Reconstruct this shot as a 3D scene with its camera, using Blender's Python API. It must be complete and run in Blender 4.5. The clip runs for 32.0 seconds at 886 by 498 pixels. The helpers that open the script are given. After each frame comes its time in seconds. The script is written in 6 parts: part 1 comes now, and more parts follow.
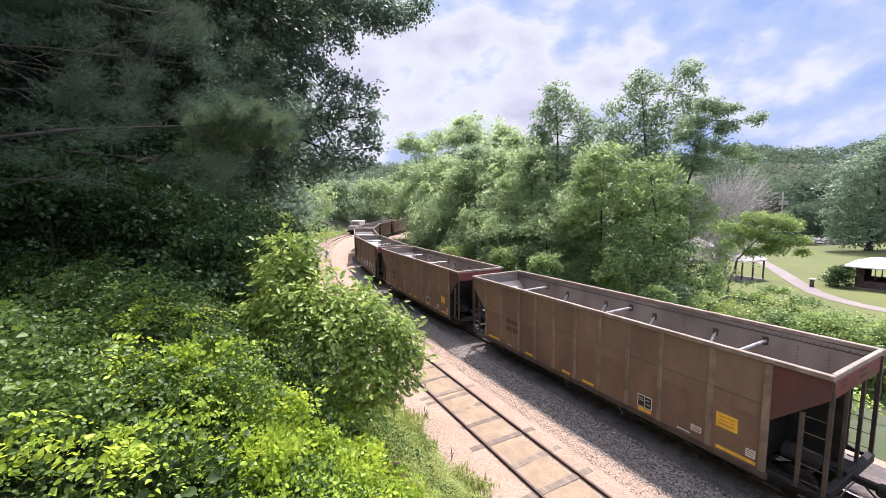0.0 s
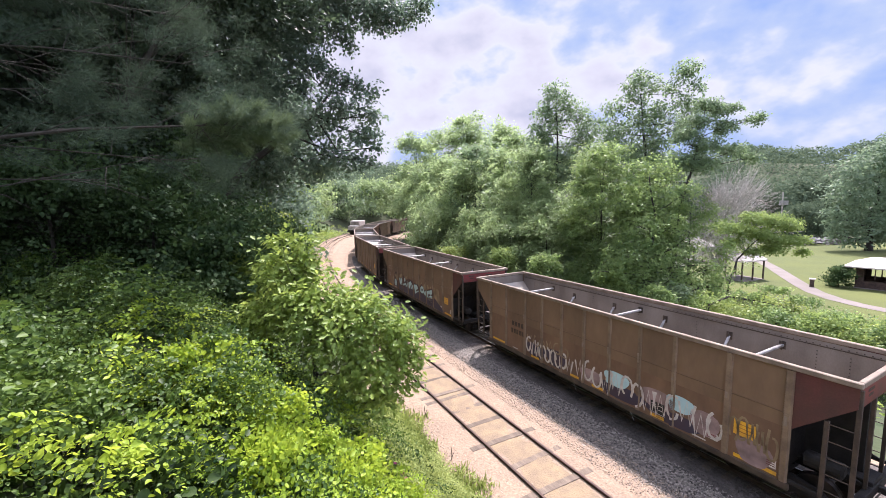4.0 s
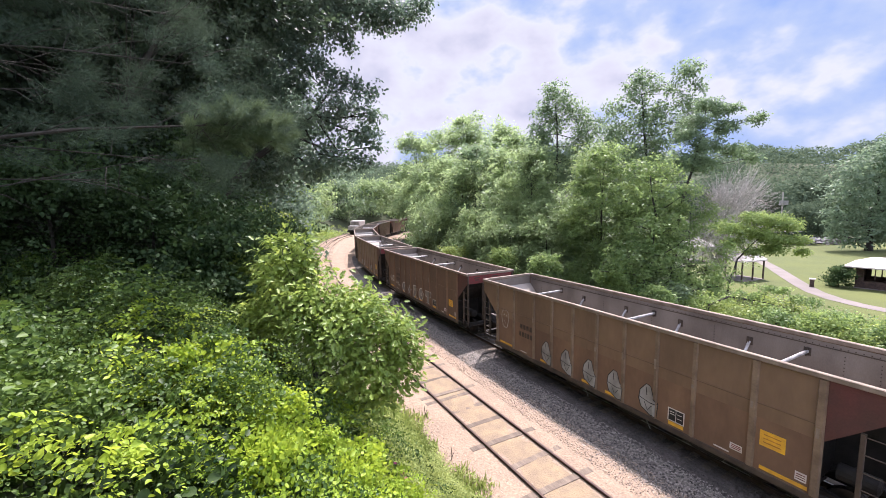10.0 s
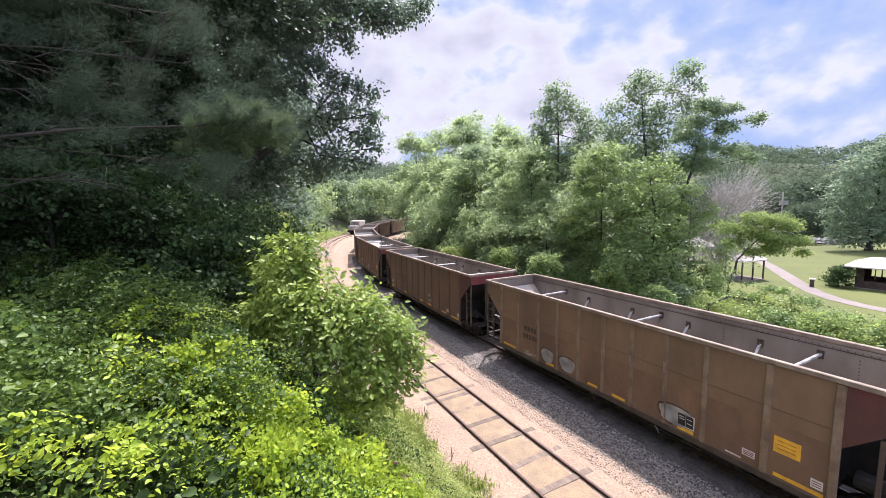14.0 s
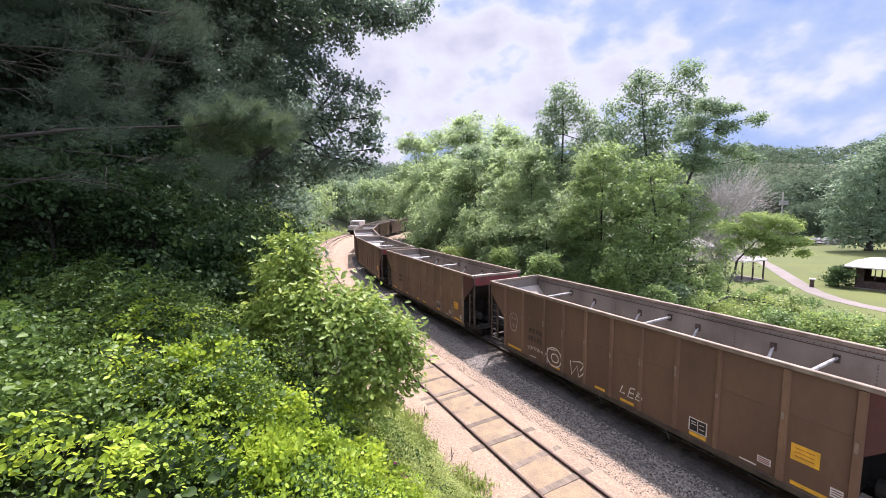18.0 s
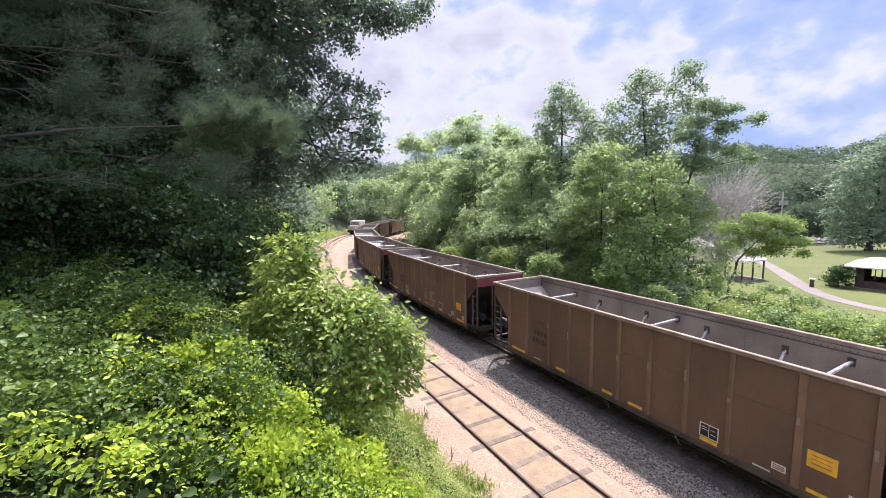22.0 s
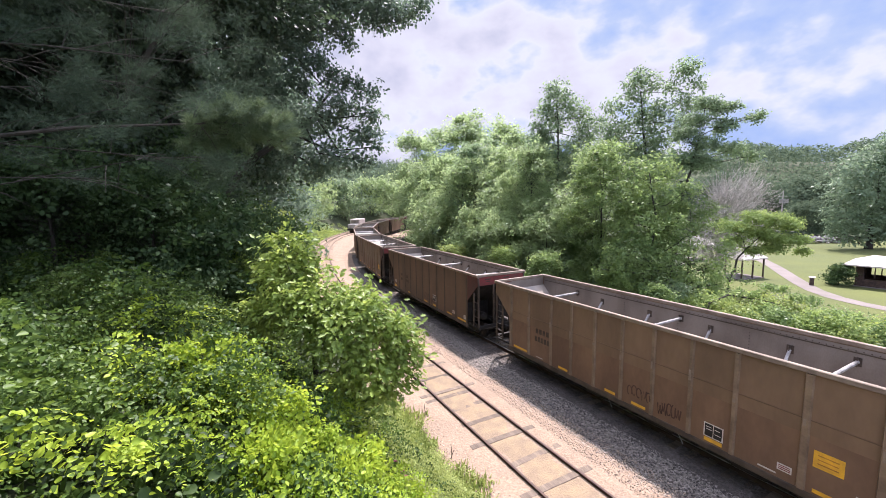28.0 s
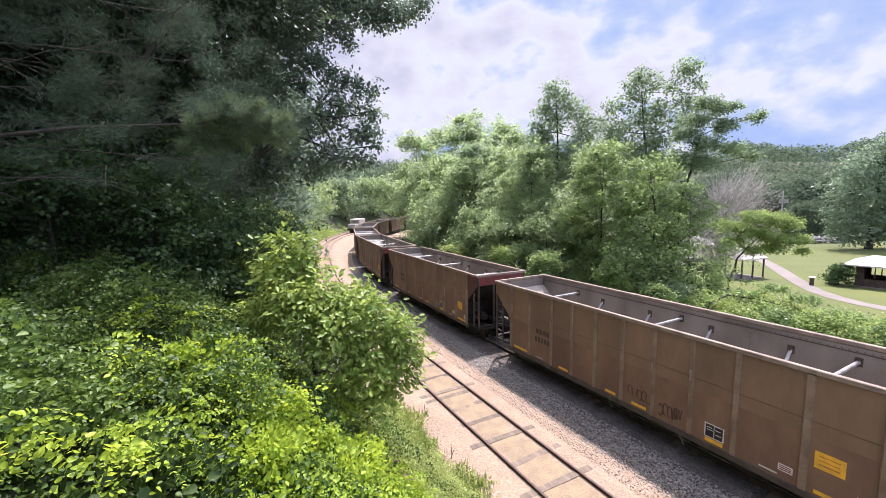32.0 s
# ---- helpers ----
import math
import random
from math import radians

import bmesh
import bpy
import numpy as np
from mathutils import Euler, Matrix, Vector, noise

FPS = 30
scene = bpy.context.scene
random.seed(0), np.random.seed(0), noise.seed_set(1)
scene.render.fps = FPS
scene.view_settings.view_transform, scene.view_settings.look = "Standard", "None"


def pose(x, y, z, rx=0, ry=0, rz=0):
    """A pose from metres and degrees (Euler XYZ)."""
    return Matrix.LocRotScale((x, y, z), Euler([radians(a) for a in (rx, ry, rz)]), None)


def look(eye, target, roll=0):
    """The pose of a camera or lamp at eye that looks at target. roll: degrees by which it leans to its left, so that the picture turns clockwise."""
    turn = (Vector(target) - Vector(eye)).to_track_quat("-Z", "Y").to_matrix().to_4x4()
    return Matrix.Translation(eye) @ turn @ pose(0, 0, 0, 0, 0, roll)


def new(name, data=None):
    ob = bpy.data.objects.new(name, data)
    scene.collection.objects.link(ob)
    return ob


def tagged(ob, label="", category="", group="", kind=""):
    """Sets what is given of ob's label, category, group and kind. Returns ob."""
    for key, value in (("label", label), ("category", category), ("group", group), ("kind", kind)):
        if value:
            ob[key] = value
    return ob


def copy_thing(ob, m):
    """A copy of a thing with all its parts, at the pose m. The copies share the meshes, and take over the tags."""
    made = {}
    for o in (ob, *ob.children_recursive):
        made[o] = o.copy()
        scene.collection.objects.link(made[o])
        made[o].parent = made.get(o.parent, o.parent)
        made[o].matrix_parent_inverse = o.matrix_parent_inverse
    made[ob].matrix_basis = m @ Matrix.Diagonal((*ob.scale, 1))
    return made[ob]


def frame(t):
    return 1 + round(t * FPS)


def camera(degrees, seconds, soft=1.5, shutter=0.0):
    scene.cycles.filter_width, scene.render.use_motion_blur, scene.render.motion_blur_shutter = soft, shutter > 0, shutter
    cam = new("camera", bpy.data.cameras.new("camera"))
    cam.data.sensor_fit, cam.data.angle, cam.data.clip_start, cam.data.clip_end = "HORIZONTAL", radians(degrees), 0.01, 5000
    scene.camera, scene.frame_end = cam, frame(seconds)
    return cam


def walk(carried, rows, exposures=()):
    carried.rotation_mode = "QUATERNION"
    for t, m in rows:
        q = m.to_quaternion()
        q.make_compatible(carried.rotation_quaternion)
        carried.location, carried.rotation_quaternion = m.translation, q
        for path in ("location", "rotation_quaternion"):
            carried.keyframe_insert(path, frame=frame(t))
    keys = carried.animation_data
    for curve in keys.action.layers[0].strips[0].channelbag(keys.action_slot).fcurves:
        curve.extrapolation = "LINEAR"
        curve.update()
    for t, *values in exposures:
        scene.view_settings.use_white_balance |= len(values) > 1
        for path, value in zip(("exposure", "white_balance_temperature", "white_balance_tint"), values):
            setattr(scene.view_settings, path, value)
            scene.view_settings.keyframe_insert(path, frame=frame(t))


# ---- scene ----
cam = camera(97.06, 32.0, soft=0.8)
EYE = (0.0, 0.0, 7.647)


def shot(pitch):
    return pose(*EYE, 90 - pitch, 0, 0) @ pose(0, 0, 0, 0, 0, -0.88)


walk(cam, [(0, shot(6.445)), (23.8, shot(6.445)), (25.6, shot(6.69)), (32, shot(6.69))],
     [(0, 2.05, 6100, 22), (32, 2.05, 6100, 22)])

# ---- light ----
SUN_EL, SUN_AZ = 63.7, 20.0          # degrees; azimuth from +Y towards +X
world = bpy.data.worlds.new("sky")
scene.world = world
world.use_nodes = True
wn = world.node_tree.nodes
sky = wn.new("ShaderNodeTexSky")
sky.sky_type, sky.sun_disc = "NISHITA", False
sky.sun_elevation, sky.sun_rotation = radians(SUN_EL), radians(SUN_AZ)
sky.air_density, sky.dust_density = 1.2, 2.5
world.node_tree.links.new(sky.outputs["Color"], wn["Background"].inputs["Color"])
wn["Background"].inputs["Strength"].default_value = 0.15
haze = wn.new("ShaderNodeBackground")       # bright broken cloud over the whole sky
haze.inputs["Color"].default_value, haze.inputs["Strength"].default_value = (0.9, 0.94, 1.0, 1), 0.55
blend = wn.new("ShaderNodeMixShader")
blend.inputs["Fac"].default_value = 0.6
world.node_tree.links.new(wn["Background"].outputs[0], blend.inputs[1])
world.node_tree.links.new(haze.outputs[0], blend.inputs[2])
world.node_tree.links.new(blend.outputs[0], wn["World Output"].inputs["Surface"])
sun_data = bpy.data.lights.new("sun", "SUN")
sun_data.energy, sun_data.angle, sun_data.color = 2.75, radians(0.6), (1.0, 0.955, 0.88)
sun = new("sun", sun_data)
e, a = radians(SUN_EL), radians(SUN_AZ)
SUN_DIR = Vector((math.cos(e) * math.sin(a), math.cos(e) * math.cos(a), math.sin(e)))
sun.matrix_world = look(SUN_DIR * 200, (0, 0, 0))


# ---- materials ----
def material(name, color, rough=0.8, metal=0.0, vary=0.25, scale=3.0, bump=0.15, fine=40.0, tint=None,
             rand=0.0, island=0.0, coord="Object", spec=0.4, stretch=(1, 1, 1), amount=0.5):
    """Two scales of noise over a base colour; tint is the colour of stains."""
    m = bpy.data.materials.new(name)
    m.use_nodes = True
    nt, b = m.node_tree, m.node_tree.nodes["Principled BSDF"]
    N, L = nt.nodes.new, nt.links.new
    tc, mp = N("ShaderNodeTexCoord"), N("ShaderNodeMapping")
    mp.inputs["Scale"].default_value = stretch
    L(tc.outputs[coord], mp.inputs["Vector"])
    n1, n2 = N("ShaderNodeTexNoise"), N("ShaderNodeTexNoise")
    for n, s, d in ((n1, scale, 5), (n2, fine, 3)):
        n.inputs["Scale"].default_value, n.inputs["Detail"].default_value = s, d
        L(mp.outputs["Vector"], n.inputs["Vector"])
    tint = tint or tuple(c * 0.45 for c in color)
    r = N("ShaderNodeValToRGB")
    r.color_ramp.elements[0].position, r.color_ramp.elements[1].position = 0.5 - 0.3 * amount, 0.5 + 0.4 * amount
    r.color_ramp.elements[0].color, r.color_ramp.elements[1].color = (*tint, 1), (*color, 1)
    L(n1.outputs["Fac"], r.inputs["Fac"])
    hsv = N("ShaderNodeHueSaturation")
    L(r.outputs["Color"], hsv.inputs["Color"])
    mr = N("ShaderNodeMapRange")
    mr.inputs["To Min"].default_value, mr.inputs["To Max"].default_value = 1 - vary, 1 + vary
    L(n2.outputs["Fac"], mr.inputs["Value"])
    val = mr.outputs["Result"]
    if rand or island:
        src = N("ShaderNodeObjectInfo").outputs["Random"] if rand else N("ShaderNodeNewGeometry").outputs["Random Per Island"]
        k = rand or island
        m2 = N("ShaderNodeMapRange")
        m2.inputs["To Min"].default_value, m2.inputs["To Max"].default_value = 1 - k, 1 + k
        L(src, m2.inputs["Value"])
        mul = N("ShaderNodeMath")
        mul.operation = "MULTIPLY"
        L(val, mul.inputs[0]), L(m2.outputs["Result"], mul.inputs[1])
        val = mul.outputs[0]
    L(val, hsv.inputs["Value"])
    L(hsv.outputs["Color"], b.inputs["Base Color"])
    b.inputs["Roughness"].default_value, b.inputs["Metallic"].default_value = rough, metal
    b.inputs["Specular IOR Level"].default_value = spec
    if bump:
        bp = N("ShaderNodeBump")
        bp.inputs["Strength"].default_value, bp.inputs["Distance"].default_value = bump, 0.03
        L(n2.outputs["Fac"], bp.inputs["Height"])
        L(bp.outputs["Normal"], b.inputs["Normal"])
    return m


def leaf_material(name, color, tip, rough=0.5, glow=0.4, gloss=0.5):
    """A leaf: green varying leaf by leaf, with light passing through."""
    m = bpy.data.materials.new(name)
    m.use_nodes = True
    nt, b = m.node_tree, m.node_tree.nodes["Principled BSDF"]
    N, L = nt.nodes.new, nt.links.new
    g = N("ShaderNodeNewGeometry")
    r = N("ShaderNodeValToRGB")
    r.color_ramp.elements[0].color, r.color_ramp.elements[1].color = (*color, 1), (*tip, 1)
    tc, nz = N("ShaderNodeTexCoord"), N("ShaderNodeTexNoise")
    nz.inputs["Scale"].default_value = 0.7
    L(tc.outputs["Object"], nz.inputs["Vector"])
    mix = N("ShaderNodeMath")
    mix.operation = "MULTIPLY_ADD"
    mix.inputs[1].default_value = 0.5
    L(g.outputs["Random Per Island"], mix.inputs[0])
    sub = N("ShaderNodeMapRange")
    sub.inputs["From Min"].default_value, sub.inputs["From Max"].default_value = 0.35, 0.7
    sub.inputs["To Max"].default_value = 0.5
    L(nz.outputs["Fac"], sub.inputs["Value"])
    L(sub.outputs["Result"], mix.inputs[2])
    L(mix.outputs[0], r.inputs["Fac"])
    L(r.outputs["Color"], b.inputs["Base Color"])
    b.inputs["Roughness"].default_value = rough
    b.inputs["Specular IOR Level"].default_value = gloss
    t = N("ShaderNodeBsdfTranslucent")
    hs = N("ShaderNodeHueSaturation")
    hs.inputs["Hue"].default_value, hs.inputs["Value"].default_value = 0.485, 1.5
    L(r.outputs["Color"], hs.inputs["Color"])
    L(hs.outputs["Color"], t.inputs["Color"])
    ms = N("ShaderNodeMixShader")
    ms.inputs["Fac"].default_value = glow
    L(b.outputs["BSDF"], ms.inputs[1]), L(t.outputs["BSDF"], ms.inputs[2])
    L(ms.outputs["Shader"], nt.nodes["Material Output"].inputs["Surface"])
    return m


M_BROWN = material("brown_car_paint", (0.19, 0.118, 0.069), 0.6, 0.0, 0.12, 0.8, 0.05, 9, (0.115, 0.072, 0.043), stretch=(1, 1, 0.35))
M_UMBER = material("dark_umber_car_paint", (0.135, 0.078, 0.047), 0.6, 0.0, 0.14, 0.8, 0.05, 9, (0.085, 0.049, 0.031), stretch=(1, 1, 0.35))
M_LOWER = material("rust_stained_car_paint", (0.184, 0.107, 0.062), 0.6, 0.0, 0.14, 1.0, 0.06, 9, (0.112, 0.064, 0.04), stretch=(1, 1, 0.45))
M_RIB = material("worn_rib_paint", (0.215, 0.15, 0.096), 0.6, 0.0, 0.25, 2.0, 0.1, 20, (0.125, 0.085, 0.056))
M_DARKBROWN = material("dark_car_paint", (0.135, 0.077, 0.045), 0.6, 0.0, 0.15, 0.9, 0.06, 30, (0.08, 0.05, 0.031), stretch=(1, 1, 0.35))
M_RAILTOP = material("dusty_top_rail", (0.25, 0.195, 0.15), 0.6, 0.1, 0.25, 3, 0.08, 40, (0.16, 0.12, 0.092))
M_INNER = material("scoured_grey_steel", (0.26, 0.225, 0.195), 0.5, 0.2, 0.18, 0.9, 0.05, 30, (0.145, 0.12, 0.102), stretch=(1, 1, 0.5))
M_SLOPE = material("pale_scoured_slope", (0.34, 0.29, 0.24), 0.5, 0.2, 0.12, 1.5, 0.05, 30, (0.25, 0.225, 0.2))
M_REDDIRTY = material("grimy_red_paint", (0.105, 0.03, 0.026), 0.65, 0.0, 0.25, 1.2, 0.06, 26, (0.06, 0.028, 0.023))
M_SANDFILL = material("packed_sand", (0.235, 0.172, 0.103), 0.95, 0, 0.5, 2.2, 0.8, 22, (0.175, 0.128, 0.086))
M_RED = material("faded_red_paint", (0.17, 0.022, 0.022), 0.6, 0.0, 0.2, 1.5, 0.06, 30, (0.1, 0.03, 0.026))
M_UNDER = material("grimy_underframe", (0.03, 0.026, 0.023), 0.75, 0.2, 0.3, 3, 0.2, 40, (0.014, 0.012, 0.011))
M_POST = material("grimy_brown_post", (0.085, 0.06, 0.042), 0.65, 0.0, 0.25, 3, 0.1, 40, (0.04, 0.029, 0.022))
M_TUBE = material("bare_tube_steel", (0.42, 0.4, 0.385), 0.45, 0.2, 0.1, 5, 0.05, 40)
M_WHEEL = material("wheel_steel", (0.06, 0.05, 0.045), 0.5, 0.7, 0.3, 4, 0.1, 40)
M_YELLOW = material("yellow_marking", (0.75, 0.4, 0.02), 0.55, 0, 0.12, 5, 0.0, 40, (0.55, 0.29, 0.03))
M_WHITE = material("white_marking", (0.62, 0.58, 0.54), 0.6, 0, 0.1, 5, 0.0, 40, (0.45, 0.4, 0.36))
M_CHALK = material("faded_white_spray", (0.4, 0.365, 0.33), 0.65, 0, 0.3, 2.5, 0.0, 30, (0.26, 0.22, 0.185))
M_BLACK = material("black_marking", (0.018, 0.016, 0.015), 0.6, 0, 0.1, 5, 0.0, 40)
M_PRINT = material("placard_print", (0.5, 0.22, 0.03), 0.6, 0, 0.1, 5, 0.0, 40)
M_FADED = material("faded_dark_lettering", (0.07, 0.046, 0.033), 0.7, 0, 0.1, 5, 0.0, 40)
M_GROUND = material("grassy_soil", (0.042, 0.058, 0.022), 0.95, 0, 0.3, 0.35, 0.4, 8, (0.038, 0.042, 0.02))
M_GRAVEL = material("tan_gravel", (0.258, 0.184, 0.128), 0.95, 0, 0.6, 0.9, 1.0, 15, (0.207, 0.149, 0.107))
M_BALLAST = material("grey_ballast", (0.2, 0.175, 0.152), 0.95, 0, 0.9, 1.2, 1.0, 13, (0.12, 0.105, 0.097))
M_STONE = material("ballast_stone", (0.22, 0.193, 0.168), 0.9, 0, 0.2, 6, 0.2, 40, (0.13, 0.112, 0.097), island=0.85)
M_TANSTONE = material("tan_stone", (0.28, 0.216, 0.15), 0.9, 0, 0.2, 6, 0.2, 40, (0.2, 0.155, 0.13), island=0.8)
M_TIE = material("weathered_tie", (0.15, 0.116, 0.086), 0.9, 0, 0.35, 5, 0.4, 30, (0.08, 0.06, 0.046), rand=0.3, stretch=(1, 0.15, 1))
M_RAIL = material("rusty_rail", (0.085, 0.05, 0.038), 0.6, 0.5, 0.25, 5, 0.1, 40, (0.05, 0.032, 0.027))
M_SHINE = material("polished_railhead", (0.5, 0.48, 0.46), 0.28, 0.9, 0.1, 5, 0.0, 40)
M_LAWN = material("mown_lawn", (0.09, 0.1, 0.022), 0.95, 0, 0.35, 0.12, 0.3, 14, (0.066, 0.078, 0.022))
M_PATH = material("concrete_path", (0.17, 0.142, 0.128), 0.9, 0, 0.14, 0.5, 0.1, 20, (0.135, 0.115, 0.103))
M_BARK = material("grey_bark", (0.045, 0.039, 0.034), 0.95, 0, 0.4, 6, 0.5, 30, (0.03, 0.025, 0.02), stretch=(1, 1, 0.3))
M_DEADBARK = material("bleached_twigs", (0.52, 0.48, 0.44), 0.95, 0, 0.2, 4, 0.2, 30)
M_ROOF = material("pale_roof_sheet", (0.37, 0.325, 0.3), 0.6, 0.1, 0.08, 1, 0.05, 12, (0.42, 0.37, 0.345))
M_WALL = material("dark_brick_wall", (0.1, 0.062, 0.05), 0.9, 0, 0.3, 3, 0.2, 30)
M_TIMBER = material("dark_timber", (0.09, 0.06, 0.045), 0.85, 0, 0.25, 4, 0.2, 30)
M_RIPRAP = material("riprap_stone", (0.34, 0.32, 0.33), 0.95, 0, 0.3, 2, 0.3, 20, island=0.4)
L_VINE = leaf_material("vine_leaf", (0.014, 0.045, 0.009), (0.115, 0.18, 0.03), 0.5, 0.35, 0.3)
# vine leaf coloured darker: painted shade in the gaps below the top layer
L_UNDER = leaf_material("shade_darkened_vine_leaf", (0.012, 0.03, 0.006), (0.05, 0.085, 0.015), 0.55, 0.25, 0.3)
# yellow-green leaf, its colour lifted further to give the slope sunlit highlights
L_LIME = leaf_material("sun_lifted_lime_leaf", (0.15, 0.25, 0.02), (0.36, 0.45, 0.05), 0.5, 0.45, 0.3)
L_OAK = leaf_material("oak_leaf", (0.09, 0.155, 0.03), (0.35, 0.44, 0.1), 0.42, 0.42, 0.32)
# bank tree green, lightened and blued: a hazy veil painted in
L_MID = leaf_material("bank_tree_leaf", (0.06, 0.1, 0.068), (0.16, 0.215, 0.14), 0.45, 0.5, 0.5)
# dark leaf colour that carries the shade under the bank trees
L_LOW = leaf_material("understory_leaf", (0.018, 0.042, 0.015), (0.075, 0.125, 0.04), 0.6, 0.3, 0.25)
L_WEED = leaf_material("pale_weed_leaf", (0.17, 0.215, 0.06), (0.36, 0.41, 0.14), 0.55, 0.45, 0.25)
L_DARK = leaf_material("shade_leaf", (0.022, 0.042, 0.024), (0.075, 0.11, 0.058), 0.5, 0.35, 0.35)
# tree green lifted and blued to stand for haze in the air
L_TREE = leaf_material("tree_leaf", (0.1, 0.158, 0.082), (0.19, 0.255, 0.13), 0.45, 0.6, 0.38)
L_CLIMB = leaf_material("climbing_leaf", (0.085, 0.145, 0.05), (0.22, 0.3, 0.1), 0.45, 0.58, 0.35)
L_FEATHER = leaf_material("feathery_leaf", (0.11, 0.175, 0.05), (0.24, 0.315, 0.095), 0.5, 0.55, 0.3)
# haze is put into the next two colours as well: paler, bluer greens
L_LIGHT = leaf_material("haze_paled_leaf", (0.135, 0.2, 0.088), (0.255, 0.33, 0.145), 0.45, 0.62, 0.38)
L_PARK = leaf_material("park_tree_leaf", (0.095, 0.15, 0.09), (0.18, 0.24, 0.14), 0.45, 0.5, 0.5)
L_FAR = leaf_material("distant_leaf", (0.055, 0.085, 0.055), (0.115, 0.15, 0.088), 0.8, 0.35, 0.05)
L_GRASS = leaf_material("weed_leaf", (0.14, 0.2, 0.05), (0.31, 0.37, 0.1), 0.5, 0.45)
# paler copy of the needle colour, with sunlight painted in
L_PALEPINE = leaf_material("sun_paled_pine_needle", (0.055, 0.09, 0.042), (0.125, 0.17, 0.078), 0.65, 0.3, 0.25)
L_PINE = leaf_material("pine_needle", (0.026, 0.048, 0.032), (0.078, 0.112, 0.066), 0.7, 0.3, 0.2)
M_PINK = material("pink_petal", (0.6, 0.1, 0.25), 0.6, 0, 0.1, 5, 0.0, 40)
M_CYAN = material("pale_cyan_spray", (0.42, 0.6, 0.62), 0.6, 0, 0.08, 3, 0.0, 40, (0.36, 0.52, 0.55))
M_NAVY = material("navy_spray", (0.035, 0.032, 0.06), 0.6, 0, 0.15, 1.5, 0.0, 40, (0.055, 0.035, 0.05))
M_TANSPRAY = material("tan_spray", (0.33, 0.24, 0.14), 0.6, 0, 0.1, 2, 0.0, 40)
M_MAROON = material("maroon_spray", (0.07, 0.02, 0.022), 0.6, 0, 0.1, 2, 0.0, 40)
M_GREYSPRAY = material("grey_spray", (0.36, 0.345, 0.325), 0.6, 0, 0.1, 2, 0.0, 40)
M_RUSTLINE = material("rust_brown_spray", (0.085, 0.04, 0.028), 0.6, 0, 0.1, 2, 0.0, 40)
M_PINKSPRAY = material("dusty_pink_spray", (0.36, 0.25, 0.24), 0.6, 0, 0.15, 2, 0.0, 40)
M_FILLSPRAY = material("dull_grey_spray", (0.235, 0.215, 0.198), 0.6, 0, 0.12, 2, 0.0, 40)
M_LIMESPRAY = material("lime_spray", (0.4, 0.42, 0.2), 0.6, 0, 0.1, 2, 0.0, 40)

# ---- mesh helpers ----


class Shape:
    """Collects vertices and faces for one mesh."""

    def __init__(self):
        self.v, self.f = [], []

    def add(self, verts, faces):
        k = len(self.v)
        self.v += [tuple(p) for p in verts]
        self.f += [tuple(i + k for i in q) for q in faces]
        return self

    def box(self, c, s, m=None, b=0.0):
        """A box with chamfered edges, centre c, size s."""
        hx, hy, hz = (q / 2 for q in s)
        vs, fs = [], []
        if b <= 0:
            vs = [Vector((x * hx, y * hy, z * hz)) for x in (-1, 1) for y in (-1, 1) for z in (-1, 1)]
            fs = [(0, 1, 3, 2), (4, 6, 7, 5), (0, 4, 5, 1), (2, 3, 7, 6), (0, 2, 6, 4), (1, 5, 7, 3)]
        else:
            bm = bmesh.new()
            bmesh.ops.create_cube(bm, size=1, matrix=Matrix.Diagonal((*s, 1)))
            bmesh.ops.bevel(bm, geom=bm.edges[:], offset=b, segments=1, affect="EDGES")
            bm.verts.index_update()
            vs, fs = [v.co.copy() for v in bm.verts], [[v.index for v in f.verts] for f in bm.faces]
            bm.free()
        if m is not None:
            vs = [m @ v for v in vs]
        return self.add([v + Vector(c) for v in vs], fs)

    def tube(self, pts, radii, n=8, cap=True):
        pts = [Vector(p) for p in pts]
        if not hasattr(radii, "__len__"):
            radii = [radii] * len(pts)
        vs, fs = [], []
        for i, p in enumerate(pts):
            d = (pts[min(i + 1, len(pts) - 1)] - pts[max(i - 1, 0)]).normalized()
            u = d.orthogonal().normalized() if abs(d.z) > 0.99 else d.cross(Vector((0, 0, 1))).normalized()
            w = d.cross(u)
            vs += [p + (u * math.cos(k * math.tau / n) + w * math.sin(k * math.tau / n)) * radii[i] for k in range(n)]
        for i in range(len(pts) - 1):
            for k in range(n):
                fs.append((i * n + k, i * n + (k + 1) % n, (i + 1) * n + (k + 1) % n, (i + 1) * n + k))
        if cap:
            fs += [tuple(range(n))[::-1], tuple(range((len(pts) - 1) * n, len(pts) * n))]
        return self.add(vs, fs)

    def slab(self, pts, depth):
        """A polygon (list of 3D points in one plane) given thickness along depth."""
        d, n = Vector(depth), len(pts)
        p = [Vector(q) for q in pts]
        return self.add(p + [q + d for q in p], [tuple(range(n)), tuple(range(2 * n - 1, n - 1, -1))] +
                        [(i, i + n, (i + 1) % n + n, (i + 1) % n) for i in range(n)])

    def mesh(self, name, mat, smooth=False):
        me = bpy.data.meshes.new(name)
        me.from_pydata(self.v, [], self.f)
        bm = bmesh.new()
        bm.from_mesh(me)
        bmesh.ops.recalc_face_normals(bm, faces=bm.faces[:])
        bm.to_mesh(me)
        bm.free()
        me.materials.append(mat)
        if smooth:
            me.polygons.foreach_set("use_smooth", [True] * len(me.polygons))
        return me


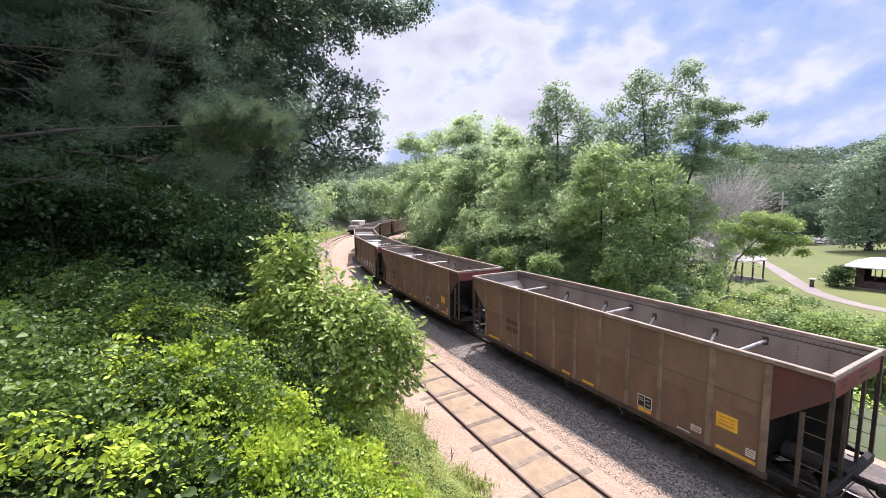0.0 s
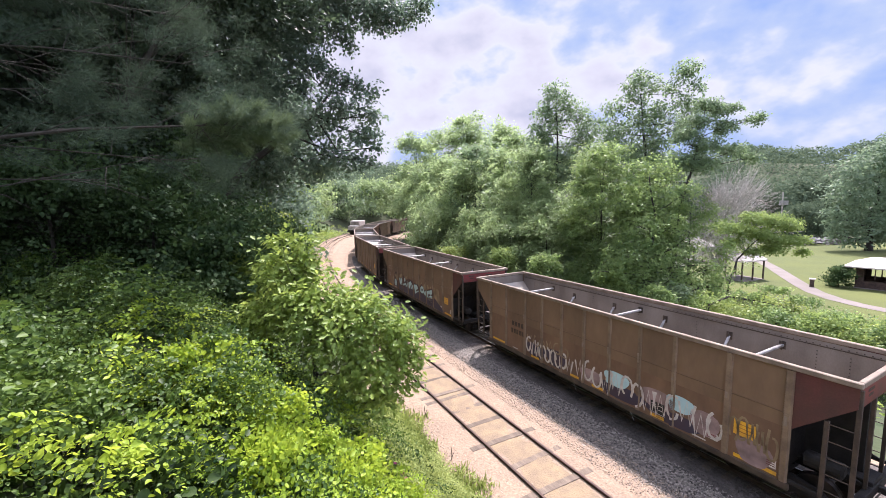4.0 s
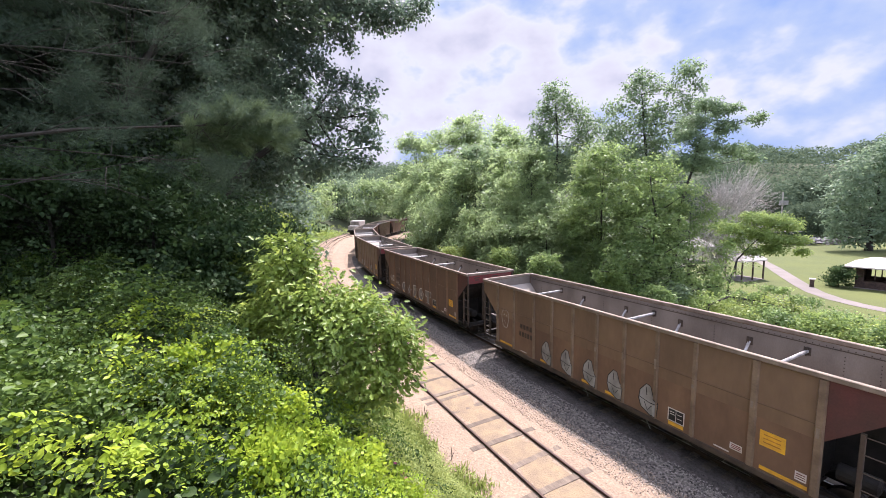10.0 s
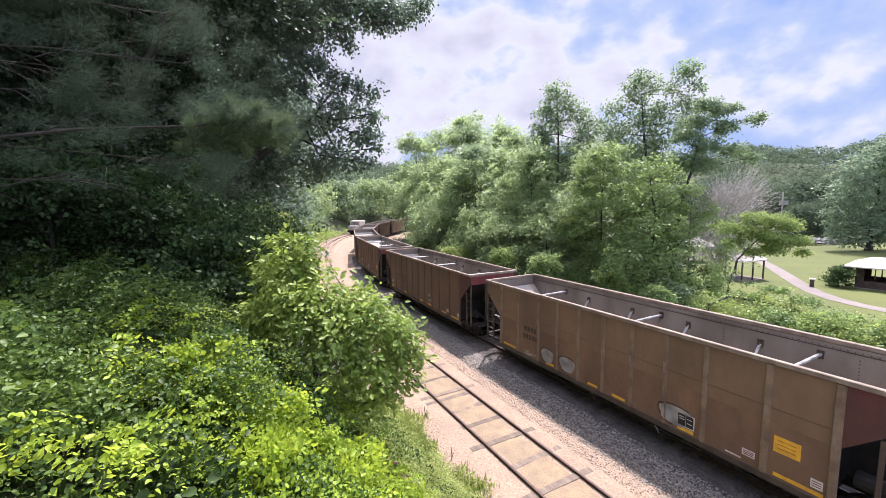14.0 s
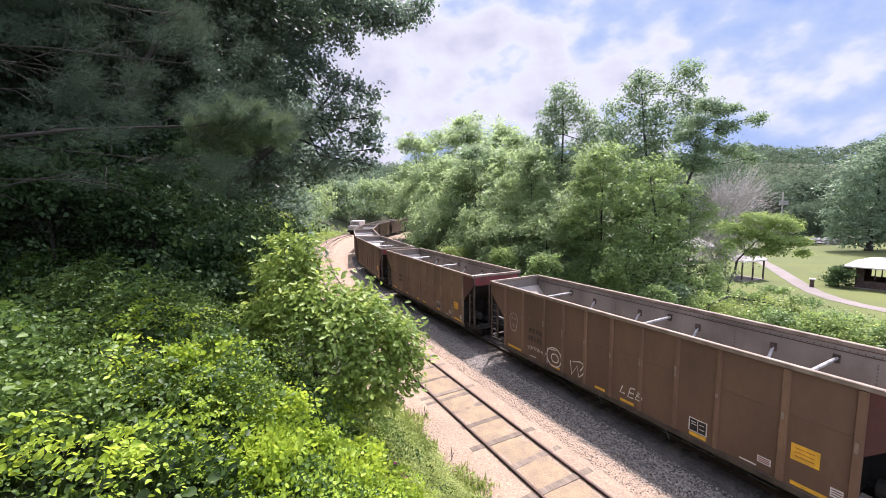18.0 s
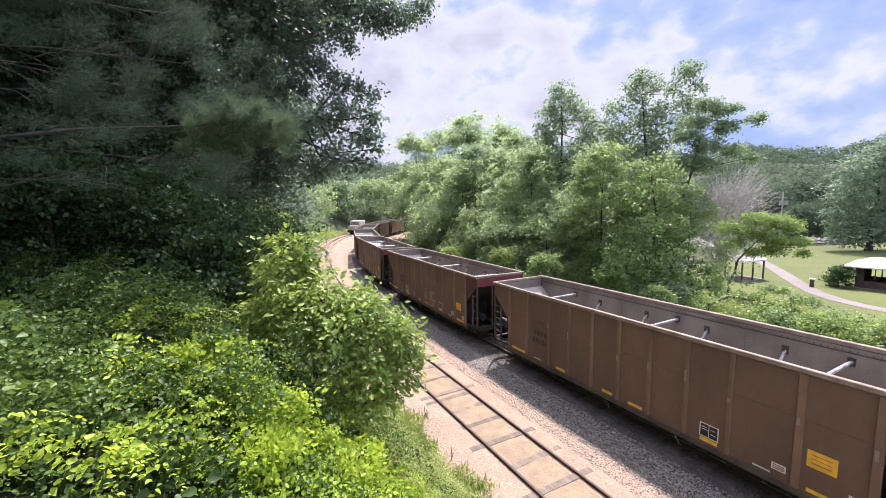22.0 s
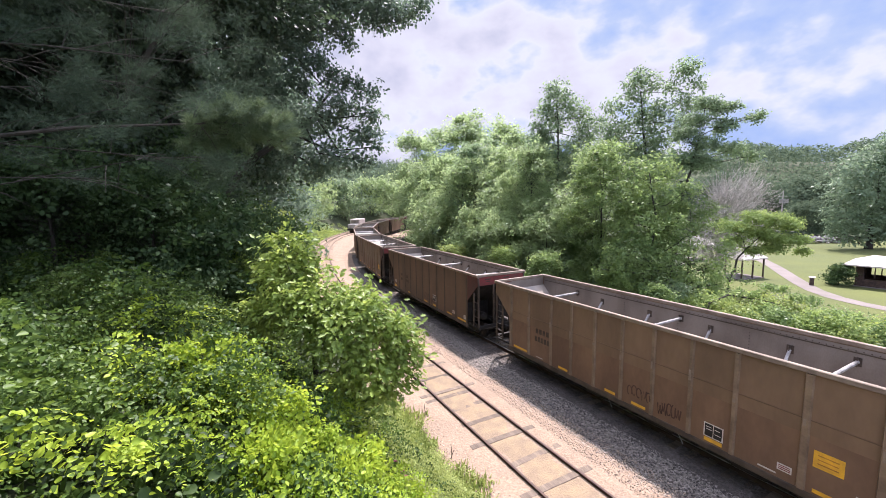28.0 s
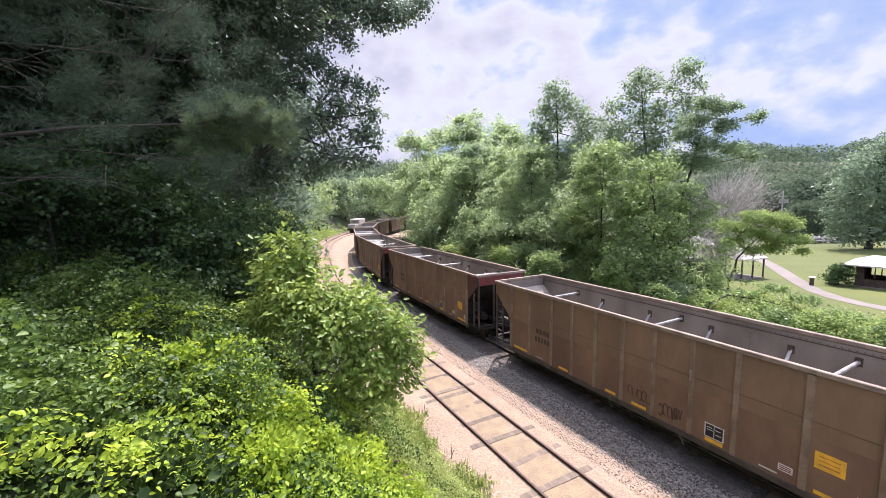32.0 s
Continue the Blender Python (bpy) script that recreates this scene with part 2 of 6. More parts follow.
def part(name, shape, mat, parent, label="", smooth=False):
    data = shape if isinstance(shape, bpy.types.Mesh) else shape.mesh(name, mat, smooth)
    ob = new(name, data)
    ob.parent = parent
    return tagged(ob, label)


def thing(name, label, category, group="", m=None):
    ob = new(name)
    ob.empty_display_size = 0.2
    if m is not None:
        ob.matrix_basis = m
    return tagged(ob, label, category, group)


def numpy_mesh(name, verts, faces, mat):
    """faces: array (n, k) of equal-sized polygons."""
    me = bpy.data.meshes.new(name)
    n, k = faces.shape
    me.vertices.add(len(verts))
    me.vertices.foreach_set("co", np.ascontiguousarray(verts, np.float32).ravel())
    me.loops.add(n * k)
    me.loops.foreach_set("vertex_index", np.ascontiguousarray(faces, np.int32).ravel())
    me.polygons.add(n)
    me.polygons.foreach_set("loop_start", np.arange(0, n * k, k, dtype=np.int32))
    me.materials.append(mat)
    me.update(calc_edges=True)
    return me


OUTLINES = {
    "diamond": ([(0, 0, 0), (0.32, 0.45, 0.08), (0, 1, 0), (-0.32, 0.45, 0.08)], [(0, 1, 2, 3)]),
    "oval": ([(0, 0, 0), (0.3, 0.25, 0.07), (0.3, 0.62, 0.07), (0, 1, -0.05), (-0.3, 0.62, 0.07), (-0.3, 0.25, 0.07)], [(0, 1, 2, 3), (0, 3, 4, 5)]),
    "oak": ([(0, 0, 0), (0.1, 0.22, 0.03), (0.27, 0.3, 0.06), (0.13, 0.44, 0.03), (0.36, 0.6, 0.07), (0.14, 0.7, 0.03), (0.17, 0.9, 0.02), (0, 1, -0.04),
             (-0.17, 0.9, 0.02), (-0.14, 0.7, 0.03), (-0.36, 0.6, 0.07), (-0.13, 0.44, 0.03), (-0.27, 0.3, 0.06), (-0.1, 0.22, 0.03)],
            [(0, 1, 2, 3, 4, 5, 6, 7), (0, 7, 8, 9, 10, 11, 12, 13)]),
    "ovate": ([(0, 0, 0), (0.3, 0.12, 0.06), (0.37, 0.38, 0.09), (0.2, 0.75, 0.05), (0, 1.05, -0.08), (-0.2, 0.75, 0.05), (-0.37, 0.38, 0.09), (-0.3, 0.12, 0.06)],
              [(0, 1, 2, 3, 4), (0, 4, 5, 6, 7)]),
    "needle": ([(0.02, 0, 0), (0.014, 1, -0.1), (-0.014, 1, -0.1), (-0.02, 0, 0)], [(0, 1, 2, 3)]),
    "blade": ([(0.06, 0, 0), (0.045, 0.6, 0.05), (0, 1, -0.1), (-0.06, 0, 0)], [(0, 1, 2, 3)]),
}


def unit(a):
    return a / np.maximum(np.linalg.norm(a, axis=1, keepdims=True), 1e-6)


def leaves(name, pos, size, mat, outline="diamond", up=0.8, heading=None, spread=1.0, seed=1, lay=None):
    """One mesh of leaves at pos; up: how far they lie flat; heading: preferred direction of the tips."""
    r = np.random.default_rng(seed)
    n = len(pos)
    size = np.broadcast_to(size, (n,)) * r.uniform(0.65, 1.25, n)
    nor = unit(r.normal(size=(n, 3)) * np.array([1, 1, 0.6]) + np.array([0, 0, up * 2]) + (0 if lay is None else lay))
    d = r.normal(size=(n, 3)) * spread
    if heading is not None:
        d = d + heading
    d = unit(d - nor * np.sum(d * nor, axis=1, keepdims=True))
    w = np.cross(d, nor)
    ov, of = OUTLINES[outline]
    ov, of = np.array(ov, float), np.array(of)
    v = pos[:, None, :] + size[:, None, None] * (ov[None, :, 0:1] * w[:, None] + ov[None, :, 1:2] * d[:, None] + ov[None, :, 2:3] * nor[:, None])
    f = (of[None] + (np.arange(n) * len(ov))[:, None, None]).reshape(-1, of.shape[1])
    return numpy_mesh(name, v.reshape(-1, 3), f, mat)


# ---- the line of the track ----
TURN = radians(28.497)
S0, S1, STEP = -330.0, 260.0, 0.5
_s = np.arange(S0, S1, STEP)
_h = TURN - np.cumsum(np.clip((_s - 10.0) / 30.0, 0, 1) * 0.008 * np.clip((200 - _s) / 20, 0, 1)) * STEP
_i0 = int(round(-S0 / STEP))
_x, _y = np.cumsum(-np.sin(_h)) * STEP, np.cumsum(np.cos(_h)) * STEP
_x += 13.03 * math.cos(TURN) - _x[_i0]
_y += 13.03 * math.sin(TURN) - _y[_i0]


def on_track(s, n=0.0):
    """Place and heading at s along the line, n to the right looking away."""
    h = np.interp(s, _s, _h)
    return np.interp(s, _s, _x) + n * np.cos(h), np.interp(s, _s, _y) + n * np.sin(h), h


def offset_of(x, y):
    """s and n of points, by the nearest sample of the line."""
    x, y = np.asarray(x, float).ravel(), np.asarray(y, float).ravel()
    s, n = np.empty_like(x), np.empty_like(x)
    for k in range(0, len(x), 4000):
        dx, dy = x[k:k + 4000, None] - _x[None, ::2], y[k:k + 4000, None] - _y[None, ::2]
        i = np.argmin(dx * dx + dy * dy, axis=1)
        j = np.arange(len(i))
        h = _h[::2][i]
        s[k:k + 4000] = _s[::2][i] + dx[j, i] * -np.sin(h) + dy[j, i] * np.cos(h)
        n[k:k + 4000] = dx[j, i] * np.cos(h) + dy[j, i] * np.sin(h)
    return s, n


def ground_z(x, y):
    """Height of the soil: level bed, bank to the hilltop, low meadow beyond, hills far off."""
    x, y = np.asarray(x, float), np.asarray(y, float)
    s, n = (q.reshape(x.shape) for q in offset_of(x, y))
    far = np.clip((s - 25) / 45, 0, 1)
    foot = 8.1 + 4.5 * np.clip((s - 30) / 40, 0, 1) + 3.2 * np.clip((s - 65) / 35, 0, 1)
    bank = np.clip((-n - foot) / 5.9, 0, 1)
    left = bank * bank * (3 - 2 * bank) * 0.35 + bank * 0.65
    z = -0.42 + left * (6.1 - 2.0 * far) + np.clip(-n - 14, 0, 60) * 0.07
    z = z - 2.75 * np.clip((n - 6) / 9, 0, 1) ** 1.2
    d = np.hypot(x, y)
    a = np.arctan2(x, np.maximum(y, 1e-3))
    ridge = 30 + 3 * np.clip((a + 0.1) / 0.8, 0, 1) + 5 * np.sin(a * 3.2 - 0.8) + 2.5 * np.sin(a * 11 + 2) + 2 * np.sin(a * 23)
    z = z + ridge * np.clip((d - 190) / 170, 0, 1) ** 1.3 + np.clip((d - 600) / 1500, 0, 1) * 30
    return z


def sweep(profile, s_from, s_to, step, offset=None):
    """A cross-section (n, z) carried along the line."""
    ss = np.arange(s_from, s_to + 1e-6, step)
    p = np.array(profile, float)
    off = np.zeros_like(ss) if offset is None else offset(ss)
    X, Y = [], []
    for q in p:
        x, y, _ = on_track(ss, q[0] + off)
        X.append(x), Y.append(y)
    X, Y = np.array(X).T, np.array(Y).T
    Z = np.broadcast_to(p[:, 1], X.shape)
    v = np.stack([X, Y, Z], -1).reshape(-1, 3)
    k = len(p)
    i = np.arange(len(ss) - 1)[:, None] * k + np.arange(k - 1)[None]
    f = np.stack([i, i + 1, i + k + 1, i + k], -1).reshape(-1, 4)
    return v, f


# ---- ground ----
def axis(a, b, fine, far, grow):
    """Coordinates fine from a to b, then ever coarser out to +-far."""
    v = list(np.arange(a, b, fine))
    st = fine
    while v[-1] < far:
        st *= grow
        v.append(v[-1] + st)
    st, lo = fine, [a]
    while lo[-1] > -far:
        st *= grow
        lo.append(lo[-1] - st)
    return np.array(lo[:0:-1] + v)


gx, gy = axis(-35, 60, 0.7, 2600, 1.13), axis(-12, 110, 0.7, 2600, 1.13)
GX, GY = np.meshgrid(gx, gy)
GZ = ground_z(GX, GY)
v = np.stack([GX, GY, GZ], -1).reshape(-1, 3)
i = np.arange(len(gy) - 1)[:, None] * len(gx) + np.arange(len(gx) - 1)[None]
ground = new("ground", numpy_mesh("ground", v, np.stack([i, i + 1, i + len(gx) + 1, i + len(gx)], -1).reshape(-1, 4), M_GROUND))
tagged(ground, "uneven grassy soil rising to a bank beside the railway", "ground", kind="structure")

bed = new("gravel_yard", numpy_mesh("gravel_yard", *sweep(
    [(-9.6, -0.6), (-8.6, -0.22), (-7.6, -0.15), (-7.2, -0.115), (-6.85, -0.086), (-6.45, -0.084), (-6.25, -0.1), (-5.5, -0.115), (-4.8, -0.1), (-4.59, -0.084), (-4.2, -0.088), (-3.9, -0.16), (-3.4, -0.22), (-2.6, -0.3),
     (2.6, -0.3), (3.6, -0.32), (4.1, -0.38), (4.6, -0.75)], -120, 230, 1.0), M_GRAVEL))
shoulder = new("gravel_shoulder", numpy_mesh("gravel_shoulder", *sweep([(3.5, -0.36), (4.2, -0.325), (5.4, -0.36), (6.6, -0.7)], 40, 230, 1.0), M_GRAVEL))
tagged(shoulder, "tan gravel shoulder on the inside of the curve", "gravel", kind="structure")
tagged(bed, "sunlit tan gravel and dirt beside the tracks", "gravel", kind="structure")
ballast = new("ballast", numpy_mesh("ballast", *sweep(
    [(-3.6, -0.34), (-3.2, -0.25), (-2.4, -0.18), (-1.6, -0.15), (-0.7, -0.17), (0, -0.19), (0.7, -0.17), (1.6, -0.15), (2.4, -0.2), (3.4, -0.34)], -160, 44, 1.0), M_BALLAST))
far_bed = new("track_bed", numpy_mesh("track_bed", *sweep(
    [(-3.6, -0.34), (-3.2, -0.25), (-2.4, -0.18), (-1.6, -0.15), (0, -0.19), (1.6, -0.15), (2.4, -0.2), (3.4, -0.34)], 44, 230, 1.0), M_GRAVEL))
tagged(far_bed, "dusty tan track bed round the curve", "gravel", kind="structure")
# dirty ballast, also painted darker for the shade under and between the cars
M_GRIME_SHADE = material("grimy_shade_ballast", (0.105, 0.088, 0.078), 0.95, 0, 0.8, 1.5, 1.0, 13, (0.06, 0.05, 0.045))
grime_shade = new("ballast_centre", numpy_mesh("ballast_centre", *sweep(
    [(-2.0, -0.166), (-1.6, -0.14), (-0.7, -0.16), (0, -0.18), (0.7, -0.16), (1.6, -0.14), (2.4, -0.185), (3.4, -0.3), (3.9, -0.36)], -160, 60, 1.0), M_GRIME_SHADE))
tagged(grime_shade, "grimy ballast along the rails, darkened for shade under the train", "ballast", kind="structure")
tagged(ballast, "grey crushed stone ballast under the main track", "ballast", kind="structure")

RAIL_PROFILE = [(-0.07, -0.17), (-0.07, -0.155), (-0.015, -0.13), (-0.015, -0.045), (-0.036, -0.03), (-0.036, -0.006), (-0.028, 0),
                (0.028, 0), (0.036, -0.006), (0.036, -0.03), (0.015, -0.045), (0.015, -0.13), (0.07, -0.155), (0.07, -0.17)]


def side_offset(s):
    return -5.52 - 4.2 * np.clip((s - 48) / 45, 0, 1) ** 1.4


def branch_offset(s):
    return -5.9 - 7.3 * np.clip((s - 52) / 58, 0, 1) ** 1.1


def track(name, label, s_from, s_to, offset, shine):
    tr = thing(name, label, "railway track")
    tr["kind"] = "structure"
    for side in (-0.7535, 0.7535):
        me = numpy_mesh("rail", *sweep([(n + side, z) for n, z in RAIL_PROFILE], s_from, s_to, 1.0, offset), M_RAIL)
        if shine:
            me.materials.append(M_SHINE)
            idx = np.arange(len(me.polygons)) % (len(RAIL_PROFILE) - 1) == 6
            me.polygons.foreach_set("material_index", idx.astype(np.int32))
        part("rail", me, None, tr)
    return tr


fv, ff_ = sweep([(-0.72, -0.112), (-0.6, -0.102), (-0.45, -0.097), (-0.3, -0.094), (-0.15, -0.092), (0, -0.092), (0.15, -0.092), (0.3, -0.094), (0.45, -0.097), (0.6, -0.102), (0.72, -0.112)], -40, 60, 0.16, side_offset)
fv[:, 2] += 0.007 * np.sin(fv[:, 0] * 3.1 + fv[:, 1] * 1.3) * np.sin(fv[:, 1] * 2.3 - fv[:, 0]) + 0.006 * np.sin(fv[:, 0] * 7.3 + 2) * np.sin(fv[:, 1] * 6.1) + 0.003 * np.sin(fv[:, 0] * 19) * np.sin(fv[:, 1] * 17 + 1)
fill = new("siding_fill", numpy_mesh("siding_fill", fv, ff_, M_SANDFILL))
tagged(fill, "packed sandy dirt between the siding rails", "dirt", kind="structure")
main_track = track("main_track", "main railway track with polished steel rails on grey ballast", -160, 225, None, True)
for strip, at, z in ((branch_offset, 1.9, -0.1), (side_offset, 1.9, -0.104)):
    apron = new("gravel_apron", numpy_mesh("gravel_apron", *sweep([(-at, z - 0.4), (-at + 0.5, z), (at, z), (at + 0.5, z - 0.4)], 58, 150, 1.0, strip), M_GRAVEL))
    tagged(apron, "tan gravel under the far siding tracks", "gravel", kind="structure")
siding = track("siding_track", "rusty siding track half buried in tan gravel", -60, 190, side_offset, False)
spur = track("spur_track", "rusty spur track branching off beside the siding", 58, 150, branch_offset, False)


def ties(tr, s_list, offset, length, lift, width=0.23):
    me = Shape().box((0, 0, -0.08), (length, width, 0.16), b=0.012).mesh("tie", M_TIE)
    r = random.Random(4)
    for s in s_list:
        n = float(offset(np.array([s]))[0]) if offset else 0.0
        x, y, h = on_track(s, n)
        ob = part("tie", me, None, tr)
        ob.matrix_basis = pose(x, y, lift(r), r.uniform(-0.6, 0.6), r.uniform(-0.4, 0.4), math.degrees(h) + r.uniform(-1.5, 1.5))


ties(main_track, np.arange(-14, 75, 0.52), None, 2.59, lambda r: -0.135 + r.uniform(-0.015, 0.01))
ties(siding, [2.3, 4.95, 7.35, 8.55, 9.8, 13.1, 13.55, 16.2, 17.4, 20.1, *np.arange(22, 90, 1.9)], side_offset, 2.55, lambda r: -0.08 + r.uniform(-0.012, 0.006))
ties(siding, [3.6, 6.15, 11.0, 12.1, 14.9, 18.7, 21.3], side_offset, 2.55, lambda r: -0.09 + r.uniform(-0.006, 0.004))
ties(spur, np.arange(58, 110, 1.0), branch_offset, 2.5, lambda r: -0.1 + r.uniform(-0.01, 0.01))


def stones(name, label, count, s_range, n_range, z_of, size, mat, seed):
    """Loose stones: squashed octahedra."""
    r = np.random.default_rng(seed)
    s = s_range[0] + (s_range[1] - s_range[0]) * r.random(count) ** 1.5
    n = r.uniform(*n_range, count)
    x, y, _ = on_track(s, n)
    p = np.stack([x, y, z_of(n)], -1)
    o = np.array([(1, 0, 0), (-1, 0, 0), (0, 1, 0), (0, -1, 0), (0, 0, 1), (0, 0, -1)], float)
    sc = size * r.uniform(0.5, 1.3, (count, 1, 1)) * r.uniform(0.6, 1.2, (count, 6, 1))
    ang = r.uniform(0, math.tau, count)
    c, sn = np.cos(ang)[:, None], np.sin(ang)[:, None]
    q = np.stack([o[None, :, 0] * c - o[None, :, 1] * sn, o[None, :, 0] * sn + o[None, :, 1] * c, np.broadcast_to(o[None, :, 2] * 0.7, (count, 6))], -1)
    f = np.array([(0, 2, 4), (2, 1, 4), (1, 3, 4), (3, 0, 4), (2, 0, 5), (1, 2, 5), (3, 1, 5), (0, 3, 5)])
    vv = (p[:, None] + q * sc).reshape(-1, 3)
    ob = new(name, numpy_mesh(name, vv, (f[None] + (np.arange(count) * 6)[:, None, None]).reshape(-1, 3), mat))
    return tagged(ob, label, "gravel", kind="stuff")


stones("grimy_stones", "grimy stones along the rails, darkened for shade under the train", 12000, (2, 30), (-2.0, -0.9), lambda n: np.interp(n, (-2.0, -1.6), (-0.165, -0.14)), 0.035, M_GRIME_SHADE, 4)
stones("ballast_stones", "loose grey crushed stones on the ballast shoulder", 44000, (2, 34), (-4.2, -1.8), lambda n: np.interp(n, (-4.2, -3.7, -3.2, -2.4, -1.6), (-0.15, -0.22, -0.25, -0.18, -0.15)), 0.04, M_STONE, 3)
stones("gravel_stones", "scattered tan pebbles on the gravel yard", 40000, (2, 30), (-8.4, -2.7), lambda n: np.interp(n, (-8.6, -7.6, -7.1, -6.7, -6.3, -5.5, -4.75, -4.3, -3.9, -3.4, -2.7), (-0.22, -0.15, -0.115, -0.098, -0.11, -0.118, -0.11, -0.1, -0.15, -0.22, -0.2)), 0.026, M_TANSTONE, 5)

# ---- hopper cars ----
RIBS = (-6.04, -4.78, -3.41, -2.31, -1.19, -0.05, 1.08, 2.24, 3.38, 4.84, 6.12)
HALF, PITCH = 7.33, 16.15
SHEET_Y = 1.555
NEAR = -SHEET_Y - 0.012            # outer face of the sheet on the camera's side


def mark(car, name, x0, x1, z0, z1, mat, label="", proud=0.004, y=None):
    """A flat painted or stuck-on rectangle on the side of a car."""
    y = NEAR if y is None else y
    sh = Shape().box(((x0 + x1) / 2, y - proud / 2, (z0 + z1) / 2), (x1 - x0, proud, z1 - z0))
    return part(name, sh, mat, car, label)


def bogie(car, x):
    bg = part("bogie", Shape().box((0, 0, 0.5), (0.36, 1.9, 0.3), b=0.04).box((0, 0, 0.68), (0.5, 0.5, 0.14), b=0.02), M_UNDER, car)
    bg.matrix_basis = pose(x, 0, 0)
    for y in (-1.0, 1.0):
        sh = Shape().slab([(-1.15, y - 0.06, 0.56), (-1.05, y - 0.06, 0.66), (-0.45, y - 0.06, 0.76), (0.45, y - 0.06, 0.76), (1.05, y - 0.06, 0.66), (1.15, y - 0.06, 0.56),
                           (0.95, y - 0.06, 0.42), (0.6, y - 0.06, 0.4), (0.35, y - 0.06, 0.22), (-0.35, y - 0.06, 0.22), (-0.6, y - 0.06, 0.4), (-0.95, y - 0.06, 0.42)], (0, 0.12, 0))
        for k in (-0.15, 0.0, 0.15):
            sh.tube([(k, y * 1.07, 0.28), (k, y * 1.07, 0.52)], 0.06, 8)
        part("side_frame", sh, M_UNDER, bg)
    for dx in (-0.89, 0.89):
        sh = Shape().tube([(0, -1.05, 0), (0, 1.05, 0)], 0.075, 8)
        for y in (-0.75, 0.75):
            o = -0.07 if y < 0 else 0.07
            sh.tube([(0, y - o, 0), (0, y - o * 0.7, 0), (0, y - o * 0.68, 0), (0, y + o, 0)], [0.48, 0.47, 0.457, 0.45], 24)
            sh.box((0, y + o * 1.05, 0.3), (0.06, 0.02, 0.09))
        ws = part("wheelset", sh, M_WHEEL, bg)
        ws.matrix_basis = pose(dx, 0, 0.457)
        WHEELS.append(ws)
    return bg


WHEELS = []


def hopper_car(paint, rib_mat, end_mat, label, smooth_side=False, far=False):
    car = thing("hopper_car", label, "freight car", "cars of the coal train")
    for y in (-1, 1):
        yy = y * SHEET_Y
        P = [(-6.15, 0.78), (6.15, 0.78), (6.2, 2.18), (7.28, 3.18), (7.28, 3.64), (-7.28, 3.64), (-7.28, 3.18), (-6.2, 2.18)]
        part("side_sheet", Shape().slab([(x, yy - 0.012, z) for x, z in P[1:2] + P[2:3] + P[7:] + P[:1]], (0, 0.024, 0)), M_LOWER if paint is M_BROWN else paint, car)
        part("upper_sheet", Shape().slab([(x, yy - 0.018, z) for x, z in [(-6.2, 2.18), (-6.2, 2.54), (6.2, 2.54), (6.2, 2.18)]], (0, 0.03, 0)), paint, car)
        part("top_sheet", Shape().slab([(x, yy - 0.016, z) for x, z in [(-6.2, 2.542), (-6.2, 3.64), (6.2, 3.64), (6.2, 2.542)]], (0, 0.026, 0)), paint, car)
        for e in (-1, 1):
            part("end_gusset", Shape().slab([(e * 6.21, yy - 0.012, 2.19), (e * 7.28, yy - 0.012, 3.18), (e * 7.28, yy - 0.012, 3.64), (e * 6.21, yy - 0.012, 3.64)], (0, 0.024, 0)),
                 M_REDDIRTY if e > 0 else paint, car, "grimy red gusset sheet" if e > 0 and end_mat is M_RED else "")
        part("weld_seam", Shape().box((0, yy + y * 0.022, 2.54), (12.2, 0.012, 0.02)), M_DARKBROWN, car)
        if smooth_side:
            for x in RIBS:
                part("rib", Shape().box((x, yy + y * 0.022, 2.2), (0.12, 0.016, 2.82), b=0.004), M_POST, car)
        else:
            for k, x in enumerate(RIBS):
                w = 0.12 if k in (0, 9, 10) else 0.085
                sh = Shape().slab([(x - w / 2 - 0.03, yy, 0.8), (x - w / 2, yy + y * 0.075, 0.8), (x + w / 2, yy + y * 0.075, 0.8), (x + w / 2 + 0.03, yy, 0.8)], (0, 0, 2.83))
                sh.box((x, yy + y * 0.08, 2.45), (w * 0.9, 0.02, 0.16), b=0.006)
                part("rib", sh, rib_mat, car)
        part("top_rail", Shape().box((0, y * 1.57, 3.71), (2 * HALF, 0.12, 0.13), b=0.018), M_RAILTOP, car, "dusty worn top rail")
        part("side_sill", Shape().box((0, y * 1.56, 0.7), (12.5, 0.09, 0.17), b=0.012), M_POST, car)
        for e in (-1, 1):
            part("step_sill", Shape().box((e * 6.78, y * 1.5, 0.83), (1.15, 0.07, 0.1), b=0.01), M_UNDER, car)
            for x, z1 in ((7.29, 3.6), (6.8, 2.68)):
                part("end_post", Shape().box((e * x, y * 1.5, (0.8 + z1) / 2), (0.085, 0.085, z1 - 0.8), b=0.01), M_POST, car)
            part("inner_post", Shape().box((e * 7.27, y * 0.52, 2.0), (0.07, 0.09, 2.4), b=0.01), M_POST, car)
            if far:
                continue
            lad = part("ladder", Shape().box((e * 7.05, y * 1.53, 0.62), (0.4, 0.03, 0.04), b=0.008), M_POST, car)
            for z in (1.02, 1.42, 1.82, 2.22, 2.62) if e > 0 else (0.98, 1.3, 1.62, 1.94, 2.26, 2.58):
                part("rung", Shape().tube([(e * 6.82, y * 1.525, z), (e * 7.27, y * 1.525, z)], 0.014, 6), M_POST, lad)
    for e in (-1, 1):
        part("end_rail", Shape().box((e * 7.27, 0, 3.712), (0.11, 2.98, 0.13), b=0.015), M_RAILTOP, car, "dusty worn top rail")
        part("end_band", Shape().box((e * 7.27, 0, 3.4), (0.04, 2.96, 0.46), b=0.006), end_mat, car, "faded red end band" if end_mat is M_RED else "")
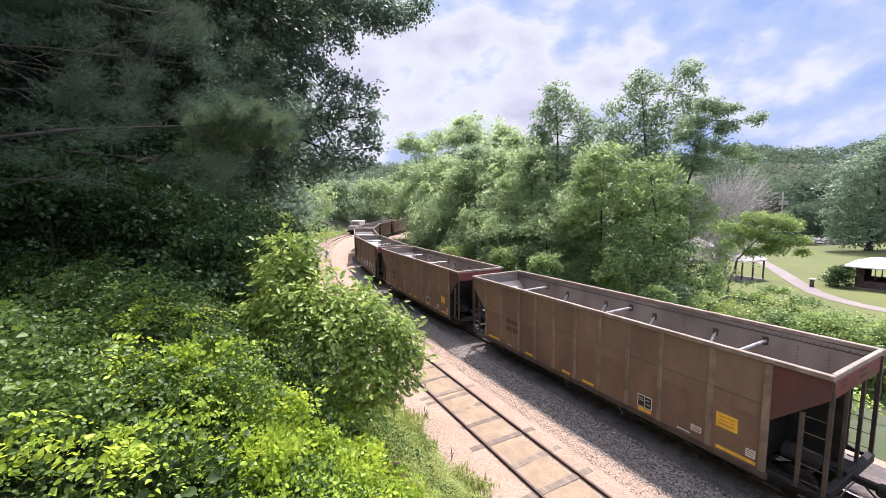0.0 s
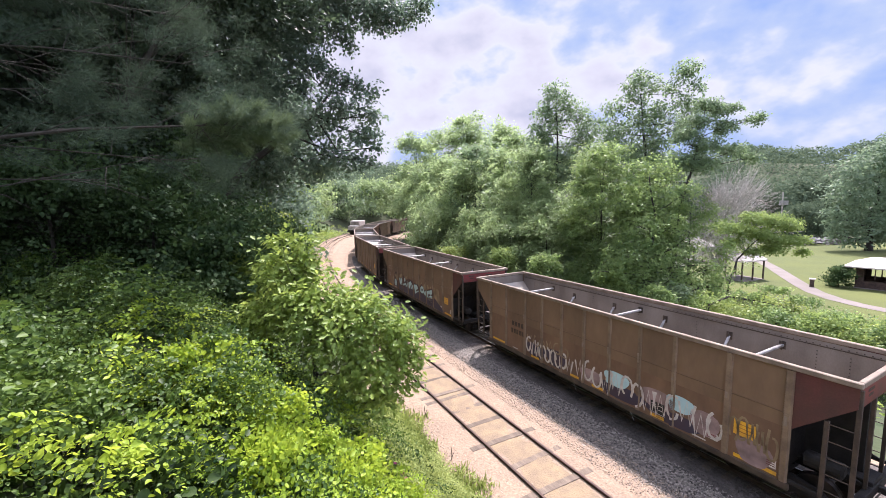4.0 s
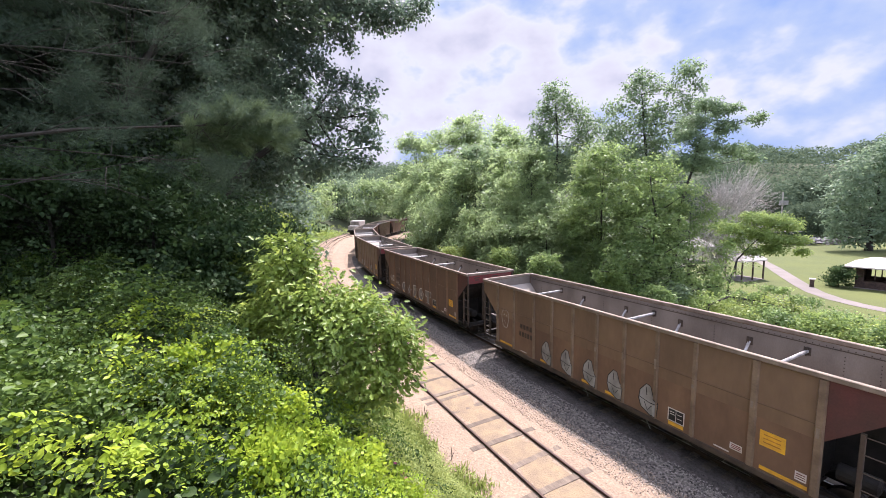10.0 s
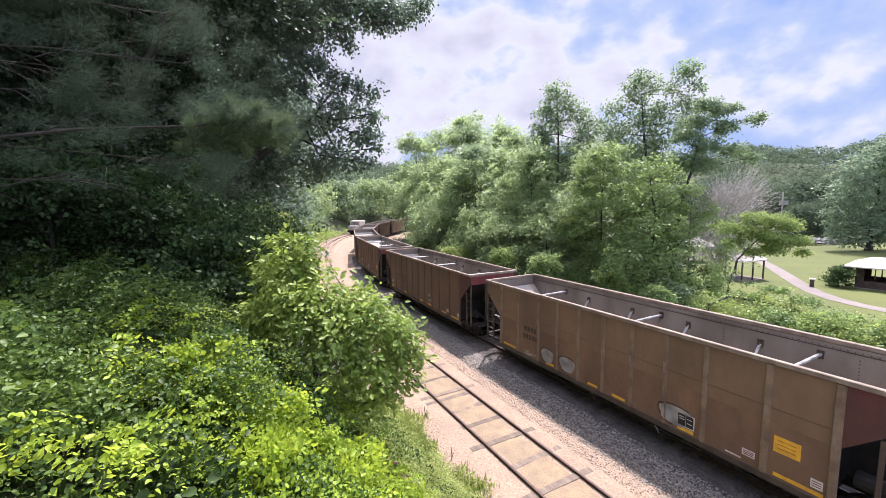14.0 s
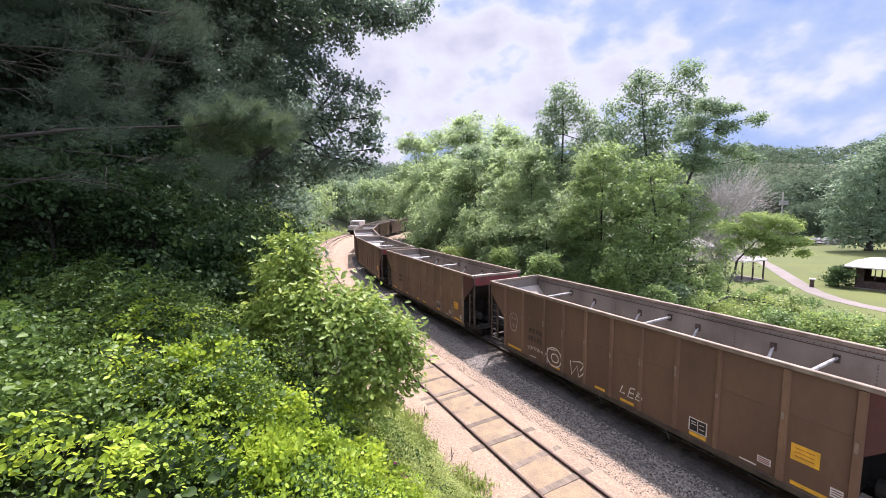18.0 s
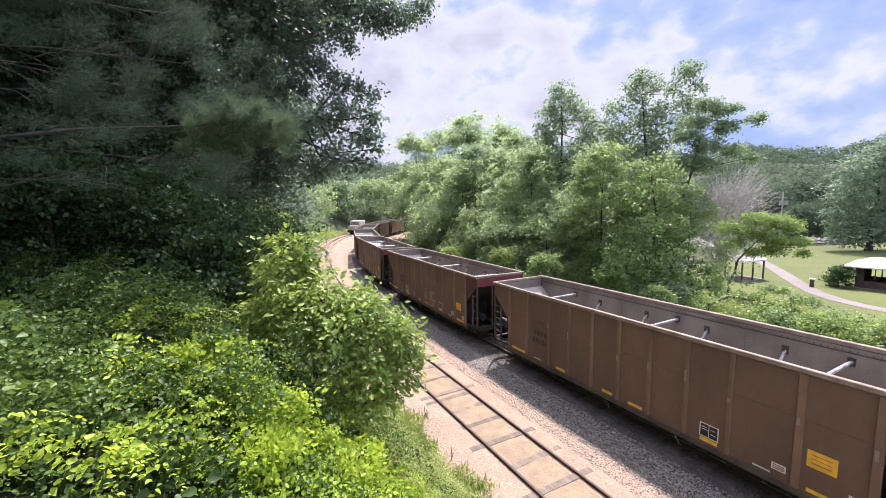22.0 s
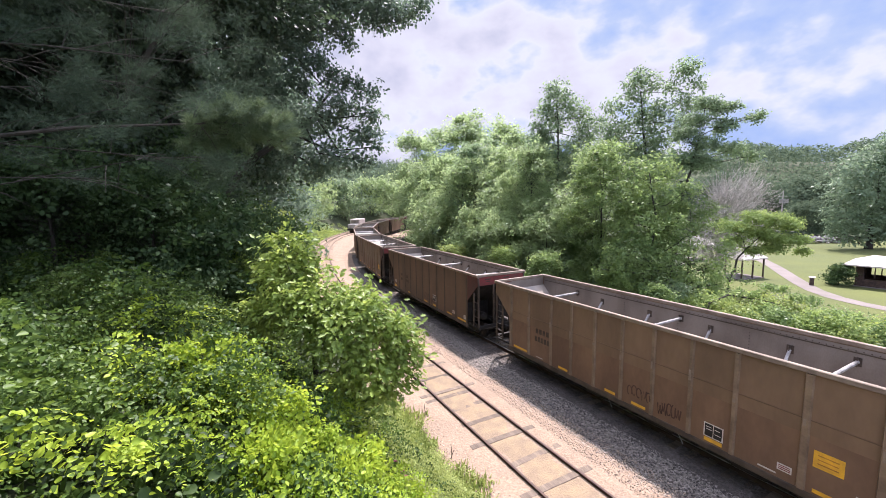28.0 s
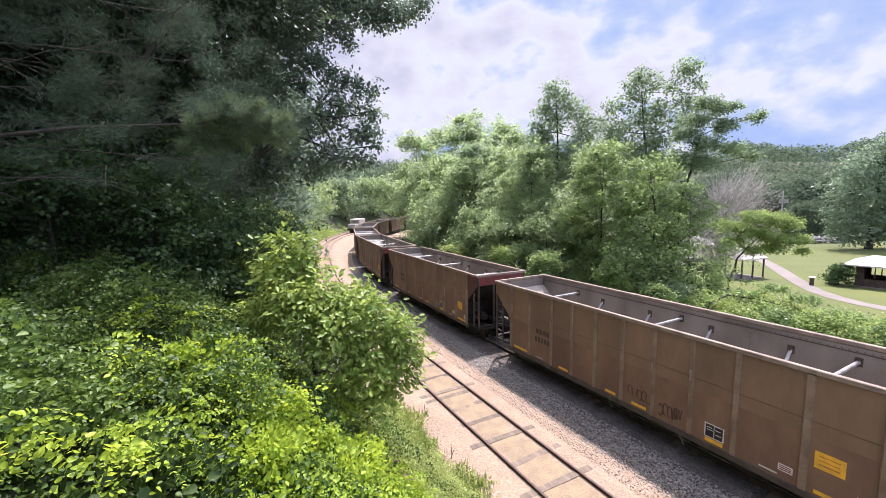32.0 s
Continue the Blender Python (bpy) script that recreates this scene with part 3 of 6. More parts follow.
        for y0, y1, z in ((-1.1, -0.72, 3.5), (-1.05, -0.78, 3.38), (0.1, 0.5, 3.5), (0.05, 0.6, 3.36)):
            part("lettering", Shape().box((e * 7.292, (y0 + y1) / 2, z), (0.004, y1 - y0, 0.07)), M_RED if e < 0 else M_FADED, car)
        part("end_lining", Shape().box((e * 7.24, 0, 3.41), (0.012, 2.98, 0.44)), M_INNER, car, "scoured grey inner wall")
        part("slope_sheet", Shape().slab([(e * 7.24, -1.54, 3.2), (e * 7.24, 1.54, 3.2), (e * 4.9, 1.54, 1.03), (e * 4.9, -1.54, 1.03)], (-e * 0.02, 0, 0.03)), M_SLOPE, car, "pale scoured slope sheet")
        part("slope_back", Shape().slab([(e * 7.25, -1.53, 3.165), (e * 7.25, 1.53, 3.165), (e * 4.92, 1.53, 0.99), (e * 4.92, -1.53, 0.99)], (0, 0, 0.02)), M_UNDER, car)
        part("end_sill", Shape().box((e * 7.3, 0, 0.86), (0.16, 2.9, 0.22), b=0.015), M_UNDER, car)
        part("coupler", Shape().box((e * 7.62, 0, 0.84), (0.5, 0.16, 0.16), b=0.02).box((e * 7.93, -e * 0.05, 0.84), (0.28, 0.26, 0.28), b=0.05), M_UNDER, car)
        bogie(car, e * 5.65)
        if far:
            continue
        part("air_hose", Shape().tube([(e * 7.4, 0.3, 0.72), (e * 7.6, 0.32, 0.5), (e * 7.85, 0.26, 0.33), (e * 8.06, 0.2, 0.36)], 0.025, 6), M_BLACK, car)
        part("uncoupling_lever", Shape().tube([(e * 7.42, -1.35, 0.55), (e * 7.45, -1.3, 0.8), (e * 7.45, -0.2, 0.85)], 0.016, 6), M_POST, car)
        # added dark plate that stands in for the shade inside the end bay
        part("bulkhead", Shape().box((e * 5.98, 0, 1.42), (0.03, 2.9, 1.1)), M_UNDER, car)
        part("bolster_web", Shape().slab([(e * 6.0, -0.05, 2.1), (e * 7.1, -0.05, 3.05), (e * 7.1, -0.05, 1.0), (e * 6.0, -0.05, 1.0)], (0, 0.1, 0)), M_UNDER, car)
        part("draft_sill", Shape().box((e * 6.75, 0, 0.98), (1.2, 0.7, 0.2), b=0.02), M_UNDER, car)
        part("brake_pipe", Shape().tube([(e * 6.1, -0.7, 1.1), (e * 6.6, -0.75, 1.5), (e * 6.9, -0.6, 1.2), (e * 7.3, -0.5, 1.0)], 0.025, 6), M_UNDER, car)
        part("brake_rod", Shape().tube([(e * 6.05, 0.6, 1.7), (e * 7.2, 0.65, 1.25)], 0.02, 6), M_UNDER, car)
        part("brake_cylinder", Shape().tube([(e * 6.15, 0.35, 1.3), (e * 6.2, 0.35, 1.3), (e * 6.75, 0.35, 1.3), (e * 6.8, 0.35, 1.3)], [0.08, 0.17, 0.17, 0.06], 10), M_UNDER, car)
    if far:
        part("floor", Shape().box((0, 0, 1.03), (9.9, 3.05, 0.05)), M_INNER, car)
        part("centre_sill", Shape().box((0, 0, 0.82), (14.4, 0.42, 0.32), b=0.02), M_UNDER, car)
        for x in (-4.84, 0.1, 4.8):
            part("cross_tube", Shape().tube([(x, -1.5, 3.24), (x, 1.5, 3.24)], 0.05, 10), M_TUBE, car, "bare steel cross tube")
        for x in (-3.7, -1.25, 1.25, 3.7):
            part("hopper_chute", Shape().slab([(x - 0.8, -1.35, 1.0), (x + 0.8, -1.35, 1.0), (x + 0.4, -1.35, 0.36), (x - 0.4, -1.35, 0.36)], (0, 2.7, 0)), M_UNDER, car)
        for y in (-1, 1):
            part("inner_lining", Shape().slab([(x, y * 1.53, z) for x, z in [(-4.9, 1.06), (4.9, 1.06), (7.2, 3.2), (7.2, 3.62), (-7.2, 3.62), (-7.2, 3.2)]], (0, y * 0.008, 0)), M_INNER, car, "scoured grey inner wall")
        return car
    part("brake_reservoir", Shape().tube([(6.3, -0.95, 1.35), (6.34, -0.95, 1.35), (7.0, -0.95, 1.35), (7.04, -0.95, 1.35)], [0.1, 0.2, 0.2, 0.1], 12), M_UNDER, car)
    bw = Shape()
    pts = [(-7.4, 0.85 + 0.28 * math.cos(k * math.tau / 14), 2.1 + 0.28 * math.sin(k * math.tau / 14)) for k in range(15)]
    bw.tube(pts, 0.018, 6)
    for k in range(4):
        bw.tube([(-7.4, 0.85, 2.1), (-7.4, 0.85 + 0.27 * math.cos(k * math.tau / 4), 2.1 + 0.27 * math.sin(k * math.tau / 4))], 0.013, 5)
    part("brake_wheel", bw.tube([(-7.4, 0.85, 2.1), (-7.28, 0.85, 2.1)], 0.03, 8), M_UNDER, car)
    part("floor", Shape().box((0, 0, 1.03), (9.9, 3.05, 0.05)), M_INNER, car)
    part("centre_sill", Shape().box((0, 0, 0.82), (14.4, 0.42, 0.32), b=0.02), M_UNDER, car)
    for x in (-2.5, 0.0, 2.5):
        part("saddle", Shape().slab([(x - 0.75, -1.5, 1.05), (x, -1.5, 1.75), (x + 0.75, -1.5, 1.05)], (0, 3.0, 0)), M_SLOPE, car)
    for x in (-3.7, -1.25, 1.25, 3.7):
        part("hopper_chute", Shape().slab([(x - 0.8, -1.35, 1.0), (x + 0.8, -1.35, 1.0), (x + 0.4, -1.35, 0.36), (x - 0.4, -1.35, 0.36)], (0, 2.7, 0)), M_UNDER, car)
    for x in (-0.6, 1.9):
        part("door_lever", Shape().tube([(x, -1.5, 0.62), (x + 0.22, -1.56, 0.36)], 0.015, 6), M_TUBE, car)
    for x in (-4.84, 0.1, 4.8):
        part("cross_tube", Shape().tube([(x, -1.5, 3.24), (x, 1.5, 3.24)], 0.05, 10), M_TUBE, car, "bare steel cross tube")
        for y in (-1, 1):
            part("bracket", Shape().box((x, y * 1.52, 3.24), (0.17, 0.02, 0.24), b=0.004).box((x, y * 1.48, 3.24), (0.03, 0.07, 0.26)), M_POST, car)
    for x in (-3.42, -1.15, 1.13, 3.36):
        for y in (-1, 1):
            part("strut", Shape().tube([(x, y * 1.5, 3.1), (x, y * 0.25, 1.6)], 0.045, 8), M_TUBE, car, "diagonal inner strut")
            part("bracket", Shape().box((x, y * 1.52, 3.12), (0.18, 0.02, 0.26), b=0.004).box((x, y * 1.47, 3.1), (0.03, 0.09, 0.22)), M_POST, car)
    for y in (-1, 1):
        part("inner_lining", Shape().slab([(x, y * 1.53, z) for x, z in [(-4.9, 1.06), (4.9, 1.06), (7.2, 3.2), (7.2, 3.62), (-7.2, 3.62), (-7.2, 3.2)]], (0, y * 0.008, 0)), M_INNER, car, "scoured grey inner wall")
        rv_ = Shape()
        for q in range(96):
            rv_.box((-7.1 + q * 0.15, y * 1.518, 3.53), (0.026, 0.018, 0.026))
        for x in (-6.3, -5.6, -2.3, 0.0, 2.3, 5.6, 6.3):
            for q in range(7):
                rv_.box((x, y * 1.52, 2.72 + q * 0.1), (0.024, 0.018, 0.024))
        tagged(part("rivets", rv_, M_POST, car), kind="stuff")
        part("inner_seam", Shape().box((0, y * 1.522, 3.48), (14.2, 0.012, 0.03)), M_POST, car)
    return car


def side_marks(car, full=True, shift=0.0, lift=0.0):
    """Stripes, plates and lettering on the camera's side."""
    if full:
        for q, x in enumerate(RIBS):
            z0 = 2.24 + 0.05 * ((q * 7) % 5)
            mark(car, "worn_patch", x - 0.035, x + 0.02 + 0.008 * (q % 3), z0, z0 + 0.1 + 0.07 * ((q * 5) % 4), M_RAILTOP, "pale worn patch on the rib", y=-(SHEET_Y + 0.091))
    for x0, x1 in ((-5.85, -4.92), (-2.98, -2.48), (-0.7, -0.27), (0.36, 0.88), (5.05, 6.0)):
        if full or x0 > 4:
            mark(car, "yellow_stripe", x0, x1, 0.84, 0.935, M_YELLOW, "yellow reflective stripe")
    mark(car, "yellow_stripe", 2.68 + shift, 3.14 + shift, 0.84, 0.95, M_YELLOW, "yellow reflective stripe")
    pl = mark(car, "data_plate", 2.66 + shift, 3.16 + shift, 0.97 + lift, 1.38 + lift, M_WHITE, "black data panel in a white frame")
    for x0, x1 in ((2.69, 2.9), (2.92, 3.13)):
        part("panel", Shape().box(((x0 + x1) / 2 + shift, NEAR - 0.006, 1.175 + lift), (x1 - x0, 0.004, 0.35)), M_BLACK, pl)
    for x0, x1, z in ((2.72, 2.86, 1.27), (2.73, 2.88, 1.2), (2.95, 3.08, 1.25), (2.95, 3.1, 1.12)):
        part("text_line", Shape().box(((x0 + x1) / 2 + shift, NEAR - 0.01, z + lift), (x1 - x0, 0.004, 0.02)), M_WHITE, pl)
    for x0, x1, z0, z1 in ((4.37, 4.66, 1.0, 1.18), (5.76, 5.98, 1.0, 1.22)):
        lb = mark(car, "label", x0, x1, z0, z1, M_WHITE, "white stencilled label")
        for k in range(3):
            zz = z0 + (z1 - z0) * (0.25 + 0.25 * k)
            part("text_line", Shape().box(((x0 + x1) / 2, NEAR - 0.006, zz), ((x1 - x0) * 0.8, 0.004, 0.02)), M_RED, lb)
    mark(car, "white_bar", 3.98, 4.36, 0.86, 0.9, M_WHITE)
    if not full:
        mark(car, "label", -5.68, -5.46, 1.2, 1.42, M_WHITE, "white stencilled label")
        mark(car, "yellow_stripe", -5.86, -5.3, 0.82, 1.0, M_YELLOW, "short yellow reflective stripe")
        for z0, z1 in ((1.93, 2.13), (1.6, 1.8)):
            for x in (-4.32, -4.12, -3.2, -3.0, -2.8)[:4 if z0 > 1.8 else 5]:
                mark(car, "lettering", x, x + 0.1, z0, z1, M_FADED, y=NEAR - 0.006)
        for x0, x1 in ((-2.9, -2.45), (0.2, 0.7), (3.7, 4.3)):
            mark(car, "yellow_stripe", x0, x1, 0.84, 0.935, M_YELLOW, "yellow reflective stripe")
        return
    yp = mark(car, "yellow_placard", 5.02, 5.55, 1.47, 1.88, M_YELLOW, "square yellow placard")
    for k in range(3):
        part("text_line", Shape().box((5.28, NEAR - 0.006, 1.58 + 0.1 * k), (0.36, 0.004, 0.025)), M_PRINT, yp)
    for row, (z0, z1, n) in enumerate(((1.93, 2.15, 4), (1.57, 1.79, 5))):
        for k in range(n):
            w = 0.92 / 5
            x = -4.4 + (0.06 if n == 4 else 0) + k * w * (1.15 if n == 4 else 1)
            mark(car, "lettering", x, x + w * (0.86 if n == 4 else 0.74), z0, z1, M_FADED)
    mark(car, "white_bar", -4.3, -3.9, 0.86, 0.89, M_WHITE)


def clip_x(poly, lo, hi):
    """The piece of a polygon (x, z) between two upright lines."""
    for edge, sign in ((lo, 1), (hi, -1)):
        out = []
        for (x0, z0), (x1, z1) in zip(poly, poly[1:] + poly[:1]):
            a_, b_ = (x0 - edge) * sign, (x1 - edge) * sign
            if a_ >= 0:
                out.append((x0, z0))
            if a_ * b_ < 0:
                f_ = a_ / (a_ - b_)
                out.append((edge, z0 + (z1 - z0) * f_))
        poly = out
        if len(poly) < 3:
            return []
    return poly


def spray(car, polys, mat, layer, label):
    """Sprayed paint on the camera's side of a car, over sheets and ribs alike."""
    def painted(sh):
        """The painted piece as a part, its strips welded."""
        me = sh.mesh("graffiti", mat)
        bm = bmesh.new()
        bm.from_mesh(me)
        bmesh.ops.remove_doubles(bm, verts=bm.verts[:], dist=0.0005)
        bm.to_mesh(me)
        bm.free()
        part("graffiti", me, None, car, label)

    sh = Shape()
    cuts, ribs = [-7.3], []
    for k, x in enumerate(RIBS):
        w = 0.12 if k in (0, 9, 10) else 0.085
        cuts += [x - w / 2, x + w / 2]
        ribs.append((x - w / 2, x + w / 2))
    cuts.append(7.3)
    flat = cuts if car["label"].startswith("brown") else [-7.3, 7.3]
    shapes = max(len(p) for p in polys) > 4
    reach = [9.0, -9.0]                        # how far the present run of strokes goes
    for poly in polys:
        lo_x, hi_x = min(p[0] for p in poly), max(p[0] for p in poly)
        if shapes:
            sh = Shape()
        elif sh.f and (lo_x > reach[1] + 0.08 or hi_x < reach[0] - 0.08):
            painted(sh)
            sh, reach = Shape(), [9.0, -9.0]
        reach = [min(reach[0], lo_x), max(reach[1], hi_x)]
        for lo, hi in zip(flat[:-1], flat[1:]):
            y = -(SHEET_Y + 0.075) if (lo, hi) in ribs else NEAR
            c = clip_x([tuple(p) for p in poly], lo, hi)
            if c:
                sh.add([(x, y - 0.004 - 0.002 * layer, z) for x, z in c], [tuple(range(len(c)))])
        if shapes and sh.f:
            painted(sh)
    if not shapes and sh.f:
        painted(sh)


def line(points, width):
    """Polygons of a painted line, mitred so that neighbours share their ends."""
    p = [Vector(q) for q in points]
    closed = (p[0] - p[-1]).length < 1e-6
    m = len(p)
    edge = []
    for i in range(m):
        before = p[i] - p[i - 1] if i else (p[0] - p[-2] if closed else p[1] - p[0])
        after = p[i + 1] - p[i] if i < m - 1 else (p[1] - p[0] if closed else p[-1] - p[-2])
        d = before.normalized() + after.normalized()
        d = d.normalized() if d.length > 0.3 else after.normalized()
        edge.append(Vector((-d.y, d.x)) * width / 2)
    return [[tuple(p[i] + edge[i]), tuple(p[i + 1] + edge[i + 1]), tuple(p[i + 1] - edge[i + 1]), tuple(p[i] - edge[i])] for i in range(m - 1)]


def oval(x, z, rx, rz, n=18, wob=0.0, a0=0.0, a1=math.tau):
    full = abs(a1 - a0 - math.tau) < 0.01
    return [(x + rx * (1 + wob * math.sin(3 * t)) * math.cos(t), z + rz * (1 + wob * math.cos(2 * t)) * math.sin(t))
            for t in (a0 + (a1 - a0) * i / (n if full else n - 1) for i in range(n))]


def ring(x, z, rx, rz, width, **kw):
    p = oval(x, z, rx, rz, **kw)
    return line(p + p[:1] if "a1" not in kw else p, width)


def tag(seed, x0, x1, z0, z1, strokes, width):
    """A run of illegible looping scribble: tangled loops and zigzags."""
    r = random.Random(seed)
    out = []
    w, h = (x1 - x0) / strokes, z1 - z0
    for k in range(strokes):
        cx, cz = x0 + (k + 0.5) * w, z0 + h * r.uniform(0.4, 0.6)
        a_ = r.uniform(0, math.tau)
        if r.random() < 0.55:
            out += line([(cx + w * 0.62 * math.cos(a_ + t * 0.5) * (1 - 0.04 * t), cz + h * 0.5 * math.sin(a_ + t * 0.5 * r.uniform(0.95, 1.05)) * (1 - 0.03 * t)) for t in range(11)], width)
        else:
            out += line([(cx + w * (-0.6 + 0.3 * t), cz + h * 0.5 * (-1) ** t * r.uniform(0.5, 1.0)) for t in range(5)], width)
    return out


def graffiti(k, car):
    if k in (3, 5, 9):
        spray(car, ring(-5.45, 2.1, 0.26, 0.5, 0.035, wob=0.15) + line([(-5.57, 2.27), (-5.5, 2.32)], 0.05) + line([(-5.38, 2.3), (-5.31, 2.24)], 0.05) + line([(-5.52, 2.0), (-5.4, 1.86)], 0.03), M_CHALK, 3, "white sprayed oval outline")
    if k == 2:
        spray(car, [oval(-2.7, 1.2, 0.6, 0.36, wob=0.15), oval(-1.5, 1.25, 0.55, 0.4, wob=0.12), oval(1.6, 1.1, 0.9, 0.28, wob=0.1), oval(3.4, 1.05, 0.9, 0.25, wob=0.15)], M_NAVY, 0, "dark graffiti fill")
        spray(car, [oval(0.3, 1.2, 0.5, 0.3, wob=0.15), oval(2.9, 1.45, 0.55, 0.35, wob=0.12), oval(4.3, 1.35, 0.4, 0.4, wob=0.1), oval(5.5, 1.15, 0.4, 0.38, wob=0.12)], M_PINKSPRAY, 1, "dusty pink graffiti fill")
        spray(car, [oval(1.4, 1.5, 0.5, 0.3, wob=0.12), oval(3.6, 1.6, 0.42, 0.28, wob=0.1)], M_CYAN, 1, "pale cyan graffiti fill")
        spray(car, tag(21, -0.4, 4.8, 0.9, 1.75, 13, 0.08), M_WHITE, 3, "scrawled white graffiti lettering")
        spray(car, tag(22, -3.3, -0.6, 0.9, 1.65, 9, 0.09), M_WHITE, 3, "scrawled white graffiti lettering")
        spray(car, tag(25, -3.2, -0.8, 1.4, 1.9, 6, 0.05), M_TANSPRAY, 4, "tan graffiti scribble")
        spray(car, tag(24, 4.9, 6.0, 1.2, 1.95, 5, 0.06), M_TANSPRAY, 4, "tan graffiti scribble")
    if k == 3:
        spray(car, [oval(-4.72, 1.3, 0.25, 0.45), oval(-3.8, 1.62, 0.46, 0.48), oval(-2.65, 1.72, 0.6, 0.46), oval(-1.9, 1.75, 0.4, 0.36), oval(0.78, 1.85, 0.46, 0.44), oval(2.2, 1.85, 0.5, 0.48), oval(3.72, 1.55, 0.62, 0.9),
                    oval(-4.33, 2.07, 0.11, 0.12), oval(-3.58, 2.1, 0.08, 0.09), oval(-2.58, 2.2, 0.09, 0.09), oval(-1.56, 2.12, 0.16, 0.15), oval(1.35, 2.12, 0.09, 0.1), oval(2.95, 2.05, 0.08, 0.12)], M_TANSPRAY, 0, "tan graffiti bubbles")
        spray(car, [[(-4.5, 1.0), (-4.45, 1.45), (-4.1, 1.72), (-3.7, 1.5), (-3.25, 1.6), (-3.15, 1.95), (-2.85, 1.8), (-2.35, 2.05), (-2.0, 2.1), (-1.7, 1.85), (-1.2, 2.05), (-0.55, 2.02), (0.1, 1.9), (0.62, 1.95), (1.0, 1.75), (1.4, 2.08), (1.9, 1.75),
                     (2.5, 1.88), (3.4, 2.1), (3.45, 1.6), (2.3, 1.2), (0.2, 1.05), (-2.0, 0.95), (-4.0, 0.95)]], M_MAROON, 1, "maroon graffiti outline")
        spray(car, [[(-4.3, 1.05), (-3.74, 1.16), (-3.09, 1.12), (-2.5, 1.24), (-1.9, 1.2), (-1.37, 1.36), (-0.3, 1.3), (0.13, 1.12), (1.12, 1.4), (1.9, 1.3), (2.74, 1.2), (3.6, 1.5), (4.3, 1.2), (5.05, 0.95), (5.0, 0.82), (-2.2, 0.82), (-3.4, 0.86)]], M_NAVY, 2, "dark navy graffiti background")
        G = [oval(-4.06, 1.28, 0.28, 0.3), [(-3.19, 1.78), (-2.95, 1.86), (-2.66, 1.29), (-2.83, 1.24), (-3.11, 1.41)], [(-2.84, 1.73), (-2.44, 1.97), (-2.47, 1.58), (-2.37, 1.39), (-2.55, 1.31), (-2.74, 1.47)],
             [(-2.08, 1.89), (-1.86, 2.03), (-1.75, 1.76), (-1.98, 1.64)], [(-2.32, 1.44), (-1.98, 1.56), (-1.91, 1.41), (-2.15, 1.29)], [(-1.91, 1.54), (-1.77, 1.65), (-1.46, 1.39), (-1.66, 1.3)],
             [(-1.47, 1.76), (-1.25, 1.86), (-1.17, 1.72), (-0.93, 1.83), (-0.61, 1.95), (-0.44, 1.8), (-0.51, 1.55), (-0.38, 1.35), (-0.59, 1.3), (-0.71, 1.61), (-0.83, 1.32), (-1.14, 1.27), (-1.2, 1.53), (-1.37, 1.42)],
             [(-0.41, 1.66), (0.1, 1.83), (0.57, 1.87), (0.78, 1.62), (0.45, 1.42), (0.4, 1.51), (0.34, 1.33), (1.03, 1.56), (1.08, 1.5), (0.18, 1.12), (0.07, 1.51), (-0.12, 1.26), (-0.39, 1.51)],
             [(1.17, 1.5), (1.22, 1.8), (1.45, 1.96), (1.72, 1.92), (1.86, 1.7), (2.25, 1.32), (2.15, 1.24), (1.8, 1.5), (1.5, 1.4)],
             [(2.1, 1.74), (2.5, 1.8), (3.31, 2.02), (3.34, 1.79), (2.95, 1.57), (3.33, 1.55), (3.31, 1.47), (2.38, 1.3), (2.23, 1.46)]]
        spray(car, G, M_CYAN, 3, "pale cyan graffiti lettering")
        spray(car, [oval(1.5, 1.66, 0.13, 0.1), [(2.51, 1.55), (2.91, 1.64), (2.93, 1.53), (2.5, 1.36)]], M_NAVY, 4, "dark graffiti gaps")
        for p in [oval(-4.06, 1.27, 0.13, 0.15)] + G:
            spray(car, line(p + p[:1], 0.028), M_BLACK, 5, "dark graffiti outline")
    if k == 5:
        for x in (-2.62, -1.5, -0.36, 0.74, 1.98):
            body = [(x - 0.3, 1.25), (x - 0.26, 1.55), (x - 0.05, 1.82), (x + 0.1, 1.78), (x + 0.2, 1.45), (x + 0.36, 1.3), (x + 0.32, 0.85), (x + 0.1, 0.82), (x - 0.22, 1.0)]
            spray(car, [body], M_GREYSPRAY, 1, "pale graffiti figure")
            spray(car, line(body + body[:1], 0.03) + line([(x - 0.28, 1.3), (x + 0.1, 1.22), (x + 0.34, 1.28)], 0.025) + line([(x - 0.05, 1.7), (x - 0.02, 1.45)], 0.025) + line([(x - 0.1, 1.2), (x + 0.02, 0.95), (x + 0.15, 1.15)], 0.025), M_BLACK, 2, "black graffiti outline")
    if k == 6:
        spray(car, tag(61, -5.95, -4.75, 1.25, 1.8, 5, 0.05) + tag(62, -4.5, -3.45, 1.15, 1.42, 5, 0.04), M_WHITE, 3, "white scribbled tag")
        star = [(-1.5 + (0.4 if i % 2 == 0 else 0.17) * math.sin(i * math.pi / 5), 1.2 + (0.36 if i % 2 == 0 else 0.15) * math.cos(i * math.pi / 5)) for i in range(10)]
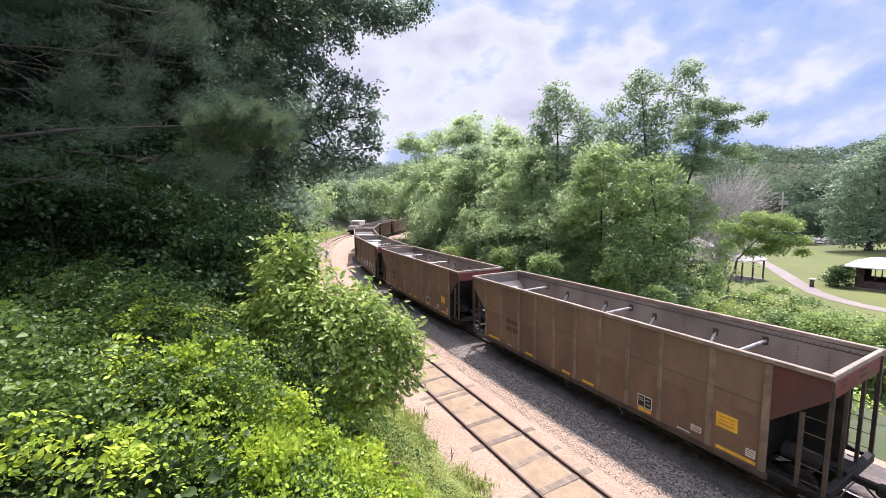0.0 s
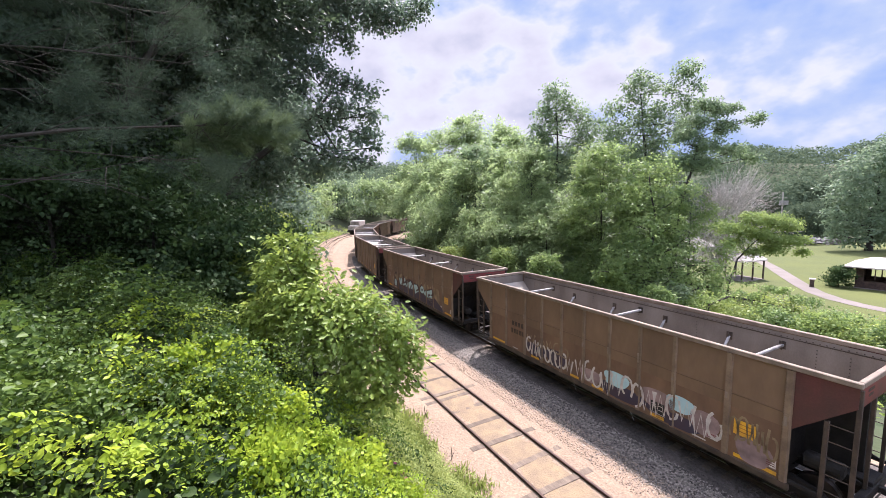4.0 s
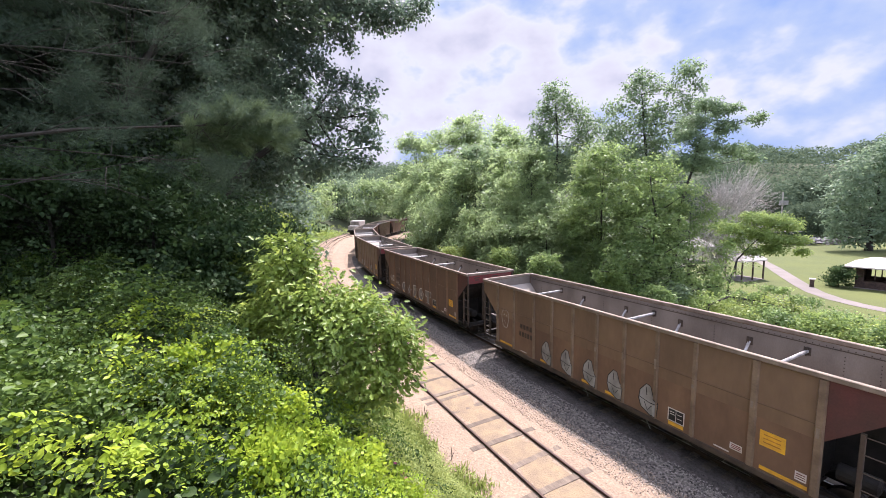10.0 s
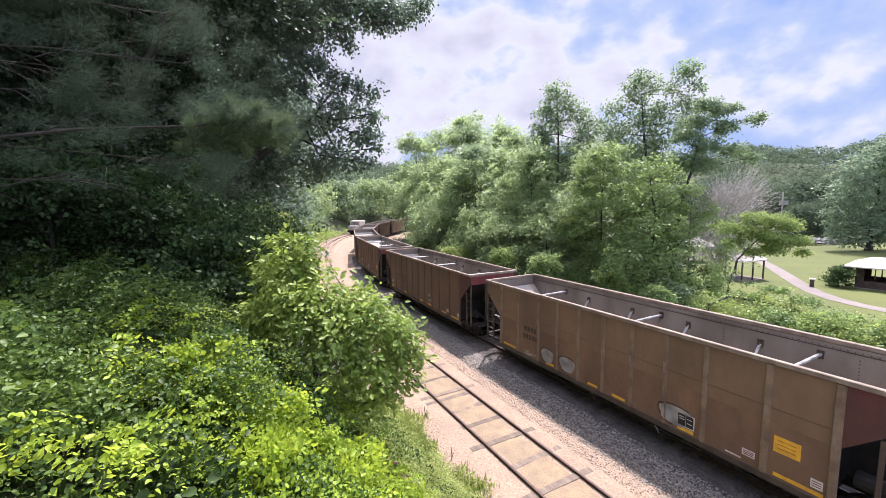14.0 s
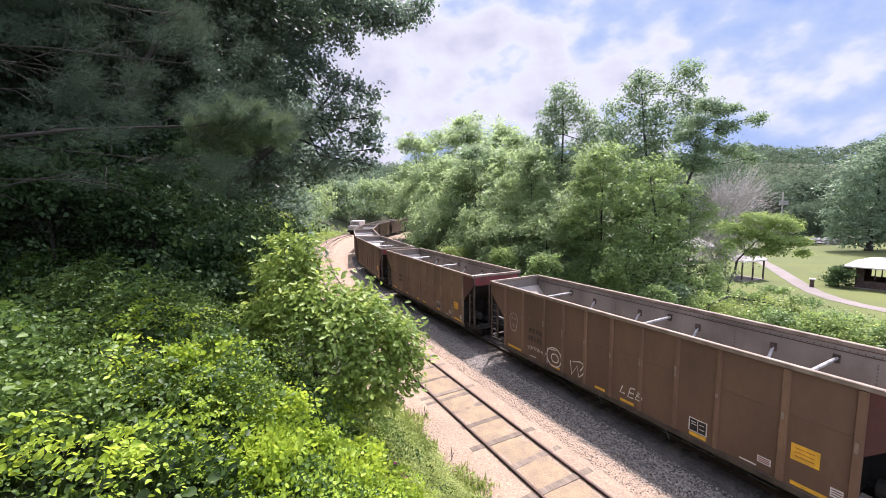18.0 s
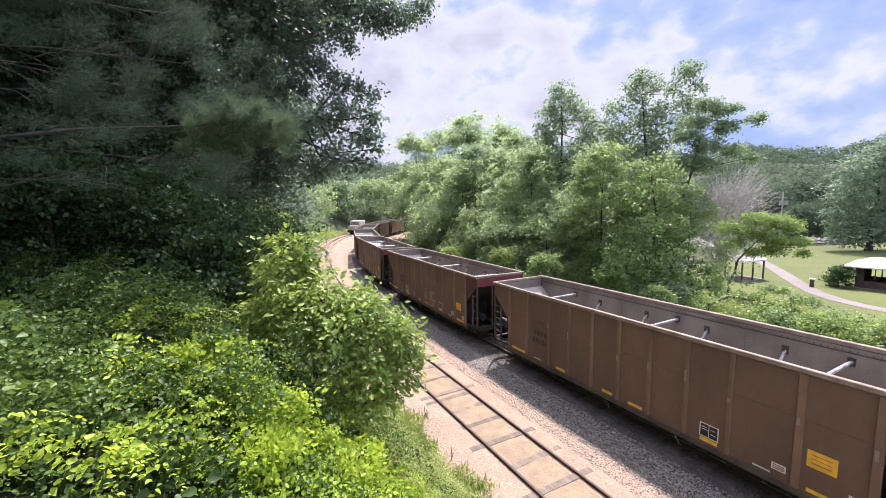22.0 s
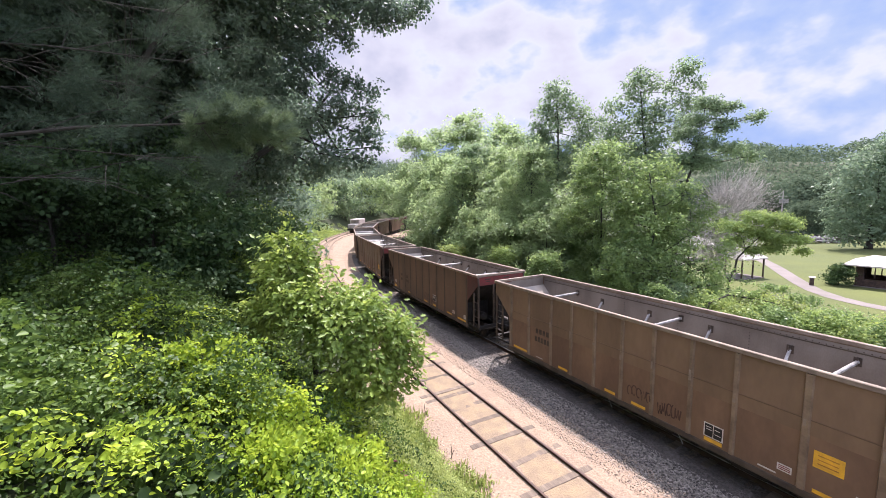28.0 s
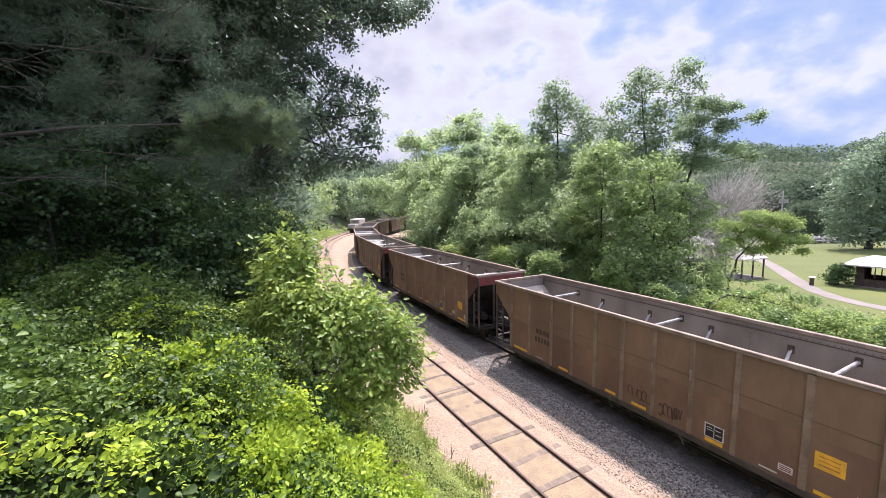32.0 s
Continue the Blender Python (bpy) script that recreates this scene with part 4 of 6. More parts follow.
        big = [oval(-2.63, 1.25, 0.42, 0.36, a0=0.5, a1=5.9), star,
               [(-0.72, 0.88), (-0.72, 1.72), (-0.3, 1.75), (0.02, 1.55), (-0.02, 1.25), (-0.2, 1.15), (0.12, 0.85), (-0.15, 0.88), (-0.35, 1.1), (-0.45, 0.88)],
               oval(0.74, 1.32, 0.43, 0.42), [(1.42, 1.72), (2.4, 1.8), (2.4, 1.4), (2.1, 1.38), (2.25, 0.9), (1.7, 0.92), (1.75, 1.35), (1.42, 1.36)]]
        spray(car, big, M_FILLSPRAY, 1, "grey bubble graffiti letters")
        edge = []
        for p in big:
            edge += line(p + p[:1], 0.055)
        spray(car, edge + ring(0.74, 1.32, 0.09, 0.1, 0.05) + line([(-2.6, 1.35), (-2.55, 1.15), (-2.3, 1.15)], 0.05) + ring(-0.4, 1.45, 0.06, 0.07, 0.04), M_WHITE, 2, "white graffiti outline")
    if k == 7:
        for x, w in ((-2.85, 0.35), (-1.75, 0.4), (2.6, 0.5)):
            spray(car, [oval(x, 1.2, w, 0.34, wob=0.12)], M_GREYSPRAY, 1, "faded pale graffiti blot")
            spray(car, ring(x, 1.2, w + 0.03, 0.36, 0.05, wob=0.12, a0=0.8, a1=4.6), M_RUSTLINE, 2, "rusty graffiti outline")
        spray(car, tag(71, -4.3, -3.6, 0.88, 1.02, 3, 0.04), M_CHALK, 2, "white scribbled tag")
    if k == 9:
        spray(car, tag(91, -4.4, -3.3, 1.15, 1.35, 5, 0.03) + ring(-2.8, 1.28, 0.42, 0.4, 0.05) + ring(-2.75, 1.25, 0.2, 0.18, 0.05) + line([(-3.2, 0.9), (-3.2, 1.55), (-2.7, 1.6)], 0.05)
              + line([(-1.91, 1.46), (-1.83, 0.92), (-1.57, 1.35), (-1.47, 0.93), (-1.19, 1.21)], 0.05) + line([(-1.8, 1.46), (-1.42, 1.57), (-1.21, 1.5), (-1.41, 1.21)], 0.05)
              + line([(0.45, 1.4), (0.35, 1.14), (0.54, 1.15)], 0.045) + line([(0.91, 1.45), (0.74, 1.43), (0.65, 1.09), (0.86, 1.11)], 0.045) + line([(0.69, 1.25), (0.87, 1.28)], 0.045)
              + line([(1.03, 1.44), (0.93, 1.12), (1.13, 1.16), (1.17, 1.26), (1.04, 1.29), (1.12, 1.39), (1.03, 1.44)], 0.045), M_WHITE, 2, "white scribbled tag")
    if k == 12:
        spray(car, [[(-3.2, 0.9), (-2.65, 0.9), (-2.65, 1.5), (-3.2, 1.5)]], M_LIMESPRAY, 1, "lime graffiti patch")
        spray(car, tag(121, -3.15, -2.7, 1.15, 1.5, 2, 0.04), M_BLACK, 2, "black scribble")
        loops = [[(1.53, 1.82), (1.37, 1.81), (1.15, 1.62), (1.04, 1.31), (1.05, 1.0), (1.17, 0.86), (1.4, 0.84), (1.61, 0.9), (1.7, 1.05), (1.62, 1.31), (1.44, 1.34), (1.14, 1.18)], [(1.29, 1.7), (1.29, 1.31)], [(1.45, 1.82), (1.54, 1.74), (1.52, 1.47)],
                 [(1.56, 1.41), (1.59, 1.63), (1.8, 1.83), (2.04, 1.82), (2.15, 1.68), (2.13, 1.46), (1.97, 1.31), (1.76, 1.34), (1.62, 1.39)], [(1.77, 1.3), (2.01, 1.27), (2.16, 1.07), (2.15, 0.86)], [(1.95, 1.15), (1.83, 0.88)]]
        small = [[(0.22, 1.55), (0.42, 1.57), (0.3, 1.39), (0.51, 1.43), (0.47, 1.62)], [(0.75, 1.62), (0.59, 1.59), (0.56, 1.39), (0.8, 1.44)], [(0.85, 1.26), (0.52, 1.23), (0.21, 1.21), (0.43, 1.32), (0.94, 1.21)],
                 [(-1.67, 1.31), (-1.71, 1.1), (-1.53, 1.13), (-1.55, 1.29), (-1.56, 0.93)], [(-1.4, 1.25), (-1.48, 1.04), (-1.4, 0.93), (-1.34, 1.07), (-1.45, 1.06)]]
        strokes = []
        for p in loops:
            strokes += line(p, 0.05)
        for p in small:
            strokes += line(p, 0.035)
        spray(car, strokes, M_CHALK, 2, "white looping graffiti")
    if k == 4:
        spray(car, tag(41, -2.95, -2.5, 1.1, 1.42, 3, 0.04), M_TANSPRAY, 2, "faded tan scribbled tag")
        spray(car, ring(-1.6, 1.42, 0.14, 0.14, 0.03) + ring(-1.65, 1.05, 0.26, 0.18, 0.03) + tag(42, 0.3, 0.95, 1.0, 1.4, 3, 0.03), M_FADED, 2, "faint dark painted rings")
    if k in (14, 15, 16):
        spray(car, tag(140 + k, 0.2, 1.05, 1.1, 1.5, 5, 0.04) + tag(150 + k, 1.3, 2.0, 0.95, 1.4, 5, 0.04), M_RUSTLINE, 2, "faint dark scribbled tag")
    if k == 22 or k == 24:
        spray(car, tag(200 + k, -2.5, 2.0, 0.95, 1.6, 8, 0.06), M_GREYSPRAY, 2, "pale scrawled graffiti")


cars = []
base_a = hopper_car(M_BROWN, M_RIB, M_RED, "brown ribbed steel coal hopper, open and empty, on the track")
side_marks(base_a)
base_b = hopper_car(M_DARKBROWN, M_POST, M_RED, "dark brown flush-sided coal hopper, open and empty, on the track", True)
side_marks(base_b, False, -1.05, 0.2)
base_c = hopper_car(M_UMBER, M_LOWER, M_RED, "brown ribbed coal hopper with darker paint, empty, on the track")
side_marks(base_c)
base_far = hopper_car(M_BROWN, M_RIB, M_RED, "brown ribbed steel coal hopper, open and empty, on the track", far=True)
FIRST, LAST = -2, 26
for k in range(FIRST, LAST + 1):
    src = base_far if k >= 19 else base_b if k in (8, 15) else base_c if k in (6, 9, 11, 12) else base_a
    cars.append((k, src if src not in [c for _, c in cars] else copy_thing(src, Matrix())))
for k, car in cars:
    graffiti(k, car)


def travelled(t):
    """Metres the train has gone by t seconds."""
    return float(np.interp(t, (0, 2, 8, 10, 12, 14, 18, 20, 22, 24, 28, 32), (0, 16.38, 65.44, 81.77, 98.07, 114.36, 147.0, 163.32, 179.6, 195.84, 228.18, 260.5)))


def train_rows(k):
    rows = []
    for i in range(65):
        t = i * 0.5
        s = 17.77 - HALF + k * PITCH - travelled(t)
        xa, ya, _ = on_track(s - 5.65)
        xb, yb, _ = on_track(s + 5.65)
        rows.append((t, pose((xa + xb) / 2, (ya + yb) / 2, 0, 0, 0, math.degrees(math.atan2(ya - yb, xa - xb)))))
    return rows

# ---- plants ----
def grow_tree(name, label, x, y, height, radius, mat, seed, count=20000, leaf=0.16, low=0.3, clumps=60, puff=0.22, trunk=0.2, lean=(0, 0),
              outline="diamond", up=0.35, bark=None, shape=1.0, sink=0.15, z=None, group="", flat=0.75, inner=0.12, mid=0.42, limbs=7, spray=11, rise=(0.55, 0.85), rough=0.3, plate=0.0):
    """A tapered trunk, limbs to clumps of leaves within an uneven crown."""
    r = np.random.default_rng(seed)
    z0 = gz(x, y) - sink if z is None else z
    tree = thing(name, label, "tree" if height > 4 else "shrub", group, pose(x, y, z0))
    top = np.array([lean[0], lean[1], height])
    zc = (low + (1 - low) * r.random(clumps) ** 0.8) * height
    rel = (zc / height - low) / (1 - low)
    prof = np.sqrt(np.clip(1 - (np.abs(rel - mid) / 0.62) ** 2.2, 0.03, 1)) ** shape
    ang = r.uniform(0, math.tau, clumps)
    lob = 1 + 0.26 * np.sin(ang * 3 + seed + rel * 4) + 0.22 * np.sin(ang * 5 + 2 * seed + rel * 11)
    rad = radius * prof * lob * np.sqrt(r.uniform(inner, 1.0, clumps))
    c = np.stack([rad * np.cos(ang) + top[0] * zc / height, rad * np.sin(ang) + top[1] * zc / height, zc], -1)
    n = 7
    bend = [r.normal(size=2) * 0.03 * height / 12 for _ in range(n + 1)]
    pts = [(top[0] * (i / n) ** 1.3 + bend[i][0], top[1] * (i / n) ** 1.3 + bend[i][1], height * 0.93 * i / n) for i in range(n + 1)]
    part("trunk", Shape().tube(pts, [trunk * (1.25 if i == 0 else 1) * (1 - 0.9 * i / n) + 0.012 for i in range(n + 1)], 9), bark or M_BARK, tree, smooth=True)
    rest = Shape()
    for j, q in enumerate(c):
        zs = max(q[2] * r.uniform(*rise), height * 0.12)
        f = zs / (height * 0.93) * n
        i = min(int(f), n - 1)
        p0 = Vector(pts[i]).lerp(Vector(pts[i + 1]), f - i)
        p1 = Vector(q)
        mid_ = p0.lerp(p1, 0.5) + Vector((r.normal() * 0.1, r.normal() * 0.1, 0.12 * (p1 - p0).length))
        rr = trunk * 0.24 * (1 - 0.6 * q[2] / height)
        if j > 26 and bark is None and height > 5 and j % 4:
            continue                           # inner twigs that the leaves hide
        sh = Shape() if j < limbs else rest
        sh.tube([p0, mid_, p1], [rr, rr * 0.6, rr * 0.2 + 0.004], 5, cap=False)
        if bark is M_DEADBARK:
            for _ in range(13):
                e_ = p1 + Vector(r.normal(size=3)) * radius * 0.22
                sh.tube([mid_.lerp(p1, r.uniform(0, 0.9)), e_], [rr * 0.4, 0.012], 3, cap=False)
        if j < limbs:
            part("limb", sh, bark or M_BARK, tree, smooth=True)
    tagged(part("twig_mass", rest, bark or M_BARK, tree, smooth=True), kind="stuff")
    if count:
        w = r.uniform(0.5, 1.5, clumps)
        sprays = max(count // spray, 40)      # twigs that each carry a spray of leaves
        own = r.choice(clumps, sprays, p=w / w.sum())
        d = unit(r.normal(size=(sprays, 3)))
        rr = puff * radius * r.uniform(0.6, 1.3, clumps)[own] * r.random(sprays) ** 0.45 * np.where(r.random(sprays) < rough, r.uniform(1.0, 2.0 + rough, sprays), 1.0)
        tip = c[own] + d * rr[:, None] * np.array([1.15, 1.15, flat])
        twig = r.integers(0, sprays, count)
        pos = tip[twig] + r.normal(size=(count, 3)) * leaf * np.array([0.95, 0.95, 0.5])
        lay = r.normal(size=(sprays, 3))[twig] * np.array([1.1, 1.1, 0.5]) + np.array([0, 0, 0.3])
        out = unit(pos - np.array([0, 0, height * 0.35]))
        if plate:                             # each spray droops as one, facing out and up
            face = unit(unit((tip - top * 0.4) * np.array([1, 1, 0.4])) + np.array([0, 0, 0.75]) + r.normal(size=(sprays, 3)) * 0.55)[twig]
            off = r.normal(size=(count, 3)) * leaf * 1.25
            pos = tip[twig] + off - face * (np.sum(off * face, axis=1, keepdims=True) * 0.75)
            lay, up = face * plate, 0.0
        part("crown", leaves("crown", pos, leaf, mat, outline, up, heading=out * 1.2 + np.array([0, 0, -0.5]), seed=seed, lay=lay), None, tree)
    return tree


def gz(x, y):
    return float(ground_z(np.array([x]), np.array([y]))[0])


def lobed_tree(name, label, stem, lobes, mat, seed, leaf, cover=2.0, outline="diamond", flat=0.75, trunk=0.15, bunch=9, plate=2.2, droop=0.5, category="tree", loose=0.25, bark=None, twigs=5, taper=0.85, lift=0.75):
    """A tree with a crown of distinct boughs: a stem, a limb to each lobe (x, y, z, radius), bunches of leaves on twigs round it."""
    r = np.random.default_rng(seed)
    base = Vector(stem[0])
    bark = bark or M_BARK
    tree = thing(name, label, category, m=pose(*base))
    pts = [Vector(p) - base for p in stem]
    fine = []
    for a, b in zip(pts[:-1], pts[1:]):
        fine += [a.lerp(b, i / 4) for i in range(4)]
    fine.append(pts[-1])
    m = len(fine) - 1
    fine = [p + Vector((r.normal(), r.normal(), 0)) * trunk * 0.2 * (0 < i < m) for i, p in enumerate(fine)]
    width = [trunk * (1.25 if i == 0 else 1) * (1 - taper * i / m) for i in range(m + 1)]
    part("trunk", Shape().tube(fine, width, 9), bark, tree, smooth=True)
    tips, faces = [], []
    for x, y, z, rad in lobes:
        c = Vector((x, y, z)) - base
        i = min(range(m + 1), key=lambda k: (fine[k] - c).length + (0.6 * max(fine[k].z - c.z + 0.5 * rad, 0)))
        a, rr = fine[i], max(min(width[i] * 0.6, 0.03 * (fine[i] - c).length + 0.01), 0.006)
        bend = a.lerp(c, 0.5) + Vector((r.normal() * 0.12, r.normal() * 0.12, -0.1 + r.normal() * 0.1)) * (c - a).length
        sh = Shape().tube([a, a.lerp(bend, 0.5) + Vector((0, 0, -0.02)), bend, bend.lerp(c, 0.6), c], [rr, rr * 0.85, rr * 0.7, rr * 0.5, rr * 0.35], 6, cap=False)
        for _ in range(twigs):
            d = Vector(r.normal(size=3)).normalized() * rad * r.uniform(0.5, 0.95)
            s_ = bend.lerp(c, r.uniform(0.3, 1.0))
            e_ = c + Vector((d.x, d.y, d.z * flat))
            sh.tube([s_, s_.lerp(e_, 0.5) + Vector((0, 0, 0.08 * rad)), e_], [rr * 0.35, rr * 0.25, rr * 0.08 + 0.002], 4, cap=False)
        part("limb", sh, bark, tree, smooth=True)
        k = max(int(cover * 10 * rad * rad / (leaf * leaf) / bunch), 6)
        d = unit(r.normal(size=(k, 3)))
        reach = rad * r.random(k) ** 0.4 * np.where(r.random(k) < loose, r.uniform(1.0, 1.55, k), 1.0)
        lump = 1 + 0.25 * np.sin(4 * np.arctan2(d[:, 1], d[:, 0]) + seed + x * 7) * np.cos(3 * d[:, 2] + z * 5)
        tips.append(np.array(c) + d * (reach * lump)[:, None] * np.array([1.05, 0.9, flat]))
        faces.append(unit(d * np.array([1, 1, 0.5]) * 0.9 + np.array([0, 0, lift]) + r.normal(size=(k, 3)) * 0.5))
    tip, face = np.concatenate(tips), np.concatenate(faces)
    own = np.repeat(np.arange(len(tip)), bunch)
    off = r.normal(size=(len(own), 3)) * leaf * 0.85
    off -= face[own] * (np.sum(off * face[own], axis=1, keepdims=True) * 0.7)
    head = unit(off) * 1.6 + np.array([0, 0, -droop])
    part("crown", leaves("crown", tip[own] + off, leaf, mat, outline, 0.0, heading=head, spread=0.6, seed=seed, lay=face[own] * plate), None, tree)
    return tree


TREES = {}
TALL, YOUNG = "tall leafy tree in the wood beyond the railway", "leafy young tree at the edge of the wood"
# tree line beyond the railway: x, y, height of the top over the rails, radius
# the paler leaf colours in these rows include the painted haze
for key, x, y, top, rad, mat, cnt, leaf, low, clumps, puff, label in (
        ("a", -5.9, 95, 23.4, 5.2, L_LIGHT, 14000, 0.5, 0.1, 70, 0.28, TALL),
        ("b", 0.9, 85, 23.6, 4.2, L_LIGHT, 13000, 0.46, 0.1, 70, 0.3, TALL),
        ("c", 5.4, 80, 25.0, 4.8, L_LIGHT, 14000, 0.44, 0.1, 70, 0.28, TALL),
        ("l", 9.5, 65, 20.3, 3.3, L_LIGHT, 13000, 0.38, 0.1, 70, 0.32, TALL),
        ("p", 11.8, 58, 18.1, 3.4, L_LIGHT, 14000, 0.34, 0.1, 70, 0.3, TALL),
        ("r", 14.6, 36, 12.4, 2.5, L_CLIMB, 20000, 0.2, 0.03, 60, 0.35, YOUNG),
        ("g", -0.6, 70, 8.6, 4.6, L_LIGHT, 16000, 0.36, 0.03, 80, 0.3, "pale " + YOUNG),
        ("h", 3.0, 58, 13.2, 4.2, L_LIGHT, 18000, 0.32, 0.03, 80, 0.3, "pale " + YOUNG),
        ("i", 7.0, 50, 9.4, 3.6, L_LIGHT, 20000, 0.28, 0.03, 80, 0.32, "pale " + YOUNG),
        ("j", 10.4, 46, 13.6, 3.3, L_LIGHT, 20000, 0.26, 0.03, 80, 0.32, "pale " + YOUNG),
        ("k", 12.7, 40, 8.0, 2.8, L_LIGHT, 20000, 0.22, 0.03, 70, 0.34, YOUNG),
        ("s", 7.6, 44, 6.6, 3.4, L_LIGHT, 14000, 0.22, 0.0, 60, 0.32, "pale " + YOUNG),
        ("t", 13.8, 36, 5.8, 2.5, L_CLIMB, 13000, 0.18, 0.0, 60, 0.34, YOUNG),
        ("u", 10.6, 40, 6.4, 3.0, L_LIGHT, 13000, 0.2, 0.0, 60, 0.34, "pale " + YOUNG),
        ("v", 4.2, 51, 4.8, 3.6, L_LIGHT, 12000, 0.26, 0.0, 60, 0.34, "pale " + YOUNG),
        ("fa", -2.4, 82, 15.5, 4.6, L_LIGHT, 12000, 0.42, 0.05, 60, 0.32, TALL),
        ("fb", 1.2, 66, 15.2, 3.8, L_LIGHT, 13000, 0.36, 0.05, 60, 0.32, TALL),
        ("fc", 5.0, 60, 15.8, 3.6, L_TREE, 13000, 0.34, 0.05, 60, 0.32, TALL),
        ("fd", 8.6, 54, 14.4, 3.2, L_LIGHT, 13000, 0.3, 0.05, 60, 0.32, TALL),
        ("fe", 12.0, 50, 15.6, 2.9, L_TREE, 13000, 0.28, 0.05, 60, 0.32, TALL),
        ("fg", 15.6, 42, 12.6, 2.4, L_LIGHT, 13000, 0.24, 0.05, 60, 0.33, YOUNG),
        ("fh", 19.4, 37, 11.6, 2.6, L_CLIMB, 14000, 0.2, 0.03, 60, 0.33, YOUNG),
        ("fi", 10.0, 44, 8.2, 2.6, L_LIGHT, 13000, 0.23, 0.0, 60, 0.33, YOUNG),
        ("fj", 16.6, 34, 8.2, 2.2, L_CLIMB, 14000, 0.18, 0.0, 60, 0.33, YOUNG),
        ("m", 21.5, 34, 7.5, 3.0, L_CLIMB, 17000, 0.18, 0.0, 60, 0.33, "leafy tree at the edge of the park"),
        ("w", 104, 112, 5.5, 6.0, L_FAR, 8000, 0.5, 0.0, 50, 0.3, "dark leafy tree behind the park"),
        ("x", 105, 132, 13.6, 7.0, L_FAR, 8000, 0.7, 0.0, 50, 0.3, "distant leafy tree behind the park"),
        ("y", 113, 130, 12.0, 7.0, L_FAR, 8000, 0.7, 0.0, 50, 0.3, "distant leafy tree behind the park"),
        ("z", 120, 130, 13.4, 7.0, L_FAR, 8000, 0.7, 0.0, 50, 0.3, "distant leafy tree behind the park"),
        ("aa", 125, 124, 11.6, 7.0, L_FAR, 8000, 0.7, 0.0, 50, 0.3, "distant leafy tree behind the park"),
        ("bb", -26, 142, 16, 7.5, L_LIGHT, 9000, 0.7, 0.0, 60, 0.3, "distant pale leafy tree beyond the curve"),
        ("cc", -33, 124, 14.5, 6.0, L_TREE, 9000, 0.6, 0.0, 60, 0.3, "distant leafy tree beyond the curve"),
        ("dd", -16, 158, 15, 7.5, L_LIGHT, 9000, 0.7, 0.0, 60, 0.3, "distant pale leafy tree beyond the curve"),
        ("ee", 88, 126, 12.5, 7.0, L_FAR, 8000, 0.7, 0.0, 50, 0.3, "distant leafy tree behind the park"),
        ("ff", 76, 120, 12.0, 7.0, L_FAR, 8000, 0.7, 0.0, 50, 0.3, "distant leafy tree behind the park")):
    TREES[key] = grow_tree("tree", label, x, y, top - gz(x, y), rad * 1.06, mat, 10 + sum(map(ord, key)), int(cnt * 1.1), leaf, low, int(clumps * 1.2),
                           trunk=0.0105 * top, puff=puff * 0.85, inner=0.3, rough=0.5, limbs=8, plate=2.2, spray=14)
D = [(13.70, 48.00, 20.20, 1.46), (12.59, 48.00, 18.36, 1.43), (15.13, 48.00, 18.76, 1.28), (13.75, 48.00, 17.09, 1.27), (16.91, 48.00, 17.49, 1.25), (12.09, 48.00, 15.55, 1.36), (17.23, 48.00, 15.47, 1.62), (15.51, 48.00, 13.73, 1.59),
     (11.65, 48.00, 13.33, 1.77), (17.97, 48.00, 13.18, 1.49), (13.85, 48.00, 11.55, 2.17), (16.37, 48.00, 11.65, 1.70), (11.27, 48.00, 16.44, 0.71), (18.80, 48.00, 17.02, 0.76)]
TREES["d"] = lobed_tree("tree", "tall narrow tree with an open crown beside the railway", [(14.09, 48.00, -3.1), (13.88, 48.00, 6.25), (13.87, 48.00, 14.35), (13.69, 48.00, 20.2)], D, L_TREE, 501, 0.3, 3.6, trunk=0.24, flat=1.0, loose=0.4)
E = [(19.75, 40.00, 19.76, 0.94), (18.50, 40.00, 19.05, 0.70), (20.67, 40.00, 18.81, 0.97), (18.95, 40.00, 17.59, 1.05), (17.30, 40.00, 16.78, 0.96), (23.60, 40.00, 20.21, 0.93), (24.80, 40.00, 20.51, 0.88), (22.79, 40.00, 18.69, 0.76),
     (25.12, 40.00, 18.75, 0.76), (23.75, 40.00, 17.41, 1.00), (25.03, 40.00, 16.46, 1.02), (21.57, 40.00, 16.30, 1.25), (19.60, 40.00, 15.43, 1.44), (17.27, 40.00, 14.56, 1.36), (16.41, 40.00, 13.29, 1.03), (18.57, 40.00, 12.94, 1.47),
     (21.36, 40.00, 13.75, 1.56), (23.44, 40.00, 14.78, 1.17), (20.77, 40.00, 11.67, 1.75)]
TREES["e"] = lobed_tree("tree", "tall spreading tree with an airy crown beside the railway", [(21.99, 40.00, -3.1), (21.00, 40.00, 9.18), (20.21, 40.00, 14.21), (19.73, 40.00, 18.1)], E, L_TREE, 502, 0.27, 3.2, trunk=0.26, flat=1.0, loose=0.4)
Q = [(23.61, 36.00, 16.11, 1.09), (24.95, 36.00, 15.61, 0.99), (26.24, 36.00, 15.88, 0.68), (27.83, 36.00, 14.78, 0.73), (28.51, 36.00, 15.16, 0.47), (22.89, 36.00, 14.71, 1.19), (25.35, 36.00, 14.13, 1.14),
     (21.95, 36.00, 13.49, 1.25), (23.82, 36.00, 12.67, 1.35), (26.40, 36.00, 12.14, 1.04), (28.07, 36.00, 11.51, 0.78), (21.36, 36.00, 11.11, 1.77), (19.26, 36.00, 10.04, 1.77), (23.41, 36.00, 10.98, 1.35)]
